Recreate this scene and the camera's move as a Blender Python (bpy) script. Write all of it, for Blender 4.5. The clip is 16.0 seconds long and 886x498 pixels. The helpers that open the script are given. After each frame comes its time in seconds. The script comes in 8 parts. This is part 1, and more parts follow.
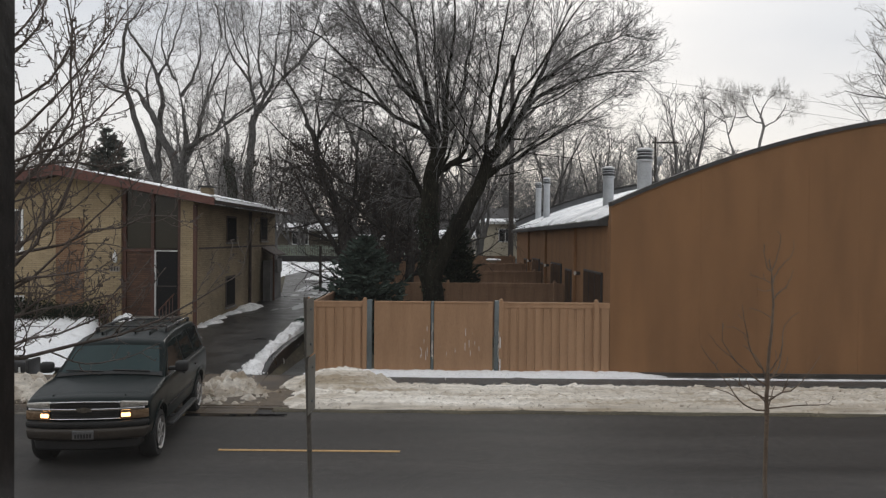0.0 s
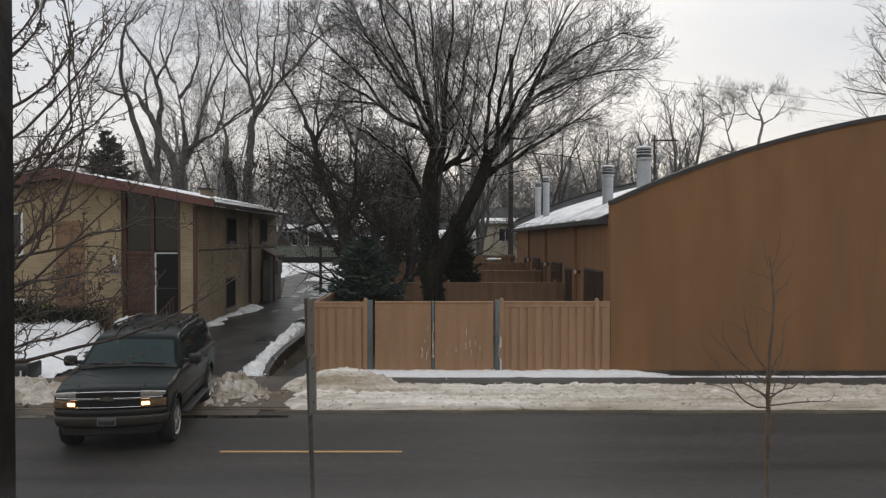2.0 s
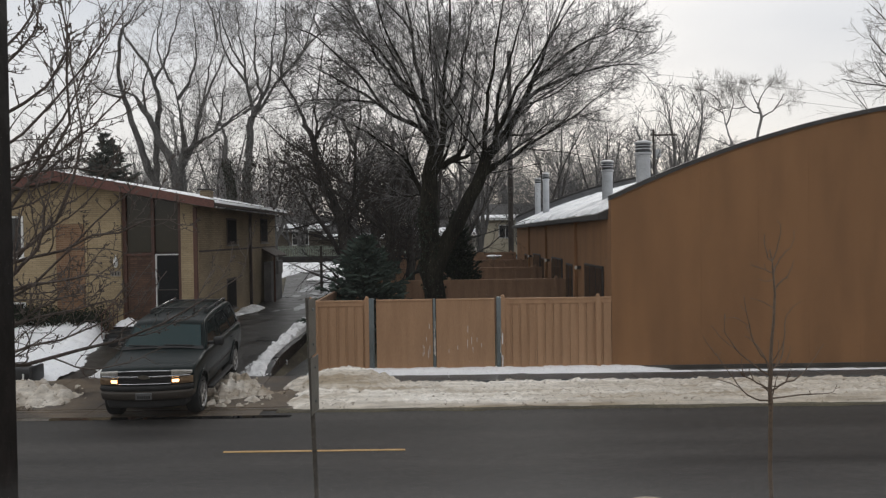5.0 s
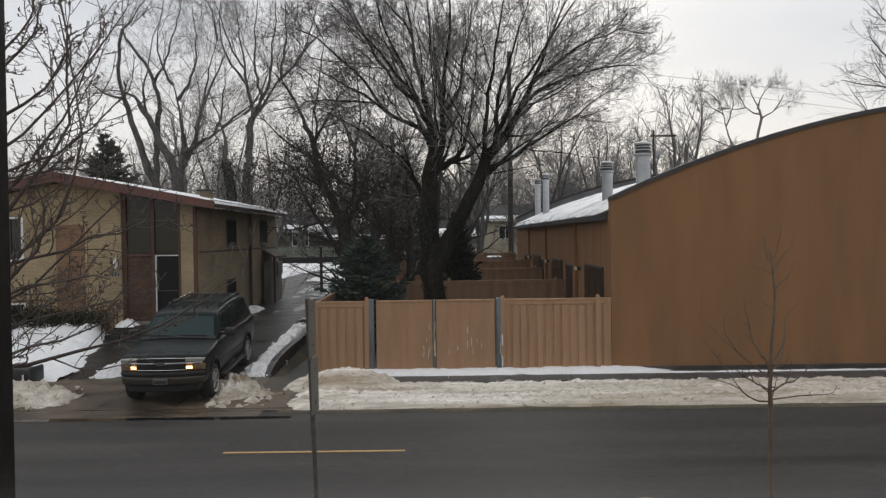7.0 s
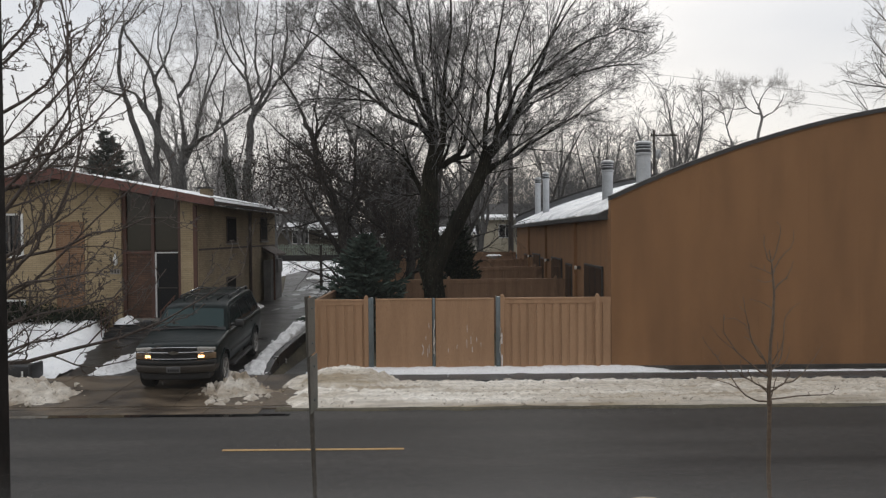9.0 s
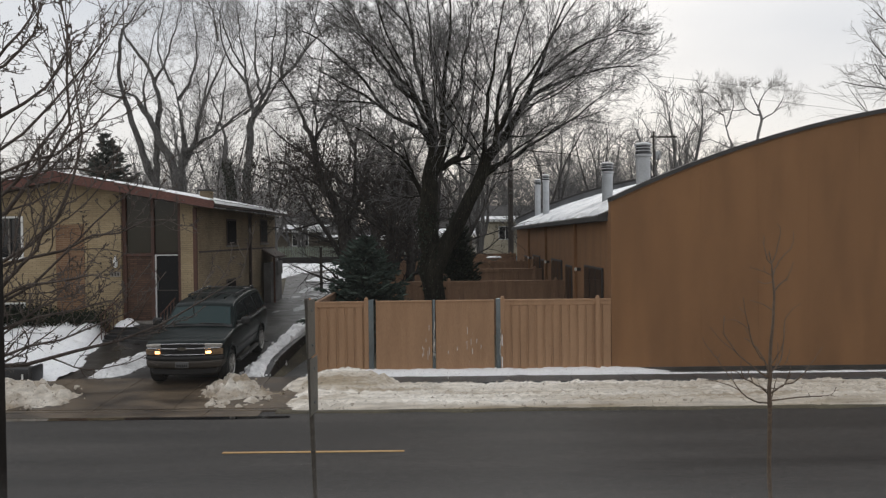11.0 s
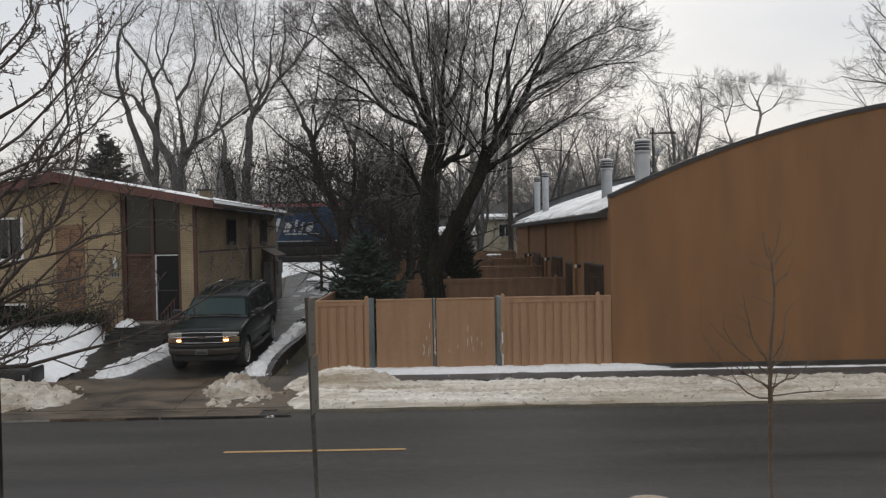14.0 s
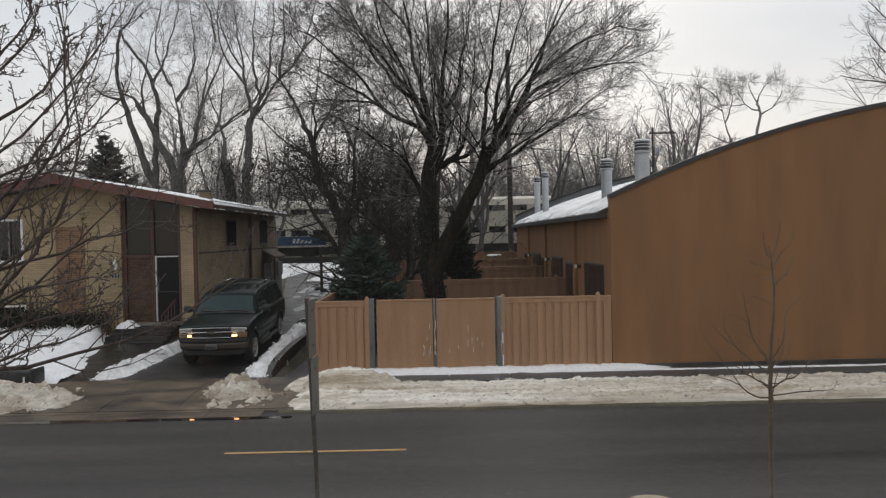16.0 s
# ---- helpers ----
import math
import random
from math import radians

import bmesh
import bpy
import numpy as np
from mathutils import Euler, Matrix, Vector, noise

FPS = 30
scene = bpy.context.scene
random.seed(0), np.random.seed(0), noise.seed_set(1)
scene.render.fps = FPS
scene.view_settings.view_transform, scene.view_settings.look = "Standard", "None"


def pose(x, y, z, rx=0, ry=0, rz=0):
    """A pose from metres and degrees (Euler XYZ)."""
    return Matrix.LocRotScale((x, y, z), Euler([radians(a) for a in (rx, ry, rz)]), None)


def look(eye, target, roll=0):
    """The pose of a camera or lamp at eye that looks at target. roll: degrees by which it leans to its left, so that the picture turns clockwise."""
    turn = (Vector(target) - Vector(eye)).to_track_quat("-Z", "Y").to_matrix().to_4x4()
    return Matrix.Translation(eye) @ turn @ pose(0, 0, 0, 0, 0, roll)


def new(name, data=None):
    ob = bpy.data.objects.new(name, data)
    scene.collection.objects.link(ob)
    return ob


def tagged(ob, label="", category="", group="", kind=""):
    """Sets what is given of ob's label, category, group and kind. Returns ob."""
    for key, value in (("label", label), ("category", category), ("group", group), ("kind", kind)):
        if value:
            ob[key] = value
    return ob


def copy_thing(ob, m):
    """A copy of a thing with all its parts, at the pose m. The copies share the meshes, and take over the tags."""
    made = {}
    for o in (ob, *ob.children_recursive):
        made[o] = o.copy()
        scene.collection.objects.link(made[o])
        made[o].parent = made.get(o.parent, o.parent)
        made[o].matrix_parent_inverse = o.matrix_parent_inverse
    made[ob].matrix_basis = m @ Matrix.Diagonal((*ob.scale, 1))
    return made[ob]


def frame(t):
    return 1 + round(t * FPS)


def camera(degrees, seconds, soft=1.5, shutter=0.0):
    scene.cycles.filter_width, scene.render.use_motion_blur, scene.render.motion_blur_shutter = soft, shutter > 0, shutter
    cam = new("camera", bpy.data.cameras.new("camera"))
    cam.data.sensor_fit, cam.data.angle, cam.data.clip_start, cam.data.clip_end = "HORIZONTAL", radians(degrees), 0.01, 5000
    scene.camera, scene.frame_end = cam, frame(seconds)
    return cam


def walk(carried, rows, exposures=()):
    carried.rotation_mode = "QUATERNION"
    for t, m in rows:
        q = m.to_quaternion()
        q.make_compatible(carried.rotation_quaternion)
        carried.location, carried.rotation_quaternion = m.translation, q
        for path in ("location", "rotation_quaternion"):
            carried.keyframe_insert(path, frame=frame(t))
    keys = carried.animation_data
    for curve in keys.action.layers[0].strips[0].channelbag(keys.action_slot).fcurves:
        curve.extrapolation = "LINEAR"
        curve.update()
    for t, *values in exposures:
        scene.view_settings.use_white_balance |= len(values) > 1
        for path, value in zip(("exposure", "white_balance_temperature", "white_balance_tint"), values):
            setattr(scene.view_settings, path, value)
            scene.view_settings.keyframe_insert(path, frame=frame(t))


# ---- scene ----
import itertools

# camera in a first-floor window, looking straight across the street
EYE = (0.0, 0.0, 3.5)
cam = camera(60.0, 16.0, soft=1.3, shutter=0.2)
# seconds, sideways shift, pitch, yaw, roll
TURNS = [
    (0.0, 0.0000, -0.813, -0.031, 0.521),
    (0.5, 0.0001, -0.802, -0.029, 0.412),
    (1.0, 0.0001, -0.805, -0.031, 0.400),
    (1.5, 0.0002, -0.832, -0.029, 0.321),
    (2.0, 0.0003, -0.824, -0.028, 0.017),
    (2.5, 0.0004, -0.799, -0.008, -0.747),
    (3.0, 0.0005, -0.832, -0.003, -0.758),
    (3.5, 0.0007, -0.990, 0.003, -0.819),
    (4.0, 0.0008, -1.042, 0.007, -0.780),
    (6.5, 0.0021, -0.939, 0.000, -0.777),
    (7.0, 0.0024, -0.941, 0.000, -0.772),
    (7.5, 0.0027, -0.975, 0.004, -0.740),
    (8.0, 0.0030, -1.023, 0.001, -0.635),
    (8.5, 0.0036, -1.061, -0.008, -0.555),
    (9.0, 0.0042, -1.052, -0.005, -0.508),
    (11.5, 0.0062, -0.897, -0.003, -0.634),
    (12.0, 0.0067, -0.989, -0.005, -0.530),
    (12.5, 0.0073, -1.013, 0.000, -0.600),
    (13.0, 0.0078, -1.075, -0.003, -0.581),
    (13.5, 0.0082, -0.964, -0.001, -1.125),
    (14.0, 0.0086, -1.062, 0.000, -1.059),
    (14.5, 0.0090, -0.902, -0.002, -1.477),
    (15.0, 0.0095, -0.824, 0.007, -1.526),
    (15.5, 0.0101, -0.894, -0.001, -1.307),
    (16.0, 0.0106, -1.025, 0.009, -1.224),
]
walk(cam, [(t, pose(EYE[0] + dx, EYE[1], EYE[2], 90 + p, 0, y) @ pose(0, 0, 0, 0, 0, r))
           for t, dx, p, y, r in TURNS],
     [(0.0, 0.20), (2.5, 0.17), (7.5, 0.17), (9.0, 0.22), (11.5, 0.18), (14.5, 0.15), (16.0, 0.15)])

# ---------------------------------------------------------------- light
world = bpy.data.worlds.new("overcast_sky")
scene.world = world
world.use_nodes = True
wn, wl = world.node_tree.nodes, world.node_tree.links
wn.clear()
sky = wn.new("ShaderNodeTexSky")
sky.sky_type, sky.sun_disc = "NISHITA", False
sky.sun_elevation, sky.sun_rotation = radians(24), radians(8)
sky_gain = wn.new("ShaderNodeMixRGB")
sky_gain.blend_type = "MULTIPLY"
sky_gain.inputs[0].default_value = 1
sky_gain.inputs[2].default_value = (0.09, 0.09, 0.09, 1)
wl.new(sky.outputs[0], sky_gain.inputs[1])
tc = wn.new("ShaderNodeTexCoord")
mp = wn.new("ShaderNodeMapping")
mp.inputs["Scale"].default_value = (1.0, 1.0, 3.2)
wl.new(tc.outputs["Generated"], mp.inputs[0])
cloud = wn.new("ShaderNodeTexNoise")
cloud.inputs["Scale"].default_value, cloud.inputs["Detail"].default_value = 2.1, 5
cloud.inputs["Roughness"].default_value = 0.5
wl.new(mp.outputs[0], cloud.inputs[0])
ramp = wn.new("ShaderNodeValToRGB")
ramp.color_ramp.elements[0].position, ramp.color_ramp.elements[1].position = 0.32, 0.68
ramp.color_ramp.elements[0].color = (0.70, 0.728, 0.775, 1)
ramp.color_ramp.elements[1].color = (0.93, 0.93, 0.93, 1)
wl.new(cloud.outputs[0], ramp.inputs[0])
sep = wn.new("ShaderNodeSeparateXYZ")
wl.new(tc.outputs["Generated"], sep.inputs[0])
low = wn.new("ShaderNodeMapRange")
low.inputs["From Min"].default_value, low.inputs["From Max"].default_value = 0.02, 0.30
low.inputs["To Min"].default_value, low.inputs["To Max"].default_value = 0.75, 0.0
wl.new(sep.outputs[2], low.inputs[0])
warm = wn.new("ShaderNodeMixRGB")
warm.inputs[2].default_value = (0.88, 0.82, 0.765, 1)
wl.new(low.outputs[0], warm.inputs[0])
wl.new(ramp.outputs[0], warm.inputs[1])
veil = wn.new("ShaderNodeMixRGB")
veil.inputs[0].default_value = 0.88
wl.new(sky_gain.outputs[0], veil.inputs[1])
wl.new(warm.outputs[0], veil.inputs[2])
bg = wn.new("ShaderNodeBackground")
# an overcast sky is brightest overhead
dome_gain = wn.new("ShaderNodeMapRange")
dome_gain.inputs["From Min"].default_value, dome_gain.inputs["From Max"].default_value = 0.38, 1.0
dome_gain.inputs["To Min"].default_value, dome_gain.inputs["To Max"].default_value = 0.88, 1.02
wl.new(sep.outputs[2], dome_gain.inputs[0])
wl.new(dome_gain.outputs[0], bg.inputs[1])
wl.new(veil.outputs[0], bg.inputs[0])
wl.new(bg.outputs[0], wn.new("ShaderNodeOutputWorld").inputs[0])

sun_data = bpy.data.lights.new("sun", "SUN")
sun_data.energy, sun_data.angle, sun_data.color = 0.5, radians(25), (1, 0.97, 0.93)
sun = new("sun", sun_data)
sun.matrix_world = look((0, 0, 0), (-0.14 * 0.9, -0.9, -0.42))

# ---------------------------------------------------------------- materials


def surface(name, c1, c2, scale=2.0, rough=0.8, bump=0.2, fine=40.0, metal=0.0, grain=0.25, stretch=(1, 1, 1), spec=0.5,
            rough_var=0.1, coat=0.0):
    """Two-scale mottled surface: c1 to c2 at `scale` per metre, grain at `fine` per metre."""
    m = bpy.data.materials.new(name)
    m.use_nodes = True
    n, l = m.node_tree.nodes, m.node_tree.links
    b = n["Principled BSDF"]
    co = n.new("ShaderNodeTexCoord")
    ma = n.new("ShaderNodeMapping")
    ma.inputs["Scale"].default_value = stretch
    l.new(co.outputs["Object"], ma.inputs[0])
    big = n.new("ShaderNodeTexNoise")
    big.inputs["Scale"].default_value, big.inputs["Detail"].default_value = scale, 6
    l.new(ma.outputs[0], big.inputs[0])
    small = n.new("ShaderNodeTexNoise")
    small.inputs["Scale"].default_value, small.inputs["Detail"].default_value = fine, 4
    l.new(ma.outputs[0], small.inputs[0])
    r = n.new("ShaderNodeValToRGB")
    r.color_ramp.elements[0].position, r.color_ramp.elements[1].position = 0.33, 0.67
    r.color_ramp.elements[0].color, r.color_ramp.elements[1].color = (*c1, 1), (*c2, 1)
    l.new(big.outputs[0], r.inputs[0])
    g = n.new("ShaderNodeMapRange")
    g.inputs["From Min"].default_value, g.inputs["From Max"].default_value = 0.3, 0.7
    g.inputs["To Min"].default_value, g.inputs["To Max"].default_value = 1 - grain, 1 + grain
    l.new(small.outputs[0], g.inputs[0])
    mu = n.new("ShaderNodeMixRGB")
    mu.blend_type = "MULTIPLY"
    mu.inputs[0].default_value = 1
    l.new(r.outputs[0], mu.inputs[1])
    l.new(g.outputs[0], mu.inputs[2])
    l.new(mu.outputs[0], b.inputs["Base Color"])
    rr = n.new("ShaderNodeMapRange")
    rr.inputs["To Min"].default_value, rr.inputs["To Max"].default_value = max(0.02, rough - rough_var), min(1, rough + rough_var)
    l.new(big.outputs[0], rr.inputs[0])
    l.new(rr.outputs[0], b.inputs["Roughness"])
    b.inputs["Metallic"].default_value = metal
    b.inputs["Specular IOR Level"].default_value = spec
    b.inputs["Coat Weight"].default_value = coat
    if bump:
        bu = n.new("ShaderNodeBump")
        bu.inputs["Strength"].default_value, bu.inputs["Distance"].default_value = bump, 0.02
        l.new(small.outputs[0], bu.inputs["Height"])
        l.new(bu.outputs[0], b.inputs["Normal"])
    return m


def glow(name, colour, strength):
    m = bpy.data.materials.new(name)
    m.use_nodes = True
    b = m.node_tree.nodes["Principled BSDF"]
    b.inputs["Base Color"].default_value = (*colour, 1)
    b.inputs["Emission Color"].default_value = (*colour, 1)
    b.inputs["Emission Strength"].default_value = strength
    return m


def brick_wall(name, c1, c2, mortar, along="x"):
    """Running-bond brick, 0.2 x 0.067 m, for a wall that runs along x or y."""
    m = bpy.data.materials.new(name)
    m.use_nodes = True
    n, l = m.node_tree.nodes, m.node_tree.links
    b = n["Principled BSDF"]
    co = n.new("ShaderNodeTexCoord")
    sp = n.new("ShaderNodeSeparateXYZ")
    cb = n.new("ShaderNodeCombineXYZ")
    l.new(co.outputs["Object"], sp.inputs[0])
    l.new(sp.outputs[0 if along == "x" else 1], cb.inputs[0])
    l.new(sp.outputs[2], cb.inputs[1])
    br = n.new("ShaderNodeTexBrick")
    br.inputs["Color1"].default_value, br.inputs["Color2"].default_value = (*c1, 1), (*c2, 1)
    br.inputs["Mortar"].default_value = (*mortar, 1)
    br.inputs["Scale"].default_value = 1.0
    br.inputs["Brick Width"].default_value, br.inputs["Row Height"].default_value = 0.26, 0.067
    br.inputs["Mortar Size"].default_value = 0.008
    l.new(cb.outputs[0], br.inputs[0])
    no = n.new("ShaderNodeTexNoise")
    no.inputs["Scale"].default_value, no.inputs["Detail"].default_value = 0.8, 7
    l.new(co.outputs["Object"], no.inputs[0])
    g = n.new("ShaderNodeMapRange")
    g.inputs["From Min"].default_value, g.inputs["From Max"].default_value = 0.3, 0.7
    g.inputs["To Min"].default_value, g.inputs["To Max"].default_value = 0.72, 1.22
    l.new(no.outputs[0], g.inputs[0])
    mu = n.new("ShaderNodeMixRGB")
    mu.blend_type = "MULTIPLY"
    mu.inputs[0].default_value = 1
    l.new(br.outputs[0], mu.inputs[1])
    l.new(g.outputs[0], mu.inputs[2])
    l.new(mu.outputs[0], b.inputs["Base Color"])
    b.inputs["Roughness"].default_value = 0.9
    bu = n.new("ShaderNodeBump")
    bu.inputs["Strength"].default_value, bu.inputs["Distance"].default_value = 0.5, 0.01
    bu.invert = True
    l.new(br.outputs["Fac"], bu.inputs["Height"])
    l.new(bu.outputs[0], b.inputs["Normal"])
    return m


def glassy(name, colour, rough=0.06):
    m = surface(name, colour, colour, 1, rough, 0, 10, 0, 0.05, rough_var=0.03)
    m.node_tree.nodes["Principled BSDF"].inputs["Specular IOR Level"].default_value = 0.45
    return m


ASPHALT = surface("asphalt", (0.0215, 0.0196, 0.0181), (0.063, 0.0578, 0.0532), 0.7, 0.66, 0.5, 55, grain=0.5, stretch=(0.16, 1.5, 1), rough_var=0.16, spec=0.27)
WET_ASPHALT = surface("wet_asphalt", (0.010, 0.010, 0.0105), (0.041, 0.038, 0.035), 1.3, 0.36, 0.16, 60, grain=0.45, spec=0.40, rough_var=0.26)
CONCRETE = surface("wet_concrete", (0.022, 0.0155, 0.0105), (0.158, 0.118, 0.079), 1.5, 0.46, 0.3, 50, grain=0.35, stretch=(0.6, 1.3, 1), rough_var=0.3, spec=0.32)
KERB = surface("kerb_concrete", (0.13, 0.12, 0.105), (0.22, 0.20, 0.18), 1.2, 0.7, 0.3, 40)
KERB_WET = surface("wet_kerb_concrete", (0.032, 0.028, 0.023), (0.075, 0.066, 0.055), 1.6, 0.5, 0.3, 40)
PAVING = surface("wet_grey_paving", (0.052, 0.053, 0.053), (0.092, 0.093, 0.092), 1.3, 0.45, 0.25, 50, grain=0.3, rough_var=0.25)
SOIL = surface("soil_and_dead_grass", (0.05, 0.042, 0.028), (0.11, 0.095, 0.06), 0.7, 0.95, 0.6, 18, grain=0.5)
SNOW = surface("snow", (0.86, 0.865, 0.875), (0.95, 0.95, 0.95), 1.2, 0.75, 0.5, 14, grain=0.06)


def dirty_snow(name, clean, dirt, grit, stretch=(0.7, 1.1, 1.6)):
    """Old ploughed snow: clean patches, tan dirt and dark grit, each at its own scale."""
    m = surface(name, dirt, clean, 1.5, 0.85, 0.8, 9, grain=0.2, stretch=stretch)
    n, l = m.node_tree.nodes, m.node_tree.links
    b = n["Principled BSDF"]
    old = b.inputs["Base Color"].links[0].from_socket
    co = n.new("ShaderNodeTexCoord")
    sp = n.new("ShaderNodeTexNoise")
    sp.inputs["Scale"].default_value, sp.inputs["Detail"].default_value = 11, 5
    l.new(co.outputs["Object"], sp.inputs[0])
    r = n.new("ShaderNodeMapRange")
    r.inputs["From Min"].default_value, r.inputs["From Max"].default_value = 0.60, 0.72
    l.new(sp.outputs[0], r.inputs[0])
    mx = n.new("ShaderNodeMixRGB")
    mx.inputs[2].default_value = (*grit, 1)
    l.new(r.outputs[0], mx.inputs[0])
    l.new(old, mx.inputs[1])
    l.new(mx.outputs[0], b.inputs["Base Color"])
    return m


DIRTY_SNOW = dirty_snow("dirty_snow", (0.87, 0.82, 0.74), (0.37, 0.298, 0.208), (0.20, 0.162, 0.115), (0.16, 1.7, 2.4))
# greyer snow for the drive ridges and the patch by the house
GREYISH_SNOW = surface("greyish_snow", (0.56, 0.555, 0.55), (0.88, 0.875, 0.87), 2.2, 0.7, 0.6, 12, grain=0.14)
SLUSH = surface("grey_slush", (0.24, 0.25, 0.26), (0.50, 0.51, 0.52), 1.5, 0.35, 0.4, 20, grain=0.2, rough_var=0.3)
ROOF_SNOW = surface("half_melted_roof_snow", (0.50, 0.52, 0.55), (0.93, 0.93, 0.93), 0.9, 0.6, 0.5, 12, grain=0.12, stretch=(0.5, 1.6, 1))
PILE_SNOW = dirty_snow("shovelled_snow", (0.76, 0.715, 0.64), (0.34, 0.278, 0.205), (0.18, 0.148, 0.108))
STUCCO = surface("brown_stucco", (0.214, 0.1085, 0.047), (0.272, 0.1400, 0.062), 0.9, 0.9, 0.35, 70, grain=0.10, stretch=(1.6, 1.6, 0.35))
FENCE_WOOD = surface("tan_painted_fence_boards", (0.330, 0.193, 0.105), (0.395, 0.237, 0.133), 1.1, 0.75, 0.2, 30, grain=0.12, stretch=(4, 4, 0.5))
# darker, rougher boards for the side and yard fences
FENCE_DULL = surface("dull_fence_boards", (0.235, 0.138, 0.082), (0.31, 0.19, 0.115), 1.1, 0.85, 0.2, 30, grain=0.15, stretch=(4, 4, 0.5))
STEEL = surface("galvanised_steel", (0.13, 0.155, 0.16), (0.20, 0.225, 0.23), 3, 0.5, 0.1, 40, metal=0.7, grain=0.12)
VENT_METAL = surface("weathered_vent_metal", (0.42, 0.435, 0.45), (0.52, 0.535, 0.55), 3, 0.55, 0.1, 30, metal=0.2, grain=0.12)
ROOF_FELT = surface("grey_roofing_felt", (0.14, 0.144, 0.147), (0.23, 0.234, 0.238), 1.2, 0.85, 0.3, 30)
DARK_COPING = surface("dark_coping", (0.035, 0.033, 0.032), (0.06, 0.056, 0.053), 2, 0.7, 0.2, 40)
BARK = surface("grey_bark", (0.030, 0.0275, 0.025), (0.070, 0.064, 0.058), 3, 0.95, 1.0, 22, grain=0.45, stretch=(1, 1, 0.25), spec=0.12)
# next three colours are lightened to stand in for haze over distance
STREET_BARK = surface("hazed_grey_bark", (0.080, 0.077, 0.074), (0.140, 0.135, 0.130), 3, 0.95, 1.0, 22, grain=0.4, stretch=(1, 1, 0.25), spec=0.12)
TWIG = surface("twig_bark", (0.125, 0.121, 0.119), (0.185, 0.180, 0.177), 2, 0.9, 0, 20, grain=0.2, spec=0.2)
HAZED_TWIG = surface("hazed_twig_bark", (0.20, 0.19, 0.183), (0.27, 0.258, 0.25), 2, 0.9, 0, 20, grain=0.2, spec=0.2)
# farthest trees: haze is put into the bark and twig colours
FAR_BARK = surface("hazed_far_bark", (0.22, 0.21, 0.20), (0.30, 0.288, 0.277), 2, 0.9, 0, 20, grain=0.2, spec=0.2)
FAR_TWIG = surface("hazed_far_twigs", (0.40, 0.383, 0.365), (0.50, 0.48, 0.46), 2, 0.9, 0, 20, grain=0.2, spec=0.2)
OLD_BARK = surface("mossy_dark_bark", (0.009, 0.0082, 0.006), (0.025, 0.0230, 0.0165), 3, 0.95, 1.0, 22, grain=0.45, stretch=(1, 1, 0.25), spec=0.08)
VINE_TWIG = surface("dark_vine_twigs", (0.032, 0.028, 0.026), (0.065, 0.058, 0.053), 3, 0.9, 0, 20, grain=0.3, spec=0.12)
NEAR_TWIG = surface("brown_twig_bark", (0.088, 0.073, 0.064), (0.140, 0.119, 0.106), 5, 0.85, 0.4, 50, grain=0.3, spec=0.18)
NEEDLE = surface("blue_green_needles", (0.042, 0.060, 0.048), (0.080, 0.106, 0.086), 3, 0.8, 0, 30, grain=0.3, spec=0.2)
DARK_NEEDLE = surface("dark_needles", (0.016, 0.022, 0.015), (0.034, 0.042, 0.026), 3, 0.85, 0, 30, grain=0.3, spec=0.12)
# needle colour of the distant spruce, lightened to imitate haze
FAR_NEEDLE = surface("hazed_far_needles", (0.085, 0.090, 0.082), (0.14, 0.146, 0.132), 3, 0.85, 0, 30, grain=0.3, spec=0.12)
DEAD_LEAF = surface("dead_leaves", (0.034, 0.029, 0.026), (0.070, 0.056, 0.048), 4, 0.9, 0, 30, grain=0.3, spec=0.12)
YELLOW = surface("road_paint", (0.42, 0.25, 0.09), (0.52, 0.33, 0.14), 5, 0.7, 0.2, 60, grain=0.2)

# ---------------------------------------------------------------- tools


ORIGIN = {}


def thing(name, at=(0, 0, 0), label="", category="", group="", kind=""):
    ob = new(name)
    ob.empty_display_size = 0.2
    ob.location = at
    ORIGIN[ob] = Vector(at)
    return tagged(ob, label, category, group, kind)


def smooth(me, angle=0.7):
    me.shade_smooth()
    me.set_sharp_from_angle(angle=angle)


def part(name, bm, material, parent=None, label="", soft=True, kind=""):
    """Link a bmesh, built in the place's own metres, as one mesh object under a thing or part."""
    me = bpy.data.meshes.new(name)
    bm.to_mesh(me)
    bm.free()
    return link(name, me, material, parent, label, soft, kind)


def link(name, me, material, parent=None, label="", soft=True, kind=""):
    me.materials.append(material)
    if soft:
        smooth(me)
    ob = new(name, me)
    if parent:
        o = ORIGIN[parent]
        me.transform(Matrix.Translation(-o))
        ob.parent = parent
        ORIGIN[ob] = o
    return tagged(ob, label, kind=kind)


def solid(name, bm, material, label="", category="", kind="", group="", at=None, soft=True):
    """A top-level thing of a single mesh."""
    me = bpy.data.meshes.new(name)
    bm.to_mesh(me)
    bm.free()
    me.materials.append(material)
    if soft:
        smooth(me)
    ob = new(name, me)
    ORIGIN[ob] = Vector((0, 0, 0))
    if at:
        me.transform(Matrix.Translation(-Vector(at)))
        ob.location = at
        ORIGIN[ob] = Vector(at)
    return tagged(ob, label, category, group, kind)


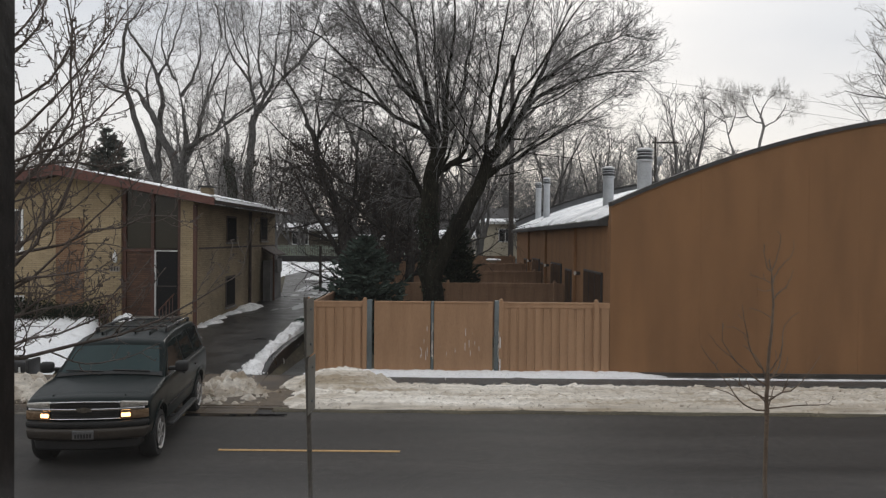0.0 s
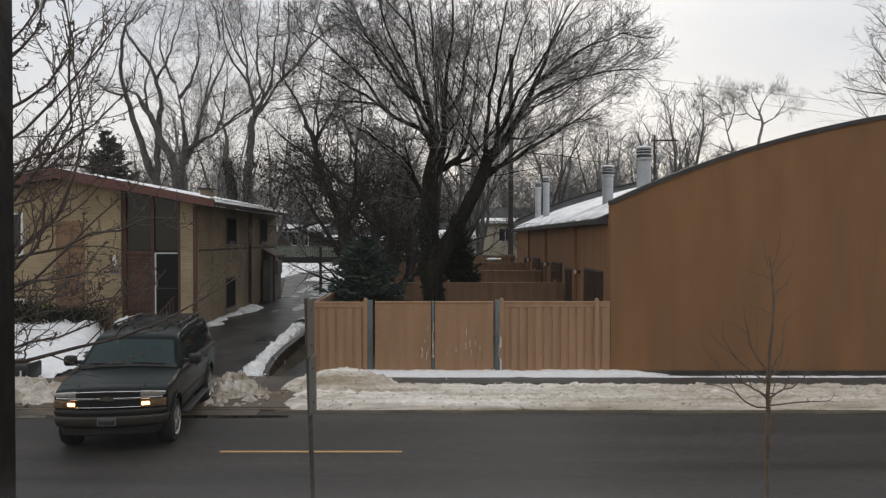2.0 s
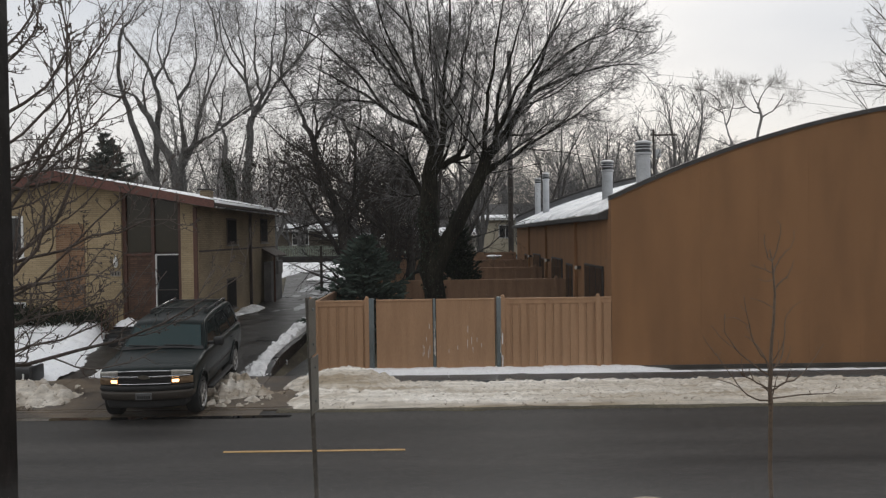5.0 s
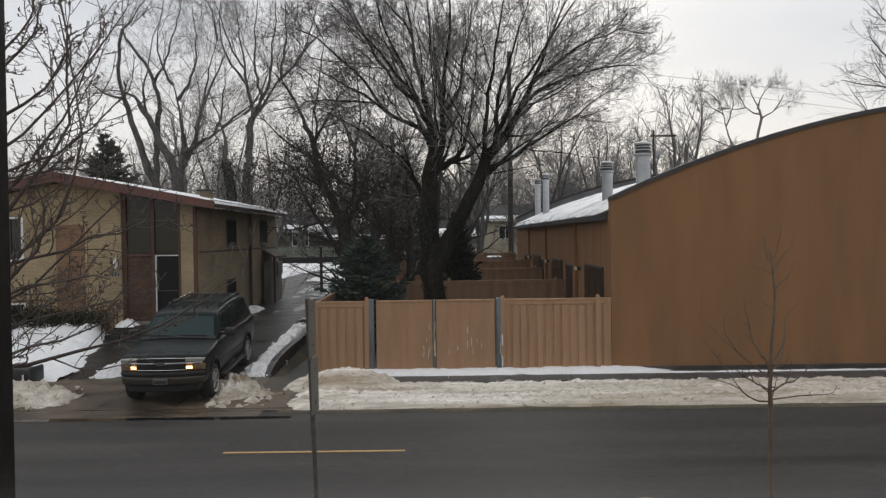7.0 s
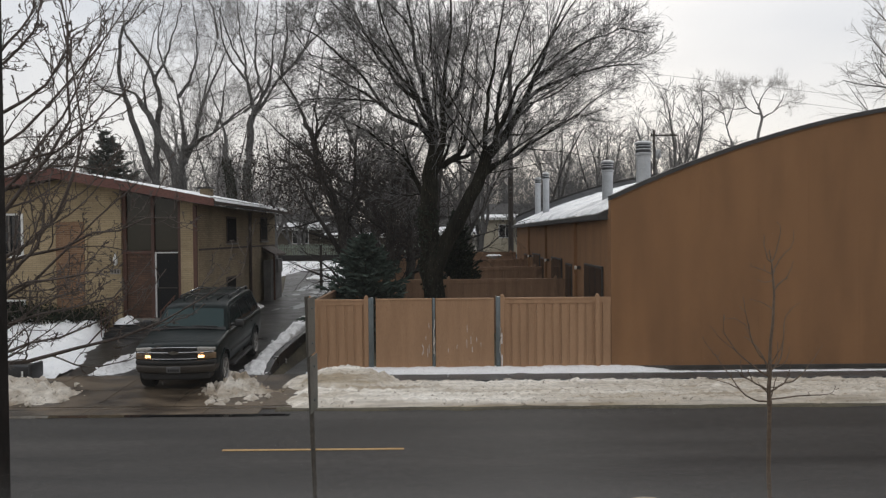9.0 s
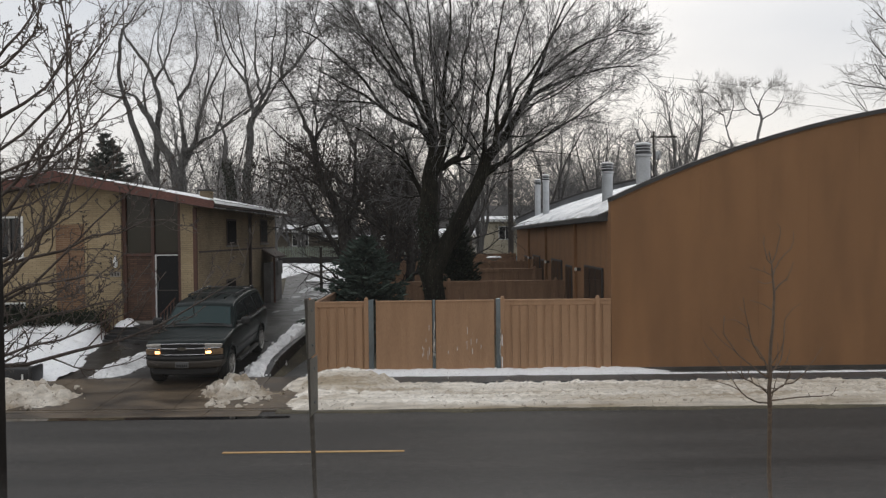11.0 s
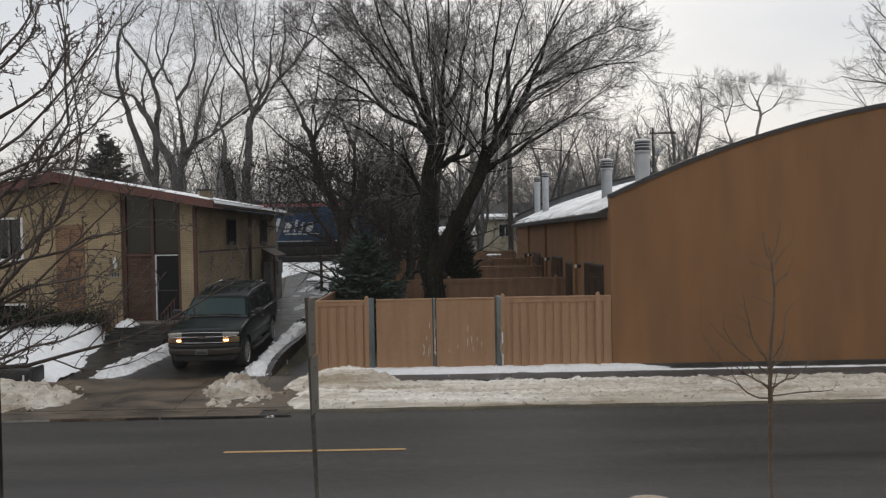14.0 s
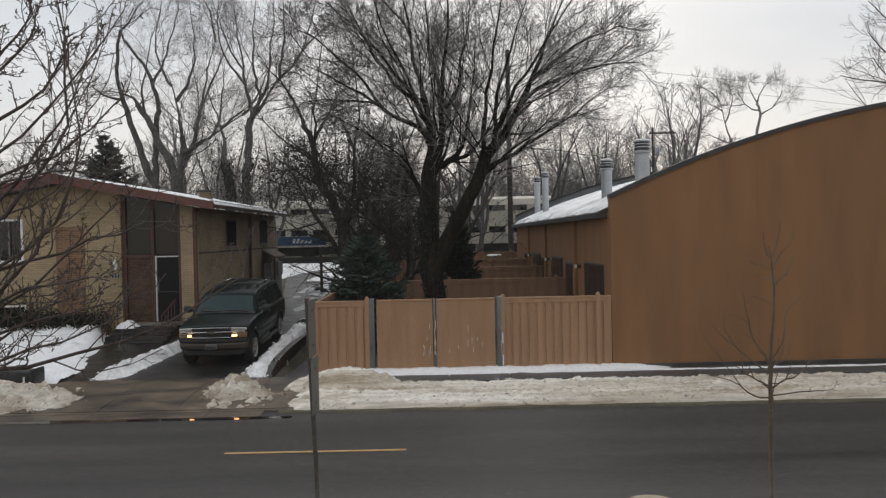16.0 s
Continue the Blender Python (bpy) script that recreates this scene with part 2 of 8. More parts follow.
def box(bm, x0, x1, y0, y1, z0, z1, bevel=0.0, seg=1, m=None):
    r = bmesh.ops.create_cube(bm, size=1)
    vs = r["verts"]
    for v in vs:
        v.co = Vector((x0 + (v.co.x + .5) * (x1 - x0), y0 + (v.co.y + .5) * (y1 - y0), z0 + (v.co.z + .5) * (z1 - z0)))
        if m:
            v.co = m @ v.co
    if bevel:
        es = list({e for v in vs for e in v.link_edges})
        bmesh.ops.bevel(bm, geom=es, offset=bevel, segments=seg, affect="EDGES", profile=0.5)
    return bm


def boxed(*a, **k):
    return box(bmesh.new(), *a, **k)


def prism(bm, poly, axis, a0, a1, bevel=0.0, seg=2):
    """A 2D outline extruded along axis: 'x' takes (y, z), 'y' takes (x, z), 'z' takes (x, y)."""
    def put(p, a):
        return {"x": (a, p[0], p[1]), "y": (p[0], a, p[1]), "z": (p[0], p[1], a)}[axis]
    v0 = [bm.verts.new(put(p, a0)) for p in poly]
    v1 = [bm.verts.new(put(p, a1)) for p in poly]
    n = len(poly)
    caps = [bm.faces.new(v0), bm.faces.new(v1)]
    sides = [bm.faces.new((v0[i], v0[(i + 1) % n], v1[(i + 1) % n], v1[i])) for i in range(n)]
    bmesh.ops.recalc_face_normals(bm, faces=caps + sides)
    if bevel:
        rim = [e for f in caps for e in f.edges]
        bmesh.ops.bevel(bm, geom=rim, offset=bevel, segments=seg, affect="EDGES", profile=0.5, clamp_overlap=True)
    return bm


def rod(bm, p, q, r0, r1=None, sides=10):
    """A capped tapered rod from p to q."""
    p, q = Vector(p), Vector(q)
    r1 = r0 if r1 is None else r1
    m = Matrix.Translation((p + q) / 2) @ (q - p).to_track_quat("Z", "Y").to_matrix().to_4x4()
    bmesh.ops.create_cone(bm, cap_ends=True, segments=sides, radius1=r0, radius2=r1, depth=(q - p).length, matrix=m)
    return bm


def rodded(*a, **k):
    return rod(bmesh.new(), *a, **k)


def lathe(bm, rings, centre=(0, 0, 0), axis="z", sides=20, caps=True):
    """A turned form: rings of (radius, height along axis)."""
    c = Vector(centre)
    loops = []
    for r, h in rings:
        lo = []
        for i in range(sides):
            a = 2 * math.pi * i / sides
            u, v = r * math.cos(a), r * math.sin(a)
            lo.append(bm.verts.new(c + Vector({"z": (u, v, h), "x": (h, u, v), "y": (u, h, v)}[axis])))
        loops.append(lo)
    fs = []
    for a, b in zip(loops, loops[1:]):
        fs += [bm.faces.new((a[i], a[(i + 1) % sides], b[(i + 1) % sides], b[i])) for i in range(sides)]
    if caps:
        fs += [bm.faces.new(loops[0]), bm.faces.new(loops[-1])]
    bmesh.ops.recalc_face_normals(bm, faces=fs)
    return bm


# ---------------------------------------------------------------- trees


class Tubes:
    """Collects tapered tubes and leaf blades for one mesh."""

    def __init__(self):
        self.v, self.f = [], []

    def tube(self, pts, radii, sides):
        v, f = self.v, self.f
        base = len(v)
        n = len(pts)
        for i, (p, r) in enumerate(zip(pts, radii)):
            t = pts[min(i + 1, n - 1)] - pts[max(i - 1, 0)]
            t.normalize()
            u = t.cross(Vector((0.31, 0.95, 0.05)) if abs(t.y) < 0.9 else Vector((1, 0, 0)))
            u.normalize()
            w = t.cross(u)
            for k in range(sides):
                a = 2 * math.pi * k / sides
                c, s = math.cos(a) * r, math.sin(a) * r
                v.append((p.x + u.x * c + w.x * s, p.y + u.y * c + w.y * s, p.z + u.z * c + w.z * s))
        for i in range(n - 1):
            o = base + i * sides
            for k in range(sides):
                k2 = (k + 1) % sides
                f.append((o + k, o + k2, o + sides + k2, o + sides + k))
        f.append(tuple(range(base + (n - 1) * sides, base + n * sides)))

    def blade(self, p, d, w, length, width):
        a = p + d * (length * 0.5) + w * (width * 0.5)
        b = p + d * (length * 0.5) - w * (width * 0.5)
        o = len(self.v)
        self.v += [tuple(p), tuple(a), tuple(p + d * length), tuple(b)]
        self.f.append((o, o + 1, o + 2, o + 3))

    def mesh(self, name):
        me = bpy.data.meshes.new(name)
        me.from_pydata(self.v, [], self.f)
        me.update()
        return me


def rand_dir(rng):
    return Vector((rng.gauss(0, 1), rng.gauss(0, 1), rng.gauss(0, 1))).normalized()


def course(rng, p, d, length, n, wander, up):
    """A wandering line of n steps from p along d."""
    pts, d = [Vector(p)], Vector(d).normalized()
    for _ in range(n):
        d = (d + rand_dir(rng) * wander + Vector((0, 0, up))).normalized()
        pts.append(pts[-1] + d * (length / n))
    return pts


def taper(r0, r1, n, power=1.0):
    return [r0 + (r1 - r0) * (i / n) ** power for i in range(n + 1)]


def offshoot(rng, d, angle):
    """A direction turned from d by about angle degrees."""
    side = d.cross(rand_dir(rng))
    side.normalize()
    a = radians(angle)
    return d * math.cos(a) + side * math.sin(a)


def sprout(tubes, rng, pts, radii, levels, depth=0, heavy=None):
    """Grow the levels of side branches on a line. A level: (count, length ratio lo, hi, angle lo, hi, start, radius ratio,
    tip radius, steps, wander, up, sides)."""
    if depth >= len(levels):
        return
    count, l0, l1, a0, a1, start, rr, tip, steps, wander, up, sides = levels[depth]
    total = sum((b - a).length for a, b in zip(pts, pts[1:]))
    n = len(pts) - 1
    for i in range(count):
        s = start + (1 - start) * (i + rng.random()) / count
        x = s * n
        k = min(int(x), n - 1)
        p = pts[k].lerp(pts[k + 1], x - k)
        d = (pts[k + 1] - pts[k]).normalized()
        r = radii[k] + (radii[k + 1] - radii[k]) * (x - k)
        ln = total * rng.uniform(l0, l1) * (1.15 - 0.6 * s)
        nd = offshoot(rng, d, rng.uniform(a0, a1))
        q = course(rng, p, nd, ln, steps, wander, up)
        rad = taper(max(min(r * 0.85, r * rr), tip), tip, steps)
        (heavy or tubes).tube(q, rad, sides)
        sprout(tubes, rng, q, rad, levels, depth + 1)


def make_tree(name, at, stems, levels, seed, label, bark, twig, category="tree", group=""):
    """stems: (offset, direction, length, base radius, tip radius, wander, up). One trunk or limb part each, one crown."""
    rng = random.Random(seed)
    ob = thing(name, at, label, category, group)
    crown, heavy = Tubes(), Tubes()
    grown = []
    for k, (off, d, ln, r0, r1, wander, up) in enumerate(stems):
        n = max(8, int(ln * 1.4))
        start = Vector(off) + Vector(at)
        if off[2] > 0.3:
            start = min((p.lerp(q, u) for line in grown for p, q in zip(line, line[1:]) for u in (0, 0.25, 0.5, 0.75)), key=lambda p: (p - start).length)
        pts = course(rng, start, d, ln, n, wander, up)
        grown.append(pts)
        rad = taper(r0, r1, n, 1.0)
        if off[2] <= 0.3:
            rad[0] *= 1.35
        t = Tubes()
        t.tube(pts, rad, 9)
        link("trunk" if off[2] <= 0.3 else "limb", t.mesh("trunk"), bark, ob)
        if r1 < 0.12:
            # a stout lower trunk carries limbs but no twigs
            sprout(crown, rng, pts, rad, levels, 0, heavy)
    link("branching", heavy.mesh("branching"), bark, ob, kind="stuff")
    link("crown", crown.mesh("crown"), twig, ob, "leafless twigs")
    return ob

class Growth:
    """A tree built limb by limb: each limb bends in one curve from a to b, given in metres from the foot."""

    def __init__(self, name, at, label, seed, bark, twig, levels, group="", sway=1.0):
        self.ob, self.at = thing(name, at, label, "tree", group), Vector(at)
        self.rng, self.bark, self.twig, self.levels = random.Random(seed), bark, twig, levels
        self.crown, self.heavy, self.lines, self.sway = Tubes(), Tubes(), [], sway

    def limb(self, a, b, bow, r0, r1, leafy=None):
        rng = self.rng
        a, b = self.at + Vector(a), self.at + Vector(b)
        foot = a.z - self.at.z < 0.3
        if not foot and self.lines:
            a = min((p.lerp(q, u) for line in self.lines for p, q in zip(line, line[1:]) for u in (0, 0.33, 0.67)), key=lambda p: (p - a).length)
        c = (a + b) / 2 + Vector((bow[0], 0, bow[1]))
        ln = (b - a).length
        n = max(7, int(ln * 2.2))
        drift, pts = Vector((0, 0, 0)), []
        for i in range(n + 1):
            u = i / n
            p = a * (1 - u) ** 2 + c * (2 * u * (1 - u)) + b * u * u
            pts.append(p + drift)
            drift = drift * 0.8 + rand_dir(rng) * (0.034 * ln ** 0.5 + 0.012) * self.sway
        leafy = r1 < r0 * 0.5 if leafy is None else leafy
        rad = taper(r0, min(r1, 0.013) if leafy else r1, n, 0.66 if leafy else 1.0)
        if foot:
            rad[0] *= 1.4
            rad[1] *= 1.15
        t = Tubes()
        t.tube(pts, rad, 10)
        link("trunk" if foot else "limb", t.mesh("limb"), self.bark, self.ob)
        self.lines.append(pts)
        if leafy:
            sprout(self.crown, rng, pts, rad, self.levels, 0, self.heavy)

    def ivy(self, lines, z0, z1, count, reach, material):
        """Evergreen leaves clinging round the lower part of some limbs."""
        leaves, rng = Tubes(), self.rng
        for k in range(count):
            line = self.lines[rng.choice(lines)]
            i = rng.randrange(len(line) - 1)
            p = line[i].lerp(line[i + 1], rng.random())
            if z0 < p.z < z1:
                out = Vector((rng.gauss(0, 1), rng.gauss(0, 1), 0)).normalized() * reach * rng.uniform(0.5, 1.15)
                d = (rand_dir(rng) + Vector((0, 0, -0.5))).normalized()
                leaves.blade(p + out, d, d.cross(rand_dir(rng)).normalized(), rng.uniform(0.06, 0.13), rng.uniform(0.04, 0.08))
        link("ivy", leaves.mesh("ivy"), material, self.ob, "dark ivy leaves", soft=False, kind="stuff")

    def done(self):
        heavy = self.heavy.mesh("branching")
        if heavy.vertices:
            link("branching", heavy, self.bark, self.ob, kind="stuff")
        link("crown", self.crown.mesh("crown"), self.twig, self.ob, "leafless twigs")
        return self.ob

# ---------------------------------------------------------------- ground and street


LEFT = ([-400, 15.75, 17, 20, 24, 27, 38, 50, 58, 60, 62.5, 68, 72, 90, 2000], [0, 0, 0.10, 0.27, 0.50, 0.60, 0.72, 1.0, 1.4, 1.45, 1.62, 1.62, 1.2, 1.0, 1.0])
RIGHT = ([-400, 15.75, 17, 19.4, 26, 33, 40, 50, 58, 60, 62.5, 68, 72, 90, 2000], [0, 0, 0.03, 0.0, 0.05, 0.2, 0.4, 0.9, 1.4, 1.45, 1.62, 1.62, 1.2, 1.0, 1.0])


def ground_z(x, y):
    a, b = float(np.interp(y, *LEFT)), float(np.interp(y, *RIGHT))
    k = min(1, max(0, (x + 4.35) / 0.45))
    return a + (b - a) * k


def height_sheet(name, xs, ys, zf, material, **tags):
    bm = bmesh.new()
    grid = [[bm.verts.new((x, y, zf(x, y))) for x in xs] for y in ys]
    for j in range(len(ys) - 1):
        for i in range(len(xs) - 1):
            bm.faces.new((grid[j][i], grid[j][i + 1], grid[j + 1][i + 1], grid[j + 1][i]))
    return solid(name, bm, material, **tags)


def earth_z(x, y):
    return ground_z(x, y) - (0.10 if y < 15.9 else 0.04) + 0.02 * noise.noise(Vector((x * 0.7, y * 0.7, 3)))


gx = sorted(set([-900, -400, -200, -120, -80] + [x * 2.0 for x in range(-30, 31)] + [-5 + 0.2 * i for i in range(15)] + [80, 120, 200, 400, 900]))
gy = sorted(set([-400, -150, -60, -20, 0, 5, 9, 9.3, 15.7, 15.95] + [16.2 + 0.6 * i for i in range(100)] + [80, 90, 110, 140, 200, 400, 900, 1800]))
height_sheet("ground", gx, gy, earth_z, SOIL, label="bare winter soil and dead grass", category="ground", kind="structure")


def road_z(x, y):
    return 0.035 - 0.035 * ((y - 12.5) / 3.2) ** 2 - 0.02


height_sheet("road", [-220, -60, -20] + [-16 + i for i in range(33)] + [20, 60, 220], [9.3, 10.5, 11.5, 12.5, 13.5, 14.5, 15.55], road_z, ASPHALT,
             label="damp dark asphalt two-lane street", category="road", kind="structure")
line = thing("lane_marking", (-2, 12.44, 0.02), "faded yellow dashed centre line on the asphalt", "road marking", kind="structure")
for k in range(-6, 7):
    part("paint_dash", boxed(-3.62 + k * 12.2, -0.66 + k * 12.2, 12.40, 12.49, road_z(0, 12.44) + 0.004, road_z(0, 12.44) + 0.009), YELLOW, line, soft=False)

kerb = thing("kerb", (0, 15.65, 0), "low worn concrete kerb along the street", "kerb", kind="structure")
x = -60.0
while x < 60:
    lowered = -14 < x + 1.2 < -2.6
    top = 0.010 if lowered else (0.02 if x > -3 else 0.12)
    part("kerb_stone", boxed(x + 0.006, x + 2.394, 15.56, 15.74, -0.08, top, 0.008 if lowered else 0.02, 2), CONCRETE if lowered else KERB_WET, kerb)
    if lowered:
        part("gutter_slab", boxed(x + 0.006, min(x + 2.394, -3.7), 15.10, 15.555, -0.08, 0.004, 0.006), CONCRETE, kerb, soft=False)
    x += 2.4
near_kerb = solid("near_kerb", boxed(-60, 60, 9.1, 9.29, -0.1, 0.12, 0.02, 2), KERB, "concrete kerb on the near side of the street", "kerb", "structure")

walk_way = thing("pavement", (0, 18.7, 0), "wet concrete pavement slabs between snow banks", "pavement", kind="structure")
for i in range(-24, 24):
    x0 = -2.9 + i * 1.5
    if x0 < -2.95:
        continue
    part("slab", boxed(x0 + 0.006, x0 + 1.494, 18.25, 19.42, -0.06, 0.035, 0.008), PAVING, walk_way, soft=False)

# sloping apron of concrete slabs at the foot of the drive
apron = thing("drive_apron", (-6.5, 17.2, 0), "stained wet concrete driveway apron slabs", "driveway", kind="structure")


def sloped_slab(name, x0, x1, y0, y1, lift, material, parent):
    bm = bmesh.new()
    top = [bm.verts.new((a, b, float(np.interp(b, *LEFT)) + lift)) for a, b in ((x0, y0), (x1, y0), (x1, y1), (x0, y1))]
    f = bm.faces.new(top)
    r = bmesh.ops.extrude_face_region(bm, geom=[f])
    for v in r["geom"]:
        if isinstance(v, bmesh.types.BMVert):
            v.co.z -= 0.12
    bmesh.ops.recalc_face_normals(bm, faces=bm.faces)
    return part(name, bm, material, parent, soft=False)


for i, x0 in enumerate((-13.6, -12.0, -10.4, -8.8, -7.2, -5.6, -4.15)):
    x1 = (-12.0, -10.4, -8.8, -7.2, -5.6, -4.15, -2.95)[i]
    for y0, y1 in ((15.76, 17.0), (17.0, 18.35)):
        sloped_slab("slab", x0 + 0.006, x1 - 0.006, y0 + 0.006, y1 - 0.006, 0.012, CONCRETE, apron)


def strip(name, x_of, y0, y1, step, lift, material, **tags):
    """A paved strip that follows the ground; x_of(y) gives its two edges."""
    bm = bmesh.new()
    rows, y = [], y0
    while y <= y1 + 1e-6:
        a, b = x_of(y)
        rows.append([bm.verts.new((a + (b - a) * k / 8, y, float(np.interp(y, *LEFT)) + lift
                                   + 0.012 * noise.noise(Vector((a + (b - a) * k / 8, y, 0)) * 1.1))) for k in range(9)])
        y += step
    for r, s in zip(rows, rows[1:]):
        for k in range(8):
            bm.faces.new((r[k], r[k + 1], s[k + 1], s[k]))
    return solid(name, bm, material, **tags)


strip("driveway", lambda y: (-8.35 + 0.02 * (y - 18) - max(0, y - 38) * 0.21, -4.55 - max(0, y - 29) * 0.165), 18.36, 58, 0.4, 0.012, WET_ASPHALT,
      label="wet patched asphalt driveway with melt water", category="driveway", kind="structure")
strip("front_walk", lambda y: (-10.6 + 0.05 * (y - 18), -8.4), 18.36, 24.2, 0.4, 0.010, WET_ASPHALT,
      label="wet dark front walk beside the drive", category="path", kind="structure")

# lower strip with a raised edge beside the tan fence
solid("side_strip", boxed(-4.2, -3.46, 18.4, 38, -0.1, 0.03), WET_ASPHALT, "dark wet strip below the drive's edge", "path", "structure")
edge = bmesh.new()
prism(edge, [(18.05, -0.1), (38, -0.1), (38, 0.74), (27, 0.64), (24, 0.57), (21, 0.52), (19.8, 0.47), (19.2, 0.40), (18.75, 0.30), (18.4, 0.18), (18.15, 0.05)], "x", -4.40, -4.22, 0.02)
solid("drive_edging", edge, WET_ASPHALT, "dark damp concrete edging of the driveway", "edging", "structure")

# melt water in the gutter
WATER = surface("still_melt_water", (0.010, 0.010, 0.011), (0.018, 0.017, 0.016), 1, 0.05, 0, 10, rough_var=0.03)
pud = bmesh.new()
rows_ = []
for i in range(96):
    x = -13.0 + i * 0.105
    near = 14.90 - 0.07 * (0.4 + noise.noise(Vector((x * 0.8, 0, 0))))
    far = 15.097
    rows_.append([pud.verts.new((x, near, -0.0005)), pud.verts.new((x, far, -0.0005))])
for a, b in zip(rows_, rows_[1:]):
    pud.faces.new((a[0], b[0], b[1], a[1]))
solid("puddle", pud, WATER, "dark strip of melt water in the gutter", "puddle", "structure")

# ---------------------------------------------------------------- snow


def snow(name, x0, x1, y0, y1, step, hf, material, label, base=ground_z, rough=0.05, scale=5.0, sink=0.03, lump=0.0, cell=4.0, clods=0):
    """A heap or sheet of snow: height hf(x, y) over the ground, roughened and broken into lumps of about 1 / cell metres,
    with loose clods on and round it; nothing where it thins out."""
    bm = bmesh.new()
    nx, ny = int((x1 - x0) / step) + 1, int((y1 - y0) / step) + 1
    grid, hs = [], []
    for j in range(ny):
        row, hr = [], []
        for i in range(nx):
            x, y = x0 + i * step, y0 + j * step
            h = hf(x, y)
            if h < 0.003:
                h = -0.06
            if h > 0:
                h += rough * (noise.fractal(Vector((x, y, 7)) * scale, 1.0, 2.1, 4)) * min(1, 0.35 + max(h, 0) * 3)
                h += rough * 0.8 * noise.noise(Vector((x * 1.3, y * 1.3, 2)))
                if lump:
                    q = Vector((x, y, 3)) * cell + noise.noise_vector(Vector((x, y, 5)) * 5) * 0.5
                    h += lump * (noise.noise(q, noise_basis="VORONOI_F2F1") - 0.25 + 0.6 * (noise.cell(q * 0.8) * 0.5)) * min(1, 0.25 + max(h, 0) * 5)
            hr.append(h)
            row.append(bm.verts.new((x, y, base(x, y) + max(h, -sink))))
        grid.append(row)
        hs.append(hr)
    for j in range(ny - 1):
        for i in range(nx - 1):
            if max(hs[j][i], hs[j][i + 1], hs[j + 1][i + 1], hs[j + 1][i]) > -0.01:
                bm.faces.new((grid[j][i], grid[j][i + 1], grid[j + 1][i + 1], grid[j + 1][i]))
    bmesh.ops.delete(bm, geom=[v for v in bm.verts if not v.link_faces], context="VERTS")
    rng = random.Random(len(name) + int(abs(x0) * 10))
    spots = [(i, j) for j in range(ny) for i in range(nx) if -0.045 < hf(x0 + i * step, y0 + j * step) < 0.10 and hf(x0 + i * step, y0 + j * step) != 0] if clods else []
    for k in range(clods if spots else 0):
        i, j = rng.choice(spots)
        r = rng.uniform(0.012, 0.042) * (1 if rng.random() < 0.85 else 1.7)
        x, y = x0 + (i + rng.random()) * step, y0 + (j + rng.random()) * step
        c = Vector((x, y, base(x, y) + max(0, hf(x, y)) + r * 0.25))
        m = Matrix.Translation(c) @ Matrix.Rotation(rng.uniform(0, 3), 4, rand_dir(rng)) @ Matrix.Diagonal((r * rng.uniform(0.8, 1.5), r, r * rng.uniform(0.6, 1.0), 1))
        for v in bmesh.ops.create_icosphere(bm, subdivisions=1, radius=1.0, matrix=m)["verts"]:
            v.co += rand_dir(rng) * r * 0.25
    return solid(name, bm, material, label, "snow", "stuff")


def dome(x, y, cx, cy, rx, ry, h):
    d = ((x - cx) / rx) ** 2 + ((y - cy) / ry) ** 2
    return h * (1 - d) if d < 1.6 else -0.2


def bump(v, a, b, edge):
    """1 between a and b, falling to 0 over edge inside them."""
    return max(0, min(1, (v - a) / edge, (b - v) / edge))


def bank(x, y):
    e = 0.16 * noise.noise(Vector((x * 0.9, 4, 1)))
    return max(0.17 * min(1, bump(y, 15.50 + e * 0.4, 30, 0.11)) * bump(y, 10, 18.05 + e, 0.55) * bump(x, -3.45 + 0.4 * noise.noise(Vector((y * 1.5, 0, 9))), 60, 0.5),
               dome(x, y, -2.3, 17.55, 1.5, 1.0, 0.50))


snow("snow_bank", -4.2, 16.0, 15.3, 18.5, 0.06, bank, DIRTY_SNOW, "ploughed dirty grey-brown snow bank along the kerb", rough=0.050, scale=6.5, lump=0.04, cell=5.5)
snow("snow_pile", -6.0, -3.0, 15.75, 18.5, 0.04, lambda x, y: max(dome(x, y, -4.68, 17.20, 0.72, 0.9, 0.36), dome(x, y, -4.42, 16.85, 1.10, 1.05, 0.23)), PILE_SNOW,
     "chunky dirty snow pile at the foot of the drive", rough=0.13, scale=2.8, lump=0.15, cell=2.9, clods=24)
snow("snow_pile", -12.0, -7.3, 15.7, 17.9, 0.05, lambda x, y: dome(x, y, -9.6, 16.62, 1.7, 1.1, 0.46), PILE_SNOW,
     "dirty heap of shovelled snow beside the street", rough=0.12, scale=2.8, lump=0.12, cell=2.8, clods=25)
snow("snow_strip", -3.6, 16.0, 18.9, 19.55, 0.05,
     lambda x, y: max(0.14 * bump(y, 19.05 + 0.10 * noise.noise(Vector((x, 0, 5))), 20.5, 0.2) * bump(x, -3.7, 5.9, 0.9), 0.05 * bump(y, 18.98, 19.22 + 0.05 * noise.noise(Vector((x * 1.5, 0, 5))), 0.06)), SNOW,
     "clean white snow strip along the fence foot", rough=0.03)
snow("snow_ridge", -9.3, -7.2, 18.2, 23.6, 0.06,
     lambda x, y: 0.27 * bump(x, -8.80 + 0.19 * (y - 18) + 0.15 * noise.noise(Vector((y * 1.6, 0, 2))), -7.82 + 0.11 * (y - 18) + 0.15 * noise.noise(Vector((y * 1.6, 0, 6))), 0.3) * bump(y, 18.35, 23.4, 0.5), GREYISH_SNOW,
     "soft white snow ridge between drive and walk", rough=0.05, lump=0.06, cell=3.0, clods=40)
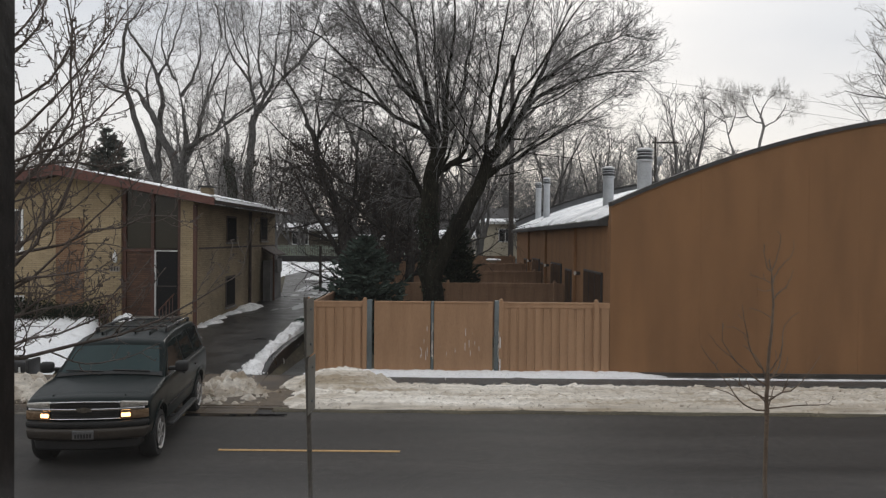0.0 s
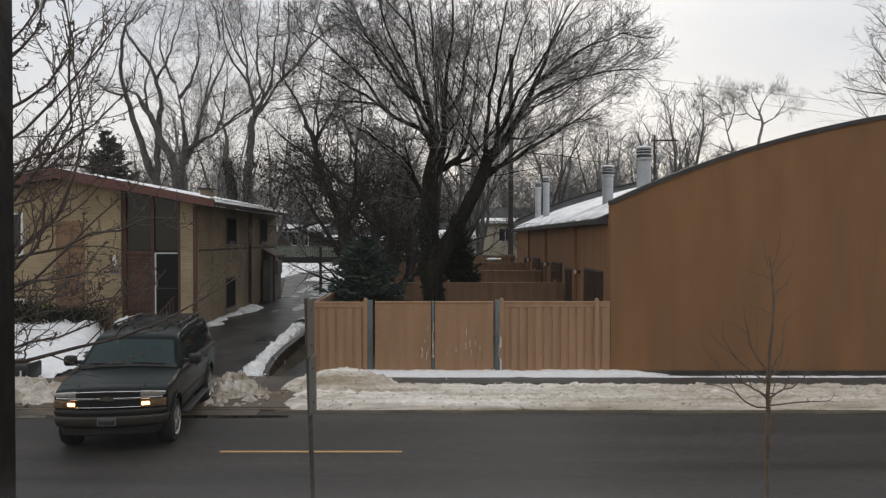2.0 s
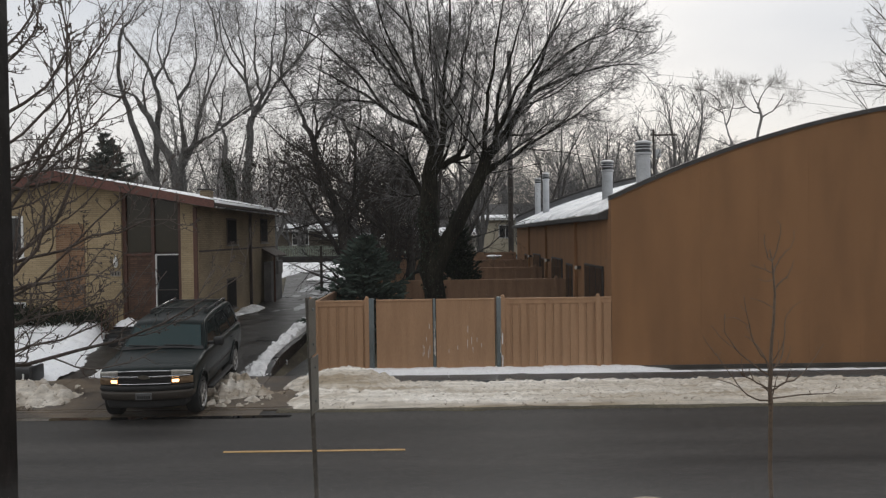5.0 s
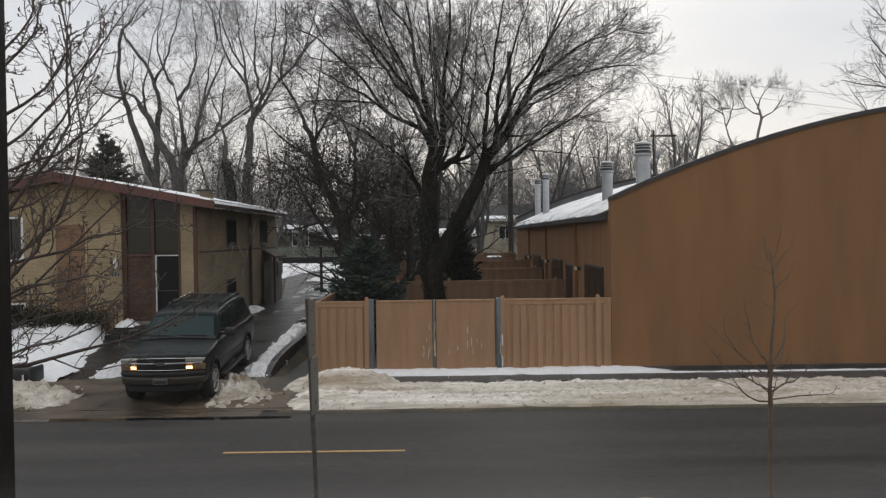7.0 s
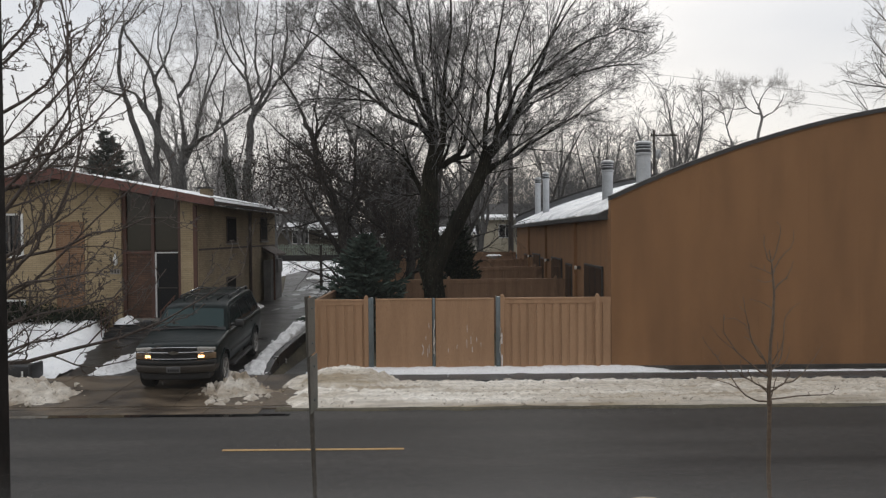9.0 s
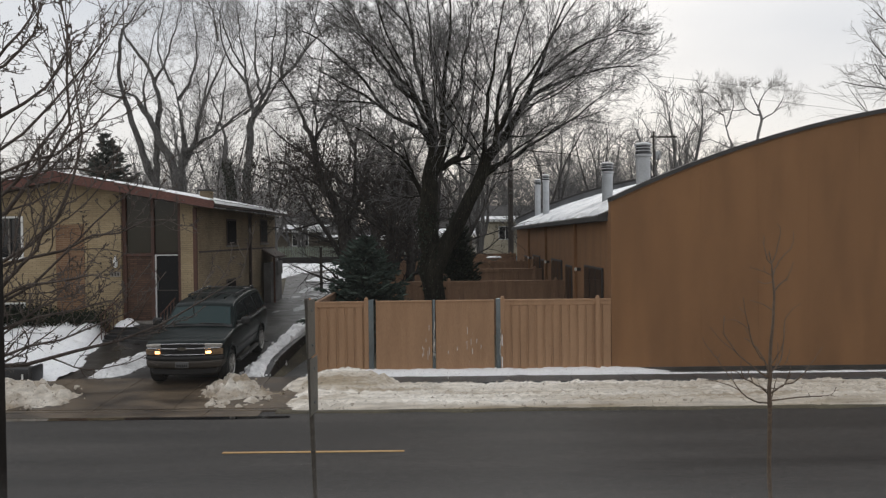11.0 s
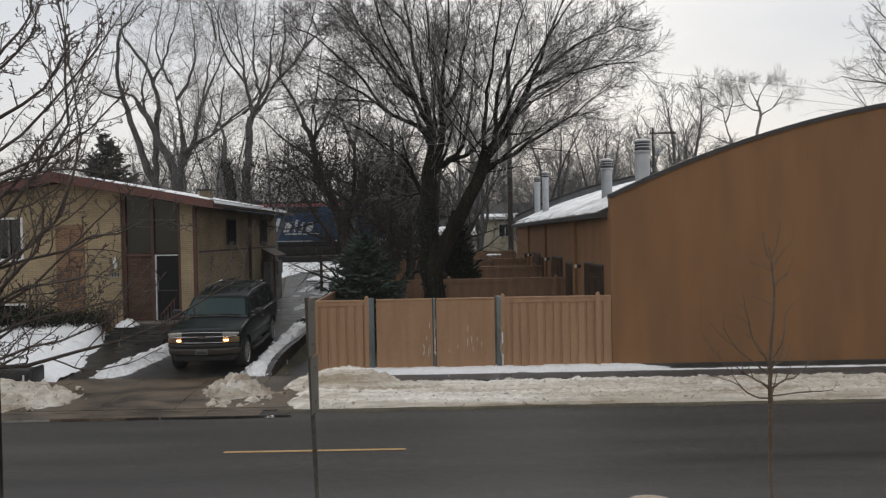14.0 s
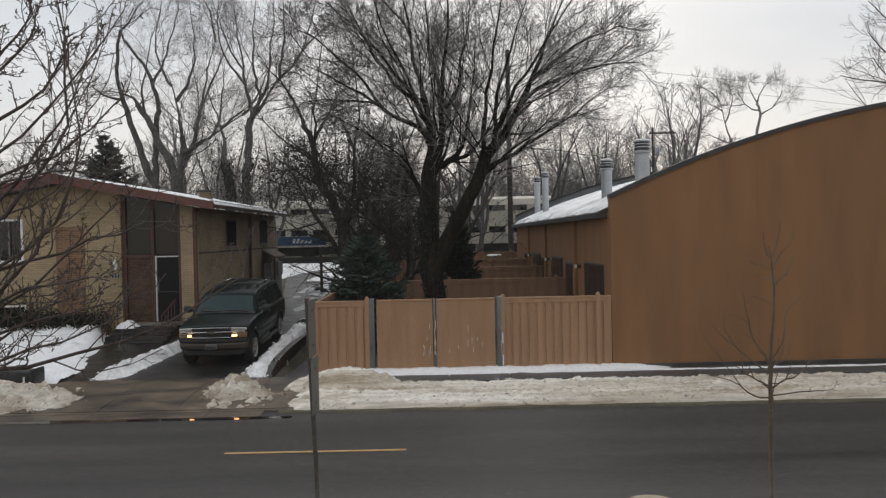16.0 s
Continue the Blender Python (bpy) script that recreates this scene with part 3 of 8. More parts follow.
snow("snow_ridge", -5.6, -4.2, 18.1, 30.0, 0.06,
     lambda x, y: 0.27 * bump(x, -4.92 + 0.18 * noise.noise(Vector((y * 1.5, 0, 3))), -4.24 + 0.05 * noise.noise(Vector((y * 1.9, 0, 8))), 0.17) * bump(y, 18.3, 26.6, 0.5), GREYISH_SNOW,
     "white shovelled snow ridge along the drive's edge", rough=0.06, lump=0.07, cell=3.4, clods=60)
snow("snow_lawn", -17.5, -9.2, 18.0, 24.3, 0.09,
     lambda x, y: (0.14 + 0.30 * max(0, min(1, (y - 21.3) / 2.2))) * bump(x, -30, -8.82 - 0.29 * (y - 18.2) + 0.2 * noise.noise(Vector((y * 0.7, 1, 1))), 0.35) * bump(y, 18.1, 24.6, 0.3), SNOW,
     "white snow-covered front lawn", rough=0.06, scale=2.0, lump=0.07, cell=2.2)
snow("snow_patch", -8.0, -6.9, 24.6, 36, 0.08,
     lambda x, y: max(0.09 * bump(x, -8.1, -7.62 + 0.4 * noise.noise(Vector((y * 1.1, 1, 4))), 0.2) * bump(y, 24.6, 31.2, 0.5), dome(x, y, -7.70, 30.4, 0.50, 1.5, 0.17)), GREYISH_SNOW,
     "thin snow left along the foot of the house", rough=0.06)
snow("snow_field", -30, -1.0, 44.0, 60.4, 0.25,
     lambda x, y: max(0.12 * bump(x, -60, -10.1 + (y - 50) * 0.33, 0.4), 0.12 * bump(x, -8.2 + (y - 50) * 0.05, 10, 0.4)) * bump(y, 46.0, 60.3, 0.5), SNOW,
     "bright white snow field before the railway", rough=0.06, scale=1.0)
snow("slush", -7.4, -4.9, 28.5, 57, 0.12,
     lambda x, y: min(0.012, -0.012 + 0.003 * (y - 28.5)) + 0.03 * noise.fractal(Vector((x * 0.8, y * 0.28, 11)), 0.8, 2, 4), SLUSH, "thin grey slush and melt water on the drive", rough=0.004)
snow("snow_step_patch", -10.5, -9.4, 23.8, 24.5, 0.05, lambda x, y: dome(x, y, -9.98, 24.15, 0.40, 0.28, 0.26), SNOW, "small white heap of snow on the top step", base=lambda x, y: 0.825, rough=0.05, lump=0.06)
snow("gutter_grit", -3.4, 16.0, 15.1, 15.75, 0.05, lambda x, y: 0.012 * bump(y, 15.30 + 0.16 * noise.noise(Vector((x * 1.1, 0, 12))), 15.75, 0.08), SOIL, "dark wet grit and dead grass below the snow bank", base=lambda x, y: 0.0, rough=0.01)

# ---------------------------------------------------------------- tan fence and yards

fence_n = thing("fence", (0.5, 19.5, 0), "tall tan board fence with capped posts", "fence")


def fence_run(parent, a, b, z0, z1, material, board=0.215, post=None, cap=True):
    """Boards with battens between two plan points, a cap rail and a foot rail."""
    a, b = Vector((*a, 0)), Vector((*b, 0))
    d = b - a
    ln = d.length
    rz = math.atan2(d.y, d.x)
    m = Matrix.Translation(a) @ Matrix.Rotation(rz, 4, "Z")
    n = max(1, round(ln / board))
    w = ln / n
    for i in range(n):
        g = i * w + w * 0.74
        part("board", boxed(i * w + 0.002, g, -0.021, 0.012, z0 + 0.03, z1 - 0.04, 0.006, 1, m), material, parent, soft=False)
        part("board", boxed(g + 0.003, (i + 1) * w - 0.001, -0.002, 0.022, z0 + 0.03, z1 - 0.04, 0.003, 1, m), material, parent, soft=False)
    if cap:
        part("cap_rail", boxed(0, ln, -0.045, 0.045, z1 - 0.05, z1, 0.008, 1, m), material, parent, soft=False)
        part("face_rail", boxed(0, ln, -0.038, -0.0215, z1 - 0.15, z1 - 0.052, 0.004, 1, m), material, parent, soft=False)


def fence_post(parent, x, y, z0, z1, material, w=0.11, knob=True):
    bm = boxed(x - w / 2, x + w / 2, y - w / 2, y + w / 2, z0, z1, 0.008, 1)
    if knob:
        bmesh.ops.create_uvsphere(bm, u_segments=8, v_segments=5, radius=w * 0.48, matrix=Matrix.Translation((x, y, z1 + 0.01)))
    part("post", bm, material, parent)


fence_run(fence_n, (-3.36, 19.5), (-2.00, 19.5), 0, 1.88, FENCE_WOOD)
fence_run(fence_n, (1.53, 19.5), (4.26, 19.5), 0, 1.89, FENCE_WOOD)
for px in (-3.40, -1.96, 1.50, 3.92):
    fence_post(fence_n, px, 19.49, 0, 1.92, FENCE_WOOD)
gate = thing("double_gate", (-0.2, 19.5, 0), "tan flush double gate with grey steel posts and worn paint", "gate")
for gx0, gx1 in ((-1.72, -0.29), (-0.20, 1.29)):
    leaf = part("gate_leaf", boxed(gx0, gx1, 19.47, 19.51, 0.03, 1.86, 0.006), FENCE_WOOD, gate, soft=False)
    part("cap_rail", boxed(gx0, gx1, 19.45, 19.53, 1.84, 1.89, 0.008), FENCE_WOOD, leaf, soft=False)
    part("foot_rail", boxed(gx0, gx1, 19.455, 19.469, 0.03, 0.12, 0.004), FENCE_WOOD, leaf, soft=False)
    for k in range(1, 10):
        xx = gx0 + (gx1 - gx0) * k / 10
        part("batten", boxed(xx - 0.006, xx + 0.006, 19.462, 19.469, 0.12, 1.83), FENCE_WOOD, leaf, soft=False)
for px, w in ((-1.84, 0.13), (1.40, 0.13)):
    part("steel_post", boxed(px - w / 2, px + w / 2, 19.44, 19.56, 0, 1.92, 0.012, 2), STEEL, gate, "grey galvanised post")
part("centre_stile", boxed(-0.275, -0.215, 19.44, 19.53, 0.02, 1.90, 0.01, 2), STEEL, gate, "grey galvanised post")
GAP_WHITE = surface("bright_gap_white", (0.72, 0.72, 0.72), (0.82, 0.82, 0.82), 9, 0.6, 0, 30)
rng = random.Random(5)
WORN = surface("bare_chips", (0.55, 0.5, 0.44), (0.7, 0.66, 0.6), 9, 0.8, 0, 30)
for k in range(40):
    lx = rng.choice([rng.uniform(-0.02, 0.98), rng.uniform(-0.55, -0.34), rng.uniform(1.42, 1.47), rng.uniform(-0.26, -0.22)])
    lz = rng.uniform(0.35, 1.15)
    part("paint_chip", boxed(lx - 0.006, lx + 0.006, 19.435 if lx > 1.35 or -0.28 < lx < -0.2 else 19.458, 19.464, lz, lz + rng.uniform(0.05, 0.22)), WORN, gate, soft=False)

# white strips stand in for snow showing bright through the gap
for z0, z1 in ((0.10, 0.44), (0.72, 1.0)):
    part("gap_strip", boxed(1.468, 1.492, 19.425, 19.437, z0, z1), GAP_WHITE, gate, "white strip put in for the bright gap beside the post", soft=False)

fence_w = thing("fence", (-3.4, 30, 0), "long tan board fence running back beside the drive", "fence")
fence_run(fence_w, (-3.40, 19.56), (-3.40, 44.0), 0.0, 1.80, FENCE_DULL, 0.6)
for yy, zt, zb in ((26.6, 1.96, 0.05), (32.6, 2.12, 0.2), (38.4, 2.26, 0.4), (44.2, 2.5, 0.6)):
    f = thing("yard_fence", (0.4, yy, zb), "dull brown board fence between back yards", "fence", "yard fences")
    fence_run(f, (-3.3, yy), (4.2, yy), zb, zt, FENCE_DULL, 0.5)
    for px in (0.2, 3.9):
        fence_post(f, px, yy - 0.02, zb, zt + 0.04, FENCE_DULL)

# ---------------------------------------------------------------- brown barrel-roofed building

XW, YW = 4.275, 19.5


def arch_z(x):
    s = x - XW
    return 4.35 + 0.46 * s - 0.0212 * s * s


block = thing("townhouse_block", (14, 22, 0), "brown stucco building with a curved parapet and snowy barrel roof", "building")
xs = [XW + 0.449 * i for i in range(0, 51)]
poly = [(XW, -0.3)] + [(x, arch_z(x)) for x in xs] + [(xs[-1], -0.3)]
edges = [XW] + [6.56, 8.02, 9.3, 10.6, 11.9, 13.2, 15.9, 18.6, 21.3, xs[-1]]
for a, b in zip(edges, edges[1:]):
    pts = [a] + [x for x in xs if a < x < b] + [b]
    outline = [(a + 0.0006, -0.3)] + [(min(max(x, a + 0.0006), b - 0.0006), arch_z(x)) for x in pts] + [(b - 0.0006, -0.3)]
    part("wall_panel", prism(bmesh.new(), outline, "y", YW, YW + 0.28, 0.0015, 1), STUCCO, block, soft=False)
part("wall_core", prism(bmesh.new(), [(a * 1.0, b - 0.02) for a, b in poly], "y", YW + 0.02, YW + 0.26), STUCCO, block, soft=False)
line_z = [(x, arch_z(x)) for x in xs]
cop = prism(bmesh.new(), line_z + [(x, z + 0.11) for x, z in reversed(line_z)], "y", YW - 0.05, YW + 0.34)
part("coping", cop, DARK_COPING, block, "dark metal coping", soft=False)
# raised strip added in place of the dark staining along the wall foot
part("foot_stain", boxed(XW + 0.02, xs[-1], YW - 0.025, YW - 0.002, -0.3, 0.13, 0.004), KERB_WET, block, "dark strip added for the stained wall foot", soft=False)
part("side_wall", boxed(XW, XW + 0.25, YW + 0.29, 44.2, -0.3, 4.0), STUCCO, block, soft=False)
for yy in (24.6, 31.6, 37.8):
    part("pilaster", boxed(XW - 0.10, XW - 0.003, yy - 0.16, yy + 0.16, 0, 4.0, 0.01), STUCCO, block, soft=False)
roof = bmesh.new()
rx = [4.0 + 0.449 * i for i in range(0, 51)]
rz = [4.00 + 0.44 * (v - 4.0) - 0.0196 * (v - 4.0) ** 2 for v in rx]
prism(roof, list(zip(rx, rz)) + [(rx[-1], 3.86), (4.0, 3.86)], "y", YW + 0.36, 44.6)
part("roof", roof, DARK_COPING, block, "dark tarred barrel roof", soft=False)
rear = [(x, arch_z(x) + 0.10) for x in xs]
part("rear_parapet", prism(bmesh.new(), [(XW, 3.9)] + rear + [(xs[-1], 3.9)], "y", 44.64, 44.9), ROOF_FELT, block, "grey felted parapet at the roof's far end", soft=False)
part("rear_coping", prism(bmesh.new(), [(x, z + 0.002) for x, z in rear] + [(x, z + 0.12) for x, z in reversed(rear)], "y", 44.58, 44.96), DARK_COPING, block, "dark metal coping", soft=False)
snow_roof = bmesh.new()
sgrid = []
for j in range(60):
    row = []
    for i in range(60):
        u = 4.02 + i * 0.13
        yv = YW + 0.5 + j * 0.40
        base = 4.00 + 0.44 * (u - 4.0) - 0.0196 * (u - 4.0) ** 2
        n = noise.fractal(Vector((u * 0.35 + yv * 0.1, yv * 1.5, 2)), 0.9, 2, 4)
        row.append(snow_roof.verts.new((u, yv, base + 0.05 + 0.16 * n - (0.09 if i == 0 else 0))))
    sgrid.append(row)
for j in range(59):
    for i in range(59):
        snow_roof.faces.new((sgrid[j][i], sgrid[j][i + 1], sgrid[j + 1][i + 1], sgrid[j + 1][i]))
solid("roof_snow", snow_roof, ROOF_SNOW, "half-melted snow on the barrel roof", "snow", "stuff")


# darker metal for the plain band that stands for the louvres
VENT_DARK = surface("dark_vent_metal", (0.040, 0.043, 0.045), (0.08, 0.083, 0.086), 4, 0.6, 0.1, 30, metal=0.2)


def roof_vent(x, y, z0, z1, r, label):
    v = thing("roof_vent", (x, y, z0), label, "roof vent", "roof vents")
    part("pipe", lathe(bmesh.new(), [(r, z0), (r, z1 - 0.34)], (x, y, 0), sides=18), VENT_METAL, v)
    part("flashing", lathe(bmesh.new(), [(r * 1.5, z0), (r * 1.3, z0 + 0.08), (r * 1.02, z0 + 0.22)], (x, y, 0), sides=18), VENT_METAL, v)
    part("collar", lathe(bmesh.new(), [(r * 1.0, z1 - 0.40), (r * 1.22, z1 - 0.38), (r * 1.22, z1 - 0.335), (r * 1.0, z1 - 0.32)], (x, y, 0), sides=18), VENT_METAL, v)
    part("louvre", lathe(bmesh.new(), [(r * 1.02, z1 - 0.33), (r * 1.02, z1 - 0.08)], (x, y, 0), sides=18), VENT_DARK, v, "dark louvred band")
    for k in (0, 1):
        part("ring", lathe(bmesh.new(), [(r * 1.03, z1 - 0.245 + k * 0.08), (r * 1.12, z1 - 0.235 + k * 0.08), (r * 1.03, z1 - 0.215 + k * 0.08)], (x, y, 0), sides=18), VENT_METAL, v)
    part("cap", lathe(bmesh.new(), [(r * 1.0, z1 - 0.10), (r * 1.24, z1 - 0.085), (r * 1.24, z1 - 0.05), (r * 0.7, z1 - 0.005), (r * 0.2, z1)], (x, y, 0), sides=18), VENT_METAL, v, "pale domed cap")


roof_vent(5.42, 20.7, 4.3, 5.98, 0.19, "tall galvanised flue with a banded cap above the parapet")
roof_vent(5.42, 25.2, 4.3, 5.90, 0.175, "galvanised flue with a banded cap on the snowy roof")
roof_vent(5.40, 40.0, 4.3, 6.70, 0.165, "pale galvanised flue near the roof's far end")
roof_vent(5.42, 43.6, 4.0, 6.72, 0.165, "pale galvanised flue near the roof's far end")

DARK_GLASS = glassy("dark_window_glass", (0.012, 0.013, 0.015))
DARK_FRAME = surface("dark_frames", (0.03, 0.025, 0.02), (0.05, 0.04, 0.035), 3, 0.6, 0.1, 40)
WHITE_PAINT = surface("white_paint", (0.62, 0.62, 0.60), (0.74, 0.74, 0.72), 3, 0.55, 0.1, 40, grain=0.08)


def side_opening(y0, y1, z0, z1, name, panes):
    w = thing(name, (XW, y0, z0), "dark glazed opening in the brown side wall", "window", kind="structure")
    part("frame", boxed(XW - 0.05, XW - 0.004, y0, y1, z0, z1, 0.01), DARK_FRAME, w, soft=False)
    for k in range(panes):
        a = y0 + 0.06 + (y1 - y0 - 0.06) * k / panes
        part("pane", boxed(XW - 0.058, XW - 0.052, a, a + (y1 - y0 - 0.06) / panes - 0.06, z0 + 0.06, z1 - 0.06), DARK_GLASS, w, soft=False)


LAMP_GLASS = glow("lit_porch_lamp", (0.5, 0.46, 0.40), 0.10)


def wall_lamp(x, y, z):
    w = thing("wall_lamp", (x, y, z), "small dark wall lantern with a lit pale glass", "wall lamp", "wall lamps")
    part("bracket", boxed(x - 0.12, x - 0.002, y - 0.05, y + 0.05, z - 0.05, z + 0.05, 0.01), DARK_FRAME, w)
    part("glass", lathe(bmesh.new(), [(0.02, z - 0.06), (0.04, z - 0.02), (0.04, z + 0.03), (0.015, z + 0.06)], (x - 0.16, y, 0), sides=10), LAMP_GLASS, w, "lit glass")


for y0 in (20.4, 27.4, 33.6):
    side_opening(y0, y0 + 2.6, 0.5, 2.62, "patio_door", 3)
    wall_lamp(XW, y0 + 3.4, 2.45)
for y0 in (25.2, 31.9, 38.6):
    side_opening(y0, y0 + 1.3, 1.2, 2.5, "yard_window", 2)
bird = thing("bird_bath", (2.7, 40.6, 0.4), "pale round bird bath capped with snow", "bird bath")
part("bowl", lathe(bmesh.new(), [(0.05, 2.2), (0.35, 2.32), (0.42, 2.38), (0.3, 2.44)], (2.7, 40.6, 0)), SNOW, bird, "snow-covered bowl")
part("stem", rodded((2.7, 40.6, 0.35), (2.7, 40.6, 2.22), 0.07, 0.05), KERB, bird)

# ---------------------------------------------------------------- yellow brick house

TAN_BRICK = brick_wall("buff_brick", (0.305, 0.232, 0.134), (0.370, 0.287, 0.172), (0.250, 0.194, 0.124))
# same buff brick, its colour darkened for shade on side wall and chimney
TAN_BRICK_SHADED = brick_wall("buff_brick_shaded", (0.225, 0.170, 0.103), (0.275, 0.212, 0.131), (0.180, 0.138, 0.090), "y")
RED_BRICK = brick_wall("brown_brick", (0.15, 0.082, 0.046), (0.21, 0.120, 0.066), (0.24, 0.165, 0.105))
FASCIA = surface("red_brown_fascia", (0.105, 0.044, 0.034), (0.145, 0.062, 0.048), 1.5, 0.7, 0.1, 40, stretch=(0.3, 1, 1))
RED_WOOD = surface("red_brown_wood", (0.062, 0.026, 0.017), (0.096, 0.041, 0.026), 2, 0.6, 0.1, 40, stretch=(1, 1, 0.3))
SOFFIT = surface("dark_soffit", (0.05, 0.036, 0.03), (0.075, 0.055, 0.045), 2, 0.8, 0.1, 30)
OLIVE_PANEL = glassy("olive_panel_glass", (0.034, 0.030, 0.020), 0.18)
OLIVE_PANEL.node_tree.nodes["Principled BSDF"].inputs["Specular IOR Level"].default_value = 0.32
STONE = brick_wall("red_brick_infill", (0.070, 0.036, 0.023), (0.125, 0.068, 0.042), (0.040, 0.026, 0.020))
FLY_SCREEN = surface("dark_fly_screen", (0.010, 0.010, 0.010), (0.018, 0.017, 0.016), 3, 0.8, 0.1, 60, spec=0.08)
YF, XR = 24.5, -7.95
house = thing("house", (-12.2, YF, 0.5), "low buff brick split-level house with a red-brown gabled roof", "house")


def gable_z(x):
    return 5.66 - 0.198 * abs(x + 12.05)


def gable_wall(a, b, y0, y1, z0, mat, name="wall"):
    cut = [a] + ([-12.05] if a < -12.05 < b else []) + [b]
    part(name, prism(bmesh.new(), [(a, z0)] + [(x, gable_z(x) - 0.26) for x in cut] + [(b, z0)], "y", y0, y1), mat, house, soft=False)


WX0, WX1, WZ0, WZ1 = -14.75, -13.38, 2.95, 4.30
BX0, BX1, BZ0, BZ1 = -14.35, -13.35, 1.02, 1.55
gable_wall(-16.4, WX0, YF, YF + 0.25, 0.2, TAN_BRICK)
part("wall", boxed(WX0, WX1, YF, YF + 0.25, BZ1, WZ0), TAN_BRICK, house, soft=False)
gable_wall(WX0, WX1, YF, YF + 0.25, WZ1, TAN_BRICK)
part("wall", boxed(WX0, WX1, YF, YF + 0.25, 0.2, BZ0), TAN_BRICK, house, soft=False)
part("wall", boxed(WX0, BX0, YF, YF + 0.25, BZ0, BZ1), TAN_BRICK, house, soft=False)
gable_wall(WX1, -10.27, YF, YF + 0.25, 0.2, TAN_BRICK)
gable_wall(-8.37, XR, YF, YF + 0.45, 0.2, TAN_BRICK, "pillar")
part("brick_panel", boxed(-12.33, -11.42, YF - 0.06, YF - 0.003, 0.3, 4.02, 0.01), RED_BRICK, house, "darker brown brick panel", soft=False)
part("trim", boxed(-11.41, -11.34, YF - 0.05, YF - 0.003, 0.3, 4.02), TAN_BRICK, house, soft=False)
part("side_wall", boxed(XR - 0.25, XR, YF + 0.46, 36.4, 0.2, 4.58), TAN_BRICK_SHADED, house, soft=False)
part("back_wall", boxed(-16.4, XR - 0.26, 36.1, 36.4, 0.2, 4.6), TAN_BRICK, house, soft=False)
part("corner_trim", boxed(XR - 0.02, XR + 0.10, YF - 0.02, YF + 0.09, 0.4, 4.5, 0.01), RED_WOOD, house, "brown corner downpipe")
part("course_line", boxed(XR + 0.001, XR + 0.02, YF + 0.5, 36.3, 3.06, 3.12), SOFFIT, house, soft=False)
# roof in two slopes with fascia boards
for s, xe in ((1, -7.2), (-1, -16.9)):
    sl = bmesh.new()
    xr = -12.05
    prism(sl, [(xr, gable_z(xr)), (xe, gable_z(xe)), (xe, gable_z(xe) - 0.16), (xr, gable_z(xr) - 0.24)], "y", 23.86, 36.9)
    part("roof", sl, SOFFIT, house, soft=False)
    fb = bmesh.new()
    xf = xe + 0.11 * s
    prism(fb, [(xr, gable_z(xr) + 0.02), (xf, gable_z(xf) + 0.02), (xf, gable_z(xf) - 0.22), (xr, gable_z(xr) - 0.30)], "y", 23.80, 23.855)
    part("fascia", fb, FASCIA, house, "faded red-brown fascia board", soft=False)
part("gutter", boxed(-7.22, -7.10, 23.9, 36.9, 4.52, 4.64, 0.03, 2), SOFFIT, house, "dark gutter")
rs = bmesh.new()
for s, xe in ((1, -7.22), (-1, -16.9)):
    n = 40
    prev = None
    for i in range(n + 1):
        x = -12.05 + (xe + 12.05) * i / n
        h = 0.030 + 0.035 * noise.noise(Vector((x * 1.4, 0, s)))
        if h < 0.015 or i < 3:
            h = 0.004
        row = [rs.verts.new((x, 23.84, gable_z(x) + 0.021)), rs.verts.new((x, 23.87, gable_z(x) + 0.02 + h)), rs.verts.new((x, 36.8, gable_z(x) + 0.02 + h))]
        if prev:
            for k in range(2):
                rs.faces.new((prev[k], row[k], row[k + 1], prev[k + 1]))
        prev = row
bmesh.ops.recalc_face_normals(rs, faces=rs.faces)
solid("roof_snow", rs, SNOW, "thin white snow on the house roof", "snow", "stuff")
es = bmesh.new()
g = []
for j in range(60):
    yv = 23.9 + j * 0.19
    h = max(0.004, 0.055 + 0.05 * noise.noise(Vector((yv * 0.9, 0, 6))))
    g.append([es.verts.new((xx, yv, 4.64 + hh)) for xx, hh in ((-7.08, -0.02), (-7.09, h * 0.3 + 0.02), (-7.22, h * 0.3 + 0.06), (-7.5, h * 0.2 + 0.13))])
for a, b in zip(g, g[1:]):
    for k in range(3):
        es.faces.new((a[k], a[k + 1], b[k + 1], b[k]))
solid("eave_snow", es, SNOW, "thin line of snow along the eave", "snow", "stuff")
chim = solid("chimney", boxed(-8.90, -8.55, 28.2, 28.7, 4.7, 5.28, 0.01), TAN_BRICK_SHADED, "short buff brick chimney with a dark cap", "chimney")
part("cap", boxed(-9.0, -8.45, 28.1, 28.8, 5.281, 5.34, 0.02), DARK_COPING, chim, "dark metal cap")

# glazed entrance bay
EY = YF + 0.18
bay = thing("entrance", (-9.3, EY, 0.9), "tall glazed entrance bay in red-brown timber", "entrance", kind="structure")
for xx, w in ((-10.21, 0.12), (-9.30, 0.10), (-8.43, 0.12)):
    part("mullion", boxed(xx - w / 2, xx + w / 2, EY - 0.08, EY + 0.05, 0.9, gable_z(xx) - 0.27, 0.008), RED_WOOD, bay, soft=False)
part("transom", boxed(-10.15, -9.35, EY - 0.075, EY + 0.04, 2.98, 3.08, 0.008), RED_WOOD, bay, soft=False)
for a, b in ((-10.14, -9.36), (-9.24, -8.50)):
    part("upper_panel", prism(bmesh.new(), [(a, 3.09), (a, gable_z(a) - 0.3), (b, gable_z(b) - 0.3), (b, 3.09)], "y", EY, EY + 0.03), OLIVE_PANEL, bay, "dark olive glazing", soft=False)
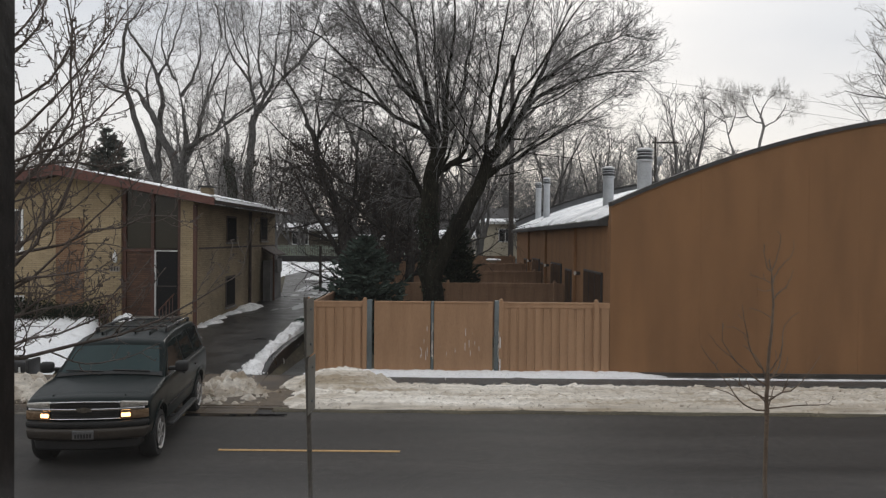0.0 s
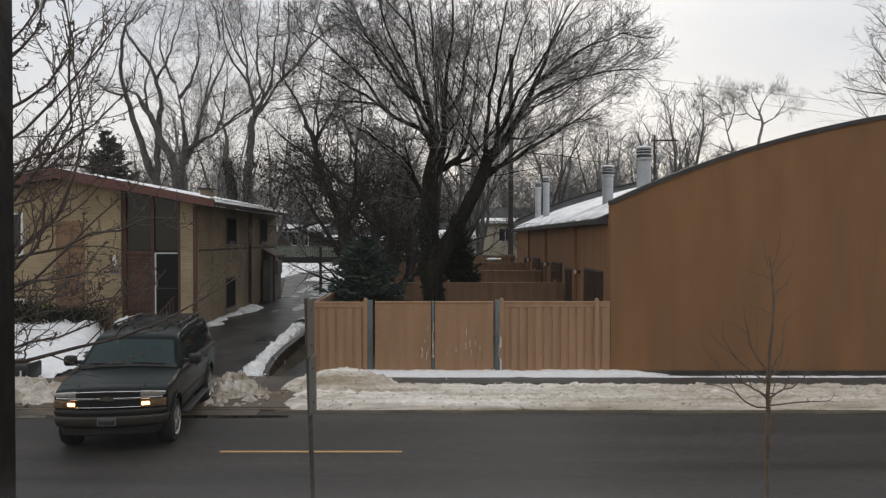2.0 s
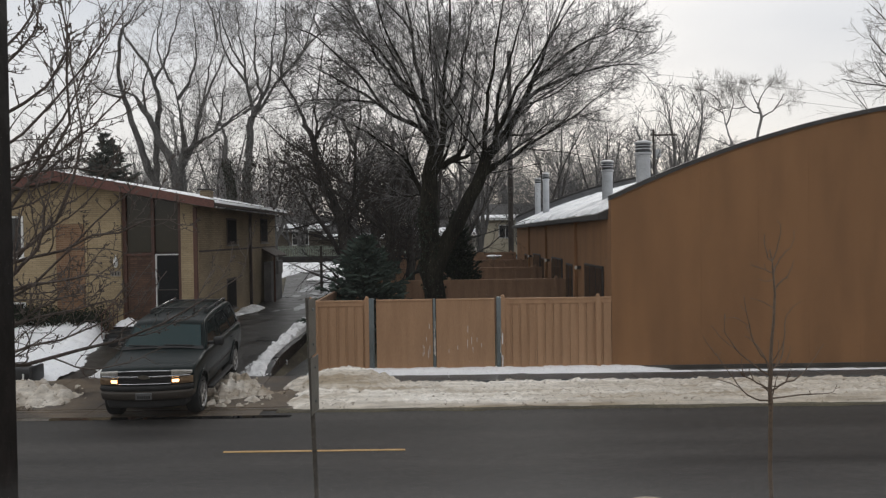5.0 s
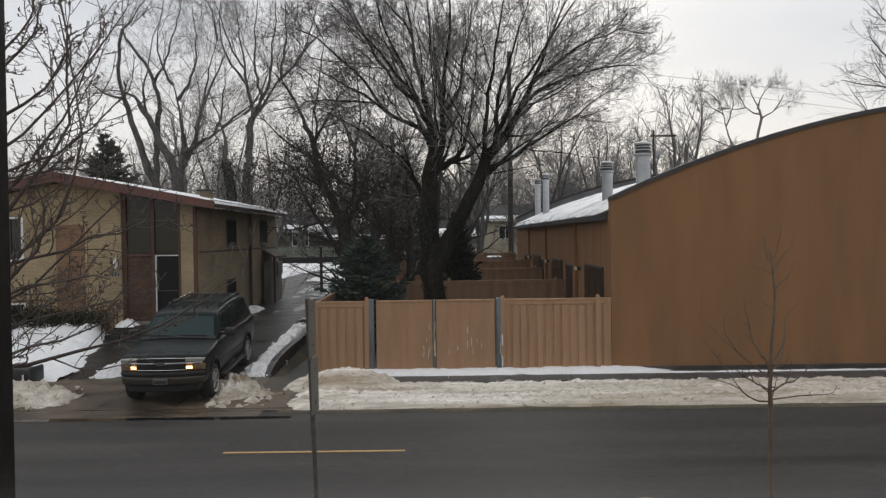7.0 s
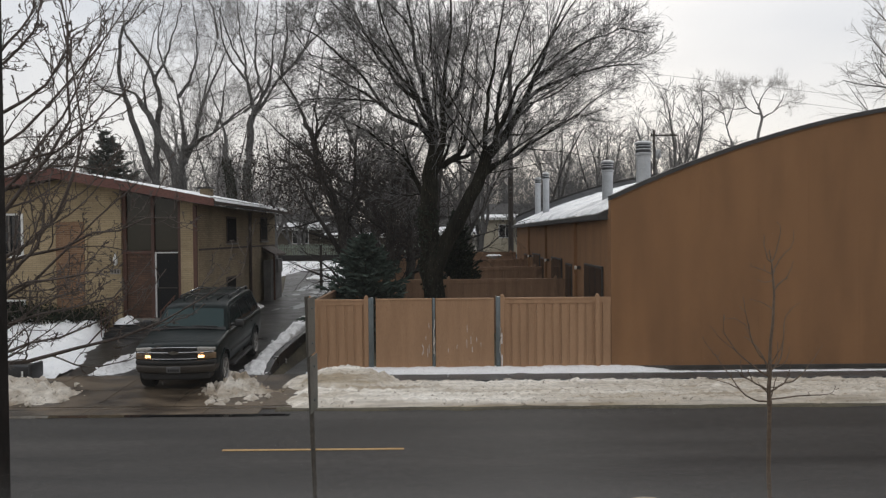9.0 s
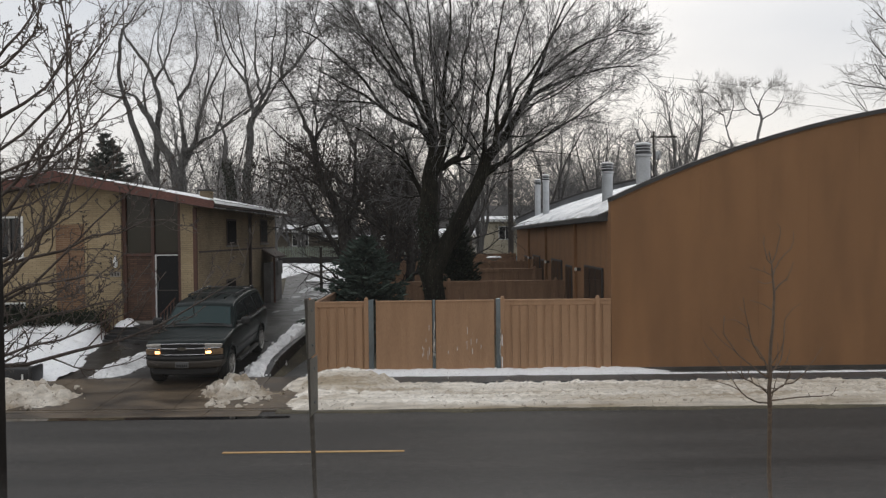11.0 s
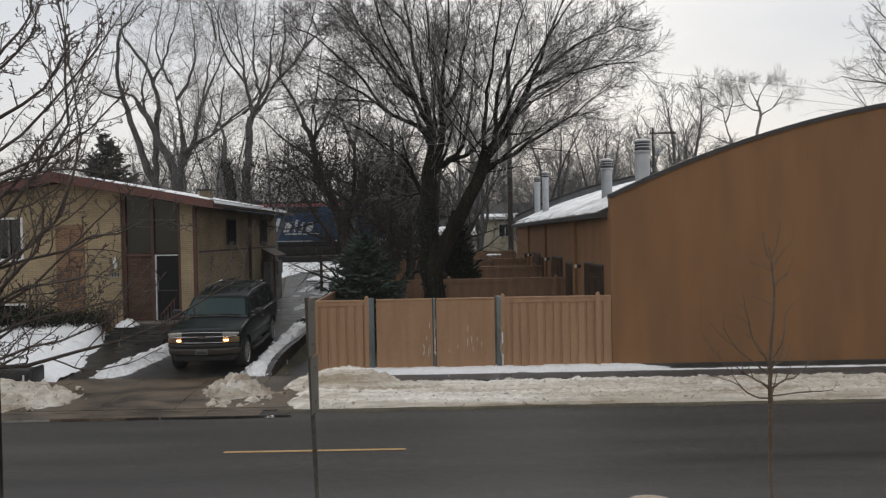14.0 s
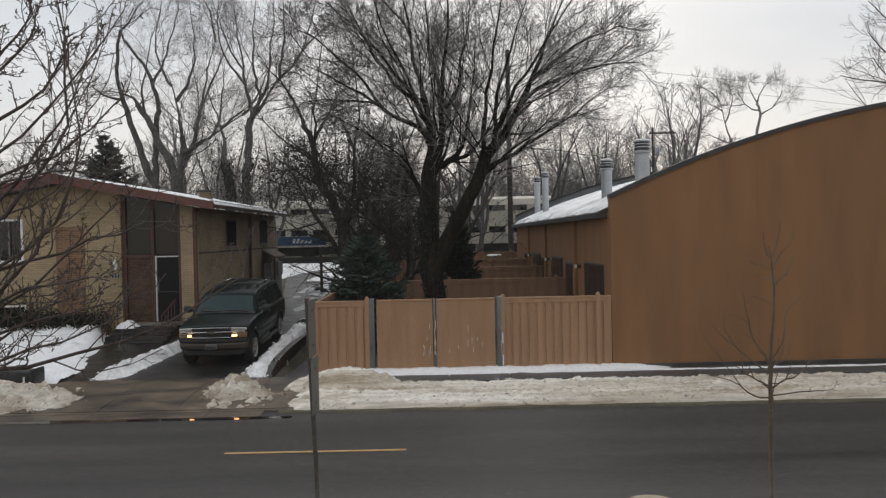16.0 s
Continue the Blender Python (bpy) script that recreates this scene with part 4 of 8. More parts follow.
part("stone_panel", boxed(-10.14, -9.36, EY - 0.02, EY + 0.03, 0.9, 2.97), STONE, bay, "dark reddish brick panel", soft=False)
part("sill", boxed(-10.4, -8.3, EY - 0.3, EY + 0.1, 0.82, 0.91, 0.01), KERB, bay, soft=False)
door = thing("door_1", (-8.9, EY, 0.92), "dark glazed front door with a white metal frame", "door", kind="structure")
part("leaf", boxed(-9.20, -8.52, EY - 0.01, EY + 0.03, 0.92, 2.98), DARK_GLASS, door, "dark glass", soft=False)
part("jamb", boxed(-9.250, -9.205, EY - 0.05, EY + 0.04, 0.92, 3.03, 0.005), WHITE_PAINT, door, "white jamb", soft=False)
part("head", boxed(-9.195, -8.52, EY - 0.05, EY + 0.04, 2.99, 3.025, 0.005), WHITE_PAINT, door, "white head", soft=False)
part("handle", rodded((-9.15, EY - 0.06, 1.9), (-9.15, EY - 0.06, 2.15), 0.015), STEEL, door, "metal handle")
part("push_bar", boxed(-9.18, -8.55, EY - 0.03, EY - 0.012, 1.86, 1.89), DARK_FRAME, door, soft=False)
solid("wall_behind_entrance", boxed(-10.27, -8.37, EY + 0.06, EY + 0.2, 0.3, 4.7), SOFFIT, "dark inner wall", "wall", "structure", soft=False)
steps = thing("front_steps", (-9.35, 23.6, 0.4), "dark wet concrete front steps", "steps")
for k in range(4):
    part("step", boxed(-10.35, -8.45, 23.0 + 0.32 * k, 24.48 if k == 3 else 23.0 + 0.32 * (k + 1) + 0.02, 0.25, 0.50 + 0.11 * k, 0.01), WET_ASPHALT, steps, soft=False)
for sx in (-10.3, -8.5):
    rail = thing("handrail", (sx, 23.2, 0.5), "thin rusty iron handrail beside the steps", "handrail", "stair rails")
    for k in range(5):
        yy = 23.05 + 0.28 * k
        part("baluster", rodded((sx, yy, 0.45 + 0.3 * (yy - 23)), (sx, yy, 1.25 + 0.3 * (yy - 23)), 0.014, sides=6), RED_WOOD, rail)
    part("top_rail", rodded((sx, 23.0, 1.25), (sx, 24.3, 1.65), 0.02, sides=8), RED_WOOD, rail)


def window(name, x0, x1, z0, z1, y, bars, parent_label):
    w = thing(name, ((x0 + x1) / 2, y, z0), parent_label, "window", kind="structure")
    f = part("frame", boxed(x0, x0 + 0.07, y - 0.03, y + 0.1, z0, z1), WHITE_PAINT, w, soft=False)
    part("frame", boxed(x1 - 0.07, x1, y - 0.03, y + 0.1, z0, z1), WHITE_PAINT, w, soft=False)
    part("frame", boxed(x0 + 0.07, x1 - 0.07, y - 0.03, y + 0.1, z1 - 0.06, z1), WHITE_PAINT, w, soft=False)
    part("sill", boxed(x0 - 0.05, x1 + 0.05, y - 0.08, y + 0.1, z0 - 0.06, z0 + 0.04), WHITE_PAINT, w, soft=False)
    xm = [x0 + (x1 - x0) * (k + 1) / (bars + 1) for k in range(bars)]
    for xx in xm:
        part("mullion", boxed(xx - 0.02, xx + 0.02, y - 0.02, y + 0.08, z0 + 0.04, z1 - 0.06), KERB, w, soft=False)
    es = [x0 + 0.07] + xm + [x1 - 0.07]
    for a, b in zip(es, es[1:]):
        part("pane", boxed(a, b, y + 0.05, y + 0.06, z0 + 0.04, z1 - 0.06), DARK_GLASS, w, soft=False)


window("window_1", WX0, WX1, WZ0, WZ1, YF, 2, "white-framed front window with dark panes")
window("window_2", BX0, BX1, BZ0, BZ1, YF, 1, "low white-framed basement window")
for k, (y0, y1, z0, z1) in enumerate(((28.2, 29.5, 3.27, 4.25), (33.4, 34.7, 3.3, 4.35), (28.1, 29.35, 0.88, 2.02))):
    w = thing(f"window_{k + 3}", (XR, y0, z0), "dark window in the side wall", "window", kind="structure")
    part("frame", boxed(XR + 0.002, XR + 0.03, y0, y1, z0, z1), SOFFIT, w, soft=False)
    part("pane", boxed(XR + 0.031, XR + 0.036, y0 + 0.07, y1 - 0.07, z0 + 0.07, z1 - 0.07), FLY_SCREEN, w, soft=False)
    part("sill", boxed(XR + 0.002, XR + 0.08, y0 - 0.05, y1 + 0.05, z0 - 0.06, z0 - 0.002), KERB, w, soft=False)
pipe = solid("downpipe", boxed(XR + 0.01, XR + 0.12, 31.4, 31.5, 0.6, 4.5, 0.02), SOFFIT, "dark downpipe on the side wall", "downpipe")
STAIN_WALL = surface("stained_grey_boards", (0.105, 0.100, 0.096), (0.175, 0.168, 0.162), 1.5, 0.85, 0.2, 30)
porch = thing("side_porch", (-7.5, 34, 0.6), "shabby side porch with a sloping canopy", "porch")
part("wall", boxed(XR + 0.14, -7.50, 33.4, 35.6, 0.5, 2.45), STAIN_WALL, porch, soft=False)
part("canopy", prism(bmesh.new(), [(XR + 0.02, 3.05), (-7.34, 2.72), (-7.34, 2.64), (XR + 0.02, 2.96)], "y", 33.6, 35.9), SOFFIT, porch, "weathered dark sloping canopy", soft=False)
part("post", boxed(-7.46, -7.38, 33.7, 33.78, 0.6, 2.68), RED_WOOD, porch)
part("box", boxed(-7.49, -7.30, 34.0, 34.9, 1.9, 2.5, 0.02), STAIN_WALL, porch, "pale meter box")
lamp = thing("porch_lamp", (-10.42, YF, 2.5), "white porch lamp above a small plate", "wall lamp")
part("lantern", lathe(bmesh.new(), [(0.02, 2.62), (0.07, 2.68), (0.07, 2.85), (0.03, 2.95), (0.01, 3.02)], (-10.42, YF - 0.1, 0), sides=10), WHITE_PAINT, lamp)
part("bracket", boxed(-10.44, -10.40, YF - 0.08, YF - 0.002, 2.74, 2.80), WHITE_PAINT, lamp)
plate = solid("number_plate", boxed(-10.62, -10.30, YF - 0.03, YF - 0.002, 2.34, 2.50, 0.004), KERB, "small pale plate with dark marks", "plate")
for k in range(3):
    part("bar", boxed(-10.57 + 0.09 * k, -10.52 + 0.09 * k, YF - 0.034, YF - 0.031, 2.37, 2.47), DARK_FRAME, plate, soft=False)

# ---------------------------------------------------------------- near window and the room behind it

PLASTER = surface("interior_plaster", (0.30, 0.28, 0.25), (0.36, 0.34, 0.31), 1.5, 0.9, 0.1, 60, grain=0.06)
JAMB = surface("dark_window_frame", (0.008, 0.0055, 0.0045), (0.016, 0.011, 0.009), 6, 0.7, 0.1, 60, spec=0.15)
FACE = brick_wall("near_facade_brick", (0.30, 0.16, 0.10), (0.36, 0.21, 0.14), (0.30, 0.27, 0.22))
X0, X1, Z0, Z1 = -0.2424, 1.1, 3.32, 4.3
near = thing("near_building", (0, 0.4, 0), "brick facade of the building with the window", "building")
part("wall", boxed(-12, X0, 0.14, 0.34, 0, 5.2), FACE, near, soft=False)
part("wall", boxed(X1, 12, 0.14, 0.34, 0, 5.2), FACE, near, soft=False)
part("wall", boxed(X0, X1, 0.14, 0.34, 0, Z0), FACE, near, soft=False)
part("wall", boxed(X0, X1, 0.14, 0.34, Z1, 5.2), FACE, near, soft=False)
part("back_wall", boxed(-12, 12, -9.2, -9, 0, 5.2), FACE, near, soft=False)
part("end_wall", boxed(-12.2, -12, -9, 0.14, 0, 5.2), FACE, near, soft=False)
part("end_wall", boxed(12, 12.2, -9, 0.14, 0, 5.2), FACE, near, soft=False)
part("roof", boxed(-12.2, 12.2, -9.2, 0.34, 5.2, 5.4), DARK_COPING, near, soft=False)
solid("wall_west", boxed(-2.2, -2.1, -3.5, 0.139, 2.2, 4.8), PLASTER, "plain plaster wall", "wall", "structure", soft=False)
solid("wall_east", boxed(2.1, 2.2, -3.5, 0.139, 2.2, 4.8), PLASTER, "plain plaster wall", "wall", "structure", soft=False)
solid("wall_south", boxed(-2.2, 2.2, -3.6, -3.5, 2.2, 4.8), PLASTER, "plain plaster wall", "wall", "structure", soft=False)
solid("floor", boxed(-2.2, 2.2, -3.6, 0.139, 2.1, 2.2), RED_WOOD, "dark wooden floor", "floor", "structure", soft=False)
solid("ceiling", boxed(-2.2, 2.2, -3.6, 0.139, 4.8, 4.9), PLASTER, "plain plaster ceiling", "ceiling", "structure", soft=False)
win = thing("window_6", (0.4, 0.36, Z0), "dark-framed window with a haze veil on its glass", "window", kind="structure")
part("jamb", boxed(X0, X0 + 0.045, 0.26, 0.36, Z0, Z1, 0.006), JAMB, win, "dark window jamb")
part("jamb", boxed(X1 - 0.045, X1, 0.26, 0.36, Z0, Z1, 0.006), JAMB, win)
part("head", boxed(X0 + 0.045, X1 - 0.045, 0.26, 0.36, Z1 - 0.05, Z1, 0.006), JAMB, win)
part("sill", boxed(X0 + 0.045, X1 - 0.045, 0.24, 0.37, Z0, Z0 + 0.04, 0.006), JAMB, win)

VEIL_GLASS = bpy.data.materials.new("veiled_window_glass")
VEIL_GLASS.use_nodes = True
dn, dl = VEIL_GLASS.node_tree.nodes, VEIL_GLASS.node_tree.links
dn.clear()
clear, film_, mixed = dn.new("ShaderNodeBsdfTransparent"), dn.new("ShaderNodeBsdfTranslucent"), dn.new("ShaderNodeMixShader")
film_.inputs["Color"].default_value = (0.8, 0.8, 0.8, 1)
# added veil: an even film with smears, stronger along the sill to imitate glare
dco, dsm, dse, dlo, dad = (dn.new("ShaderNode" + k) for k in ("TexCoord", "TexNoise", "SeparateXYZ", "MapRange", "Math"))
dsm.inputs["Scale"].default_value, dsm.inputs["Detail"].default_value = 6.0, 3
dl.new(dco.outputs["Object"], dsm.inputs[0])
dl.new(dco.outputs["Object"], dse.inputs[0])
dl.new(dse.outputs[2], dlo.inputs[0])
for key, value in (("From Min", 0.065), ("From Max", 0.092), ("To Min", 0.035), ("To Max", 0.0)):
    dlo.inputs[key].default_value = value
dlo.interpolation_type = "SMOOTHSTEP"
dad.operation = "MULTIPLY_ADD"
dad.inputs[1].default_value = 0.010
dl.new(dsm.outputs[0], dad.inputs[0])
dl.new(dlo.outputs[0], dad.inputs[2])
dl.new(dad.outputs[0], mixed.inputs[0])
dl.new(clear.outputs[0], mixed.inputs[1])
dl.new(film_.outputs[0], mixed.inputs[2])
dl.new(mixed.outputs[0], dn.new("ShaderNodeOutputMaterial").inputs[0])
pane = part("pane", boxed(X0 + 0.046, X1 - 0.046, 0.309, 0.311, Z0 + 0.041, Z1 - 0.051), VEIL_GLASS, win, "clear glass with a veil added for haze and glare", soft=False)
pane.visible_shadow = False

# ---------------------------------------------------------------- trees

# levels: count, length ratio lo, hi, angle lo, hi, start, radius ratio, tip radius, steps, wander, up, sides
CROWN = [(11, 0.30, 0.64, 22, 56, 0.14, 0.30, 0.009, 9, 0.17, 0.035, 5),
         (8, 0.38, 0.76, 22, 58, 0.12, 0.46, 0.0056, 6, 0.18, 0.018, 4),
         (6, 0.40, 0.84, 22, 58, 0.10, 0.54, 0.0042, 4, 0.18, 0.01, 3),
         (2, 0.50, 0.95, 20, 50, 0.15, 0.70, 0.0030, 2, 0.16, 0.01, 3)]
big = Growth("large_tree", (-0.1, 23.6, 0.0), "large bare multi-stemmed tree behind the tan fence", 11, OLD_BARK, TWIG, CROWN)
big.limb((0.15, 0.0, -0.02), (-0.18, 0.0, 5.55), (-0.54, 1.40), 0.365, 0.243)
big.limb((-0.05, -0.1, 2.2), (1.46, -0.2, 5.97), (0.02, -0.10), 0.275, 0.185)
big.limb((-0.18, 0.0, 5.55), (-1.27, 0.4, 11.47), (0.75, -2.09), 0.226, 0.035)
big.limb((-0.06, 0.0, 5.37), (0.38, -0.4, 11.80), (0.33, -2.61), 0.191, 0.035)
big.limb((-0.18, 0.0, 6.42), (-2.05, -0.8, 11.30), (0.97, -1.75), 0.104, 0.026)
big.limb((-0.23, 0.0, 4.24), (-2.14, 0.5, 6.69), (0.63, 0.17), 0.130, 0.026)
big.limb((-0.23, 0.0, 6.42), (-4.05, 0.4, 8.88), (1.22, -0.53), 0.113, 0.026)
big.limb((-0.28, 0.0, 6.94), (-3.27, -0.5, 10.44), (0.49, -0.00), 0.087, 0.026)
big.limb((0.12, 0.0, 5.54), (1.25, 0.5, 9.70), (0.50, -2.26), 0.139, 0.026)
big.limb((0.20, 0.0, 7.45), (-0.40, 0.2, 11.63), (-0.09, -0.69), 0.087, 0.026)
big.limb((1.56, -0.2, 5.96), (4.03, 0.0, 10.89), (-0.14, -1.13), 0.205, 0.035)
big.limb((1.25, -0.2, 5.19), (2.20, -0.8, 11.43), (-0.33, -2.95), 0.148, 0.035)
big.limb((1.77, -0.2, 6.22), (2.98, 0.6, 11.43), (-0.70, -1.73), 0.113, 0.026)
big.limb((1.46, -0.2, 5.36), (5.16, 0.3, 8.02), (-0.47, -0.43), 0.096, 0.026)
big.limb((2.38, -0.2, 7.35), (6.11, -0.3, 8.53), (-0.78, 0.70), 0.087, 0.022)
big.limb((2.98, -0.1, 8.12), (5.94, 0.3, 9.83), (0.17, 0.69), 0.078, 0.022)
big.limb((0.38, 0.0, 5.71), (2.20, 0.3, 7.61), (-0.09, -0.80), 0.087, 0.026)
big.limb((-0.58, 0.0, 7.64), (-3.10, 0.6, 11.31), (-0.09, -0.52), 0.078, 0.026)
big.limb((0.38, 0.0, 7.28), (0.99, 0.6, 11.44), (0.43, -1.39), 0.087, 0.026)
big.limb((1.77, -0.1, 6.74), (4.72, -0.8, 11.06), (-0.87, -0.86), 0.087, 0.026)
big.limb((-0.66, 0.0, 5.03), (-3.10, -0.4, 7.31), (1.04, 0.09), 0.070, 0.022)
big.limb((-0.14, 0.0, 5.02), (0.90, 0.6, 8.14), (0.00, -0.52), 0.078, 0.026)
big.limb((1.07, 0.0, 5.01), (3.68, -0.5, 6.99), (-0.35, 0.09), 0.078, 0.026)
big.limb((-1.36, 0.0, 7.29), (-4.14, 0.5, 7.76), (0.70, 0.60), 0.061, 0.022)
big.limb((-1.01, 0.0, 9.72), (-2.40, 0.3, 11.82), (0.35, -0.35), 0.052, 0.017)
big.limb((-1.53, 0.0, 7.47), (-4.49, 0.3, 10.10), (0.17, 0.52), 0.061, 0.022)
big.ivy((0,), 1.2, 4.4, 3800, 0.31, DARK_NEEDLE)
big.done()

LEAFY = [(9, 0.28, 0.55, 30, 65, 0.1, 0.5, 0.010, 6, 0.28, 0.02, 4),
         (8, 0.3, 0.6, 30, 70, 0.1, 0.55, 0.007, 4, 0.32, 0.0, 3),
         (6, 0.3, 0.6, 30, 70, 0.1, 0.6, 0.004, 3, 0.32, 0.0, 3)]
vine_tree = make_tree("vine_tree", (-2.3, 29.5, 0.1), [
    ((0.1, 0, 0), (0.02, 0, 1), 7.4, 0.27, 0.05, 0.10, 0.05),
    ((-0.5, 0.2, 0), (-0.28, 0.1, 1), 7.2, 0.17, 0.03, 0.12, 0.02),
    ((0.75, 0.1, 0), (0.08, 0.1, 1), 6.8, 0.24, 0.03, 0.10, 0.04),
    ((-0.2, 0.1, 3.6), (-1.0, 0.2, 0.9), 5.6, 0.09, 0.02, 0.16, 0.0),
], LEAFY, 23, "dark bare tree hung with vines and dead leaves", BARK, VINE_TWIG)
leaner = Growth("vine_tree", (-3.2, 30.0, 0.1), "dark leaning tree tangled with bare vines", 29, BARK, VINE_TWIG, LEAFY)
leaner.limb((0.02, 0.0, 0.0), (-2.08, 0.0, 7.70), (0.24, 0.88), 0.188, 0.099)
leaner.limb((-2.08, 0.0, 7.70), (-3.74, 0.3, 10.26), (0.33, -0.11), 0.088, 0.028)
leaner.limb((-1.09, 0.0, 5.15), (-1.31, 0.4, 11.56), (-1.19, -1.09), 0.099, 0.028)
leaner.limb((-0.69, 0.0, 4.05), (-0.16, -0.4, 11.55), (0.97, -1.33), 0.110, 0.028)
leaner.limb((-0.47, 0.0, 3.38), (1.34, 0.4, 9.33), (0.40, -0.67), 0.099, 0.028)
leaner.limb((-1.42, 0.0, 6.26), (-3.85, -0.4, 8.16), (0.44, -0.34), 0.077, 0.028)
leaner.limb((-1.75, 0.0, 7.15), (0.35, 0.3, 10.22), (-0.33, 0.44), 0.077, 0.028)
leaner.done()
rng = random.Random(31)
hang = Tubes()
for c in range(150):
    hx = -4.3 + rng.gauss(0, 2.0)
    heart = Vector((hx, 30.2 + rng.gauss(0, 1.2), rng.uniform(4.5, 7.4) if hx < -2.4 else rng.uniform(3.4, 6.8)))
    spread = rng.uniform(0.25, 0.6)
    for k in range(80):
        p = heart + Vector((rng.gauss(0, spread), rng.gauss(0, spread), rng.gauss(0, spread * 0.8)))
        d = (rand_dir(rng) + Vector((0, 0, -0.6))).normalized()
        hang.blade(p, d, d.cross(rand_dir(rng)).normalized(), rng.uniform(0.05, 0.11), rng.uniform(0.03, 0.06))
for c in range(38):
    heart = Vector((-1.75 + rng.gauss(0, 0.55), 29.5 + rng.gauss(0, 0.4), rng.uniform(2.6, 6.6)))
    for k in range(70):
        p = heart + Vector((rng.gauss(0, 0.25), rng.gauss(0, 0.25), rng.gauss(0, 0.3)))
        d = (rand_dir(rng) + Vector((0, 0, -0.6))).normalized()
        hang.blade(p, d, d.cross(rand_dir(rng)).normalized(), rng.uniform(0.05, 0.11), rng.uniform(0.03, 0.06))
link("dead_leaves", hang.mesh("dead_leaves"), DEAD_LEAF, vine_tree, "brown dead leaves and vine", soft=False, kind="stuff")
for vx, vy, vs in ((-2.9, 35.5, 24), (-0.6, 34.5, 26), (-1.6, 41.5, 27), (-4.05, 40.5, 28)):
    make_tree("vine_tree", (vx, vy, 0.3), [
        ((0, 0, 0), (0.05, 0, 1), 8.5, 0.16, 0.03, 0.12, 0.04),
        ((-0.3, 0.2, 0), (-0.35, 0.1, 1), 8.0, 0.13, 0.03, 0.14, 0.02),
        ((0.3, 0.1, 0), (0.35, 0.1, 1), 7.5, 0.12, 0.03, 0.14, 0.03),
        ((0, 0.1, 1.6), (-0.8, 0, 1), 6.0, 0.09, 0.02, 0.14, 0.02),
    ], LEAFY, vs, "slender dark tree tangled with bare vines", BARK, VINE_TWIG)

BACK = [(8, 0.40, 0.80, 25, 60, 0.18, 0.34, 0.008, 7, 0.26, 0.04, 4),
        (7, 0.36, 0.74, 25, 60, 0.12, 0.46, 0.0052, 5, 0.26, 0.03, 3),
        (5, 0.38, 0.75, 25, 60, 0.10, 0.55, 0.0040, 3, 0.26, 0.02, 3),
        (2, 0.50, 0.90, 25, 60, 0.15, 0.7, 0.0032, 2, 0.25, 0.02, 3)]
forked = Growth("street_tree", (-15.4, 45, 0.8), "tall bare tree with heavy forked limbs behind the house", 41, STREET_BARK, HAZED_TWIG, BACK)
forked.limb((-0.04, 0.0, 0.00), (0.02, 0.0, 6.74), (-0.13, 0.00), 0.431, 0.331)
forked.limb((0.02, 0.0, 6.24), (-2.30, 0.2, 10.74), (0.20, 0.16), 0.249, 0.149)
forked.limb((-2.30, 0.0, 10.74), (-5.11, 0.6, 11.59), (1.16, 0.49), 0.133, 0.033)
forked.limb((-1.70, 0.0, 9.90), (-0.64, -0.4, 16.02), (-1.46, -2.47), 0.116, 0.033)
forked.limb((0.09, 0.0, 6.74), (-0.47, -0.3, 12.38), (0.96, -1.00), 0.215, 0.050)
forked.limb((0.22, 0.0, 7.07), (2.18, 0.4, 14.67), (-0.36, -2.65), 0.232, 0.050)
forked.limb((0.42, 0.0, 7.89), (4.50, 0.3, 10.67), (-0.56, -0.82), 0.182, 0.050)
forked.limb((1.08, 0.0, 9.21), (3.67, -0.5, 14.66), (-0.73, -1.15), 0.149, 0.033)
forked.limb((-0.24, 0.0, 10.72), (0.85, 0.5, 16.67), (1.09, -2.00), 0.133, 0.033)
forked.limb((2.18, 0.0, 8.77), (2.84, 0.2, 13.01), (0.33, -1.06), 0.116, 0.033)
forked.limb((2.15, 0.0, 14.34), (1.18, 0.4, 17.99), (0.43, -0.34), 0.083, 0.033)
forked.limb((-0.31, 0.0, 11.71), (-0.64, 0.4, 17.35), (-1.33, -1.64), 0.099, 0.033)
forked.limb((3.67, 0.0, 10.35), (5.99, -0.4, 13.64), (0.33, -0.67), 0.099, 0.033)
forked.done()
crooked = Growth("street_tree", (-17.0, 46, 0.8), "bare tree with crooked sinuous limbs behind the house", 43, STREET_BARK, HAZED_TWIG, BACK)
crooked.limb((0.50, 0.0, 0.00), (-0.68, 0.0, 7.52), (0.71, 1.35), 0.271, 0.220)
crooked.limb((-0.68, 0.0, 7.52), (-2.21, 0.2, 11.26), (-0.10, 0.34), 0.203, 0.135)
crooked.limb((-2.14, 0.0, 11.09), (-1.90, 0.1, 15.33), (-0.44, 0.17), 0.119, 0.085)
crooked.limb((-1.90, 0.0, 15.33), (0.27, 0.3, 18.35), (-0.54, -1.01), 0.085, 0.034)
crooked.limb((-2.21, 0.0, 11.20), (-4.81, -0.4, 13.32), (0.10, -1.29), 0.102, 0.034)
crooked.limb((0.10, 0.0, 6.16), (0.37, -0.2, 10.56), (-0.41, 0.34), 0.186, 0.152)
crooked.limb((0.37, 0.0, 10.56), (-1.60, -0.3, 14.48), (0.75, 0.16), 0.135, 0.068)
crooked.limb((-1.60, 0.0, 14.48), (-1.94, 0.3, 18.04), (-0.54, -1.18), 0.085, 0.034)
crooked.limb((-0.07, 0.0, 11.92), (1.62, 0.4, 17.66), (0.34, -1.02), 0.102, 0.034)
crooked.done()
twin = Growth("street_tree", (-11.6, 42, 0.8), "bare twin-trunked tree clad in ivy", 42, STREET_BARK, HAZED_TWIG, BACK)
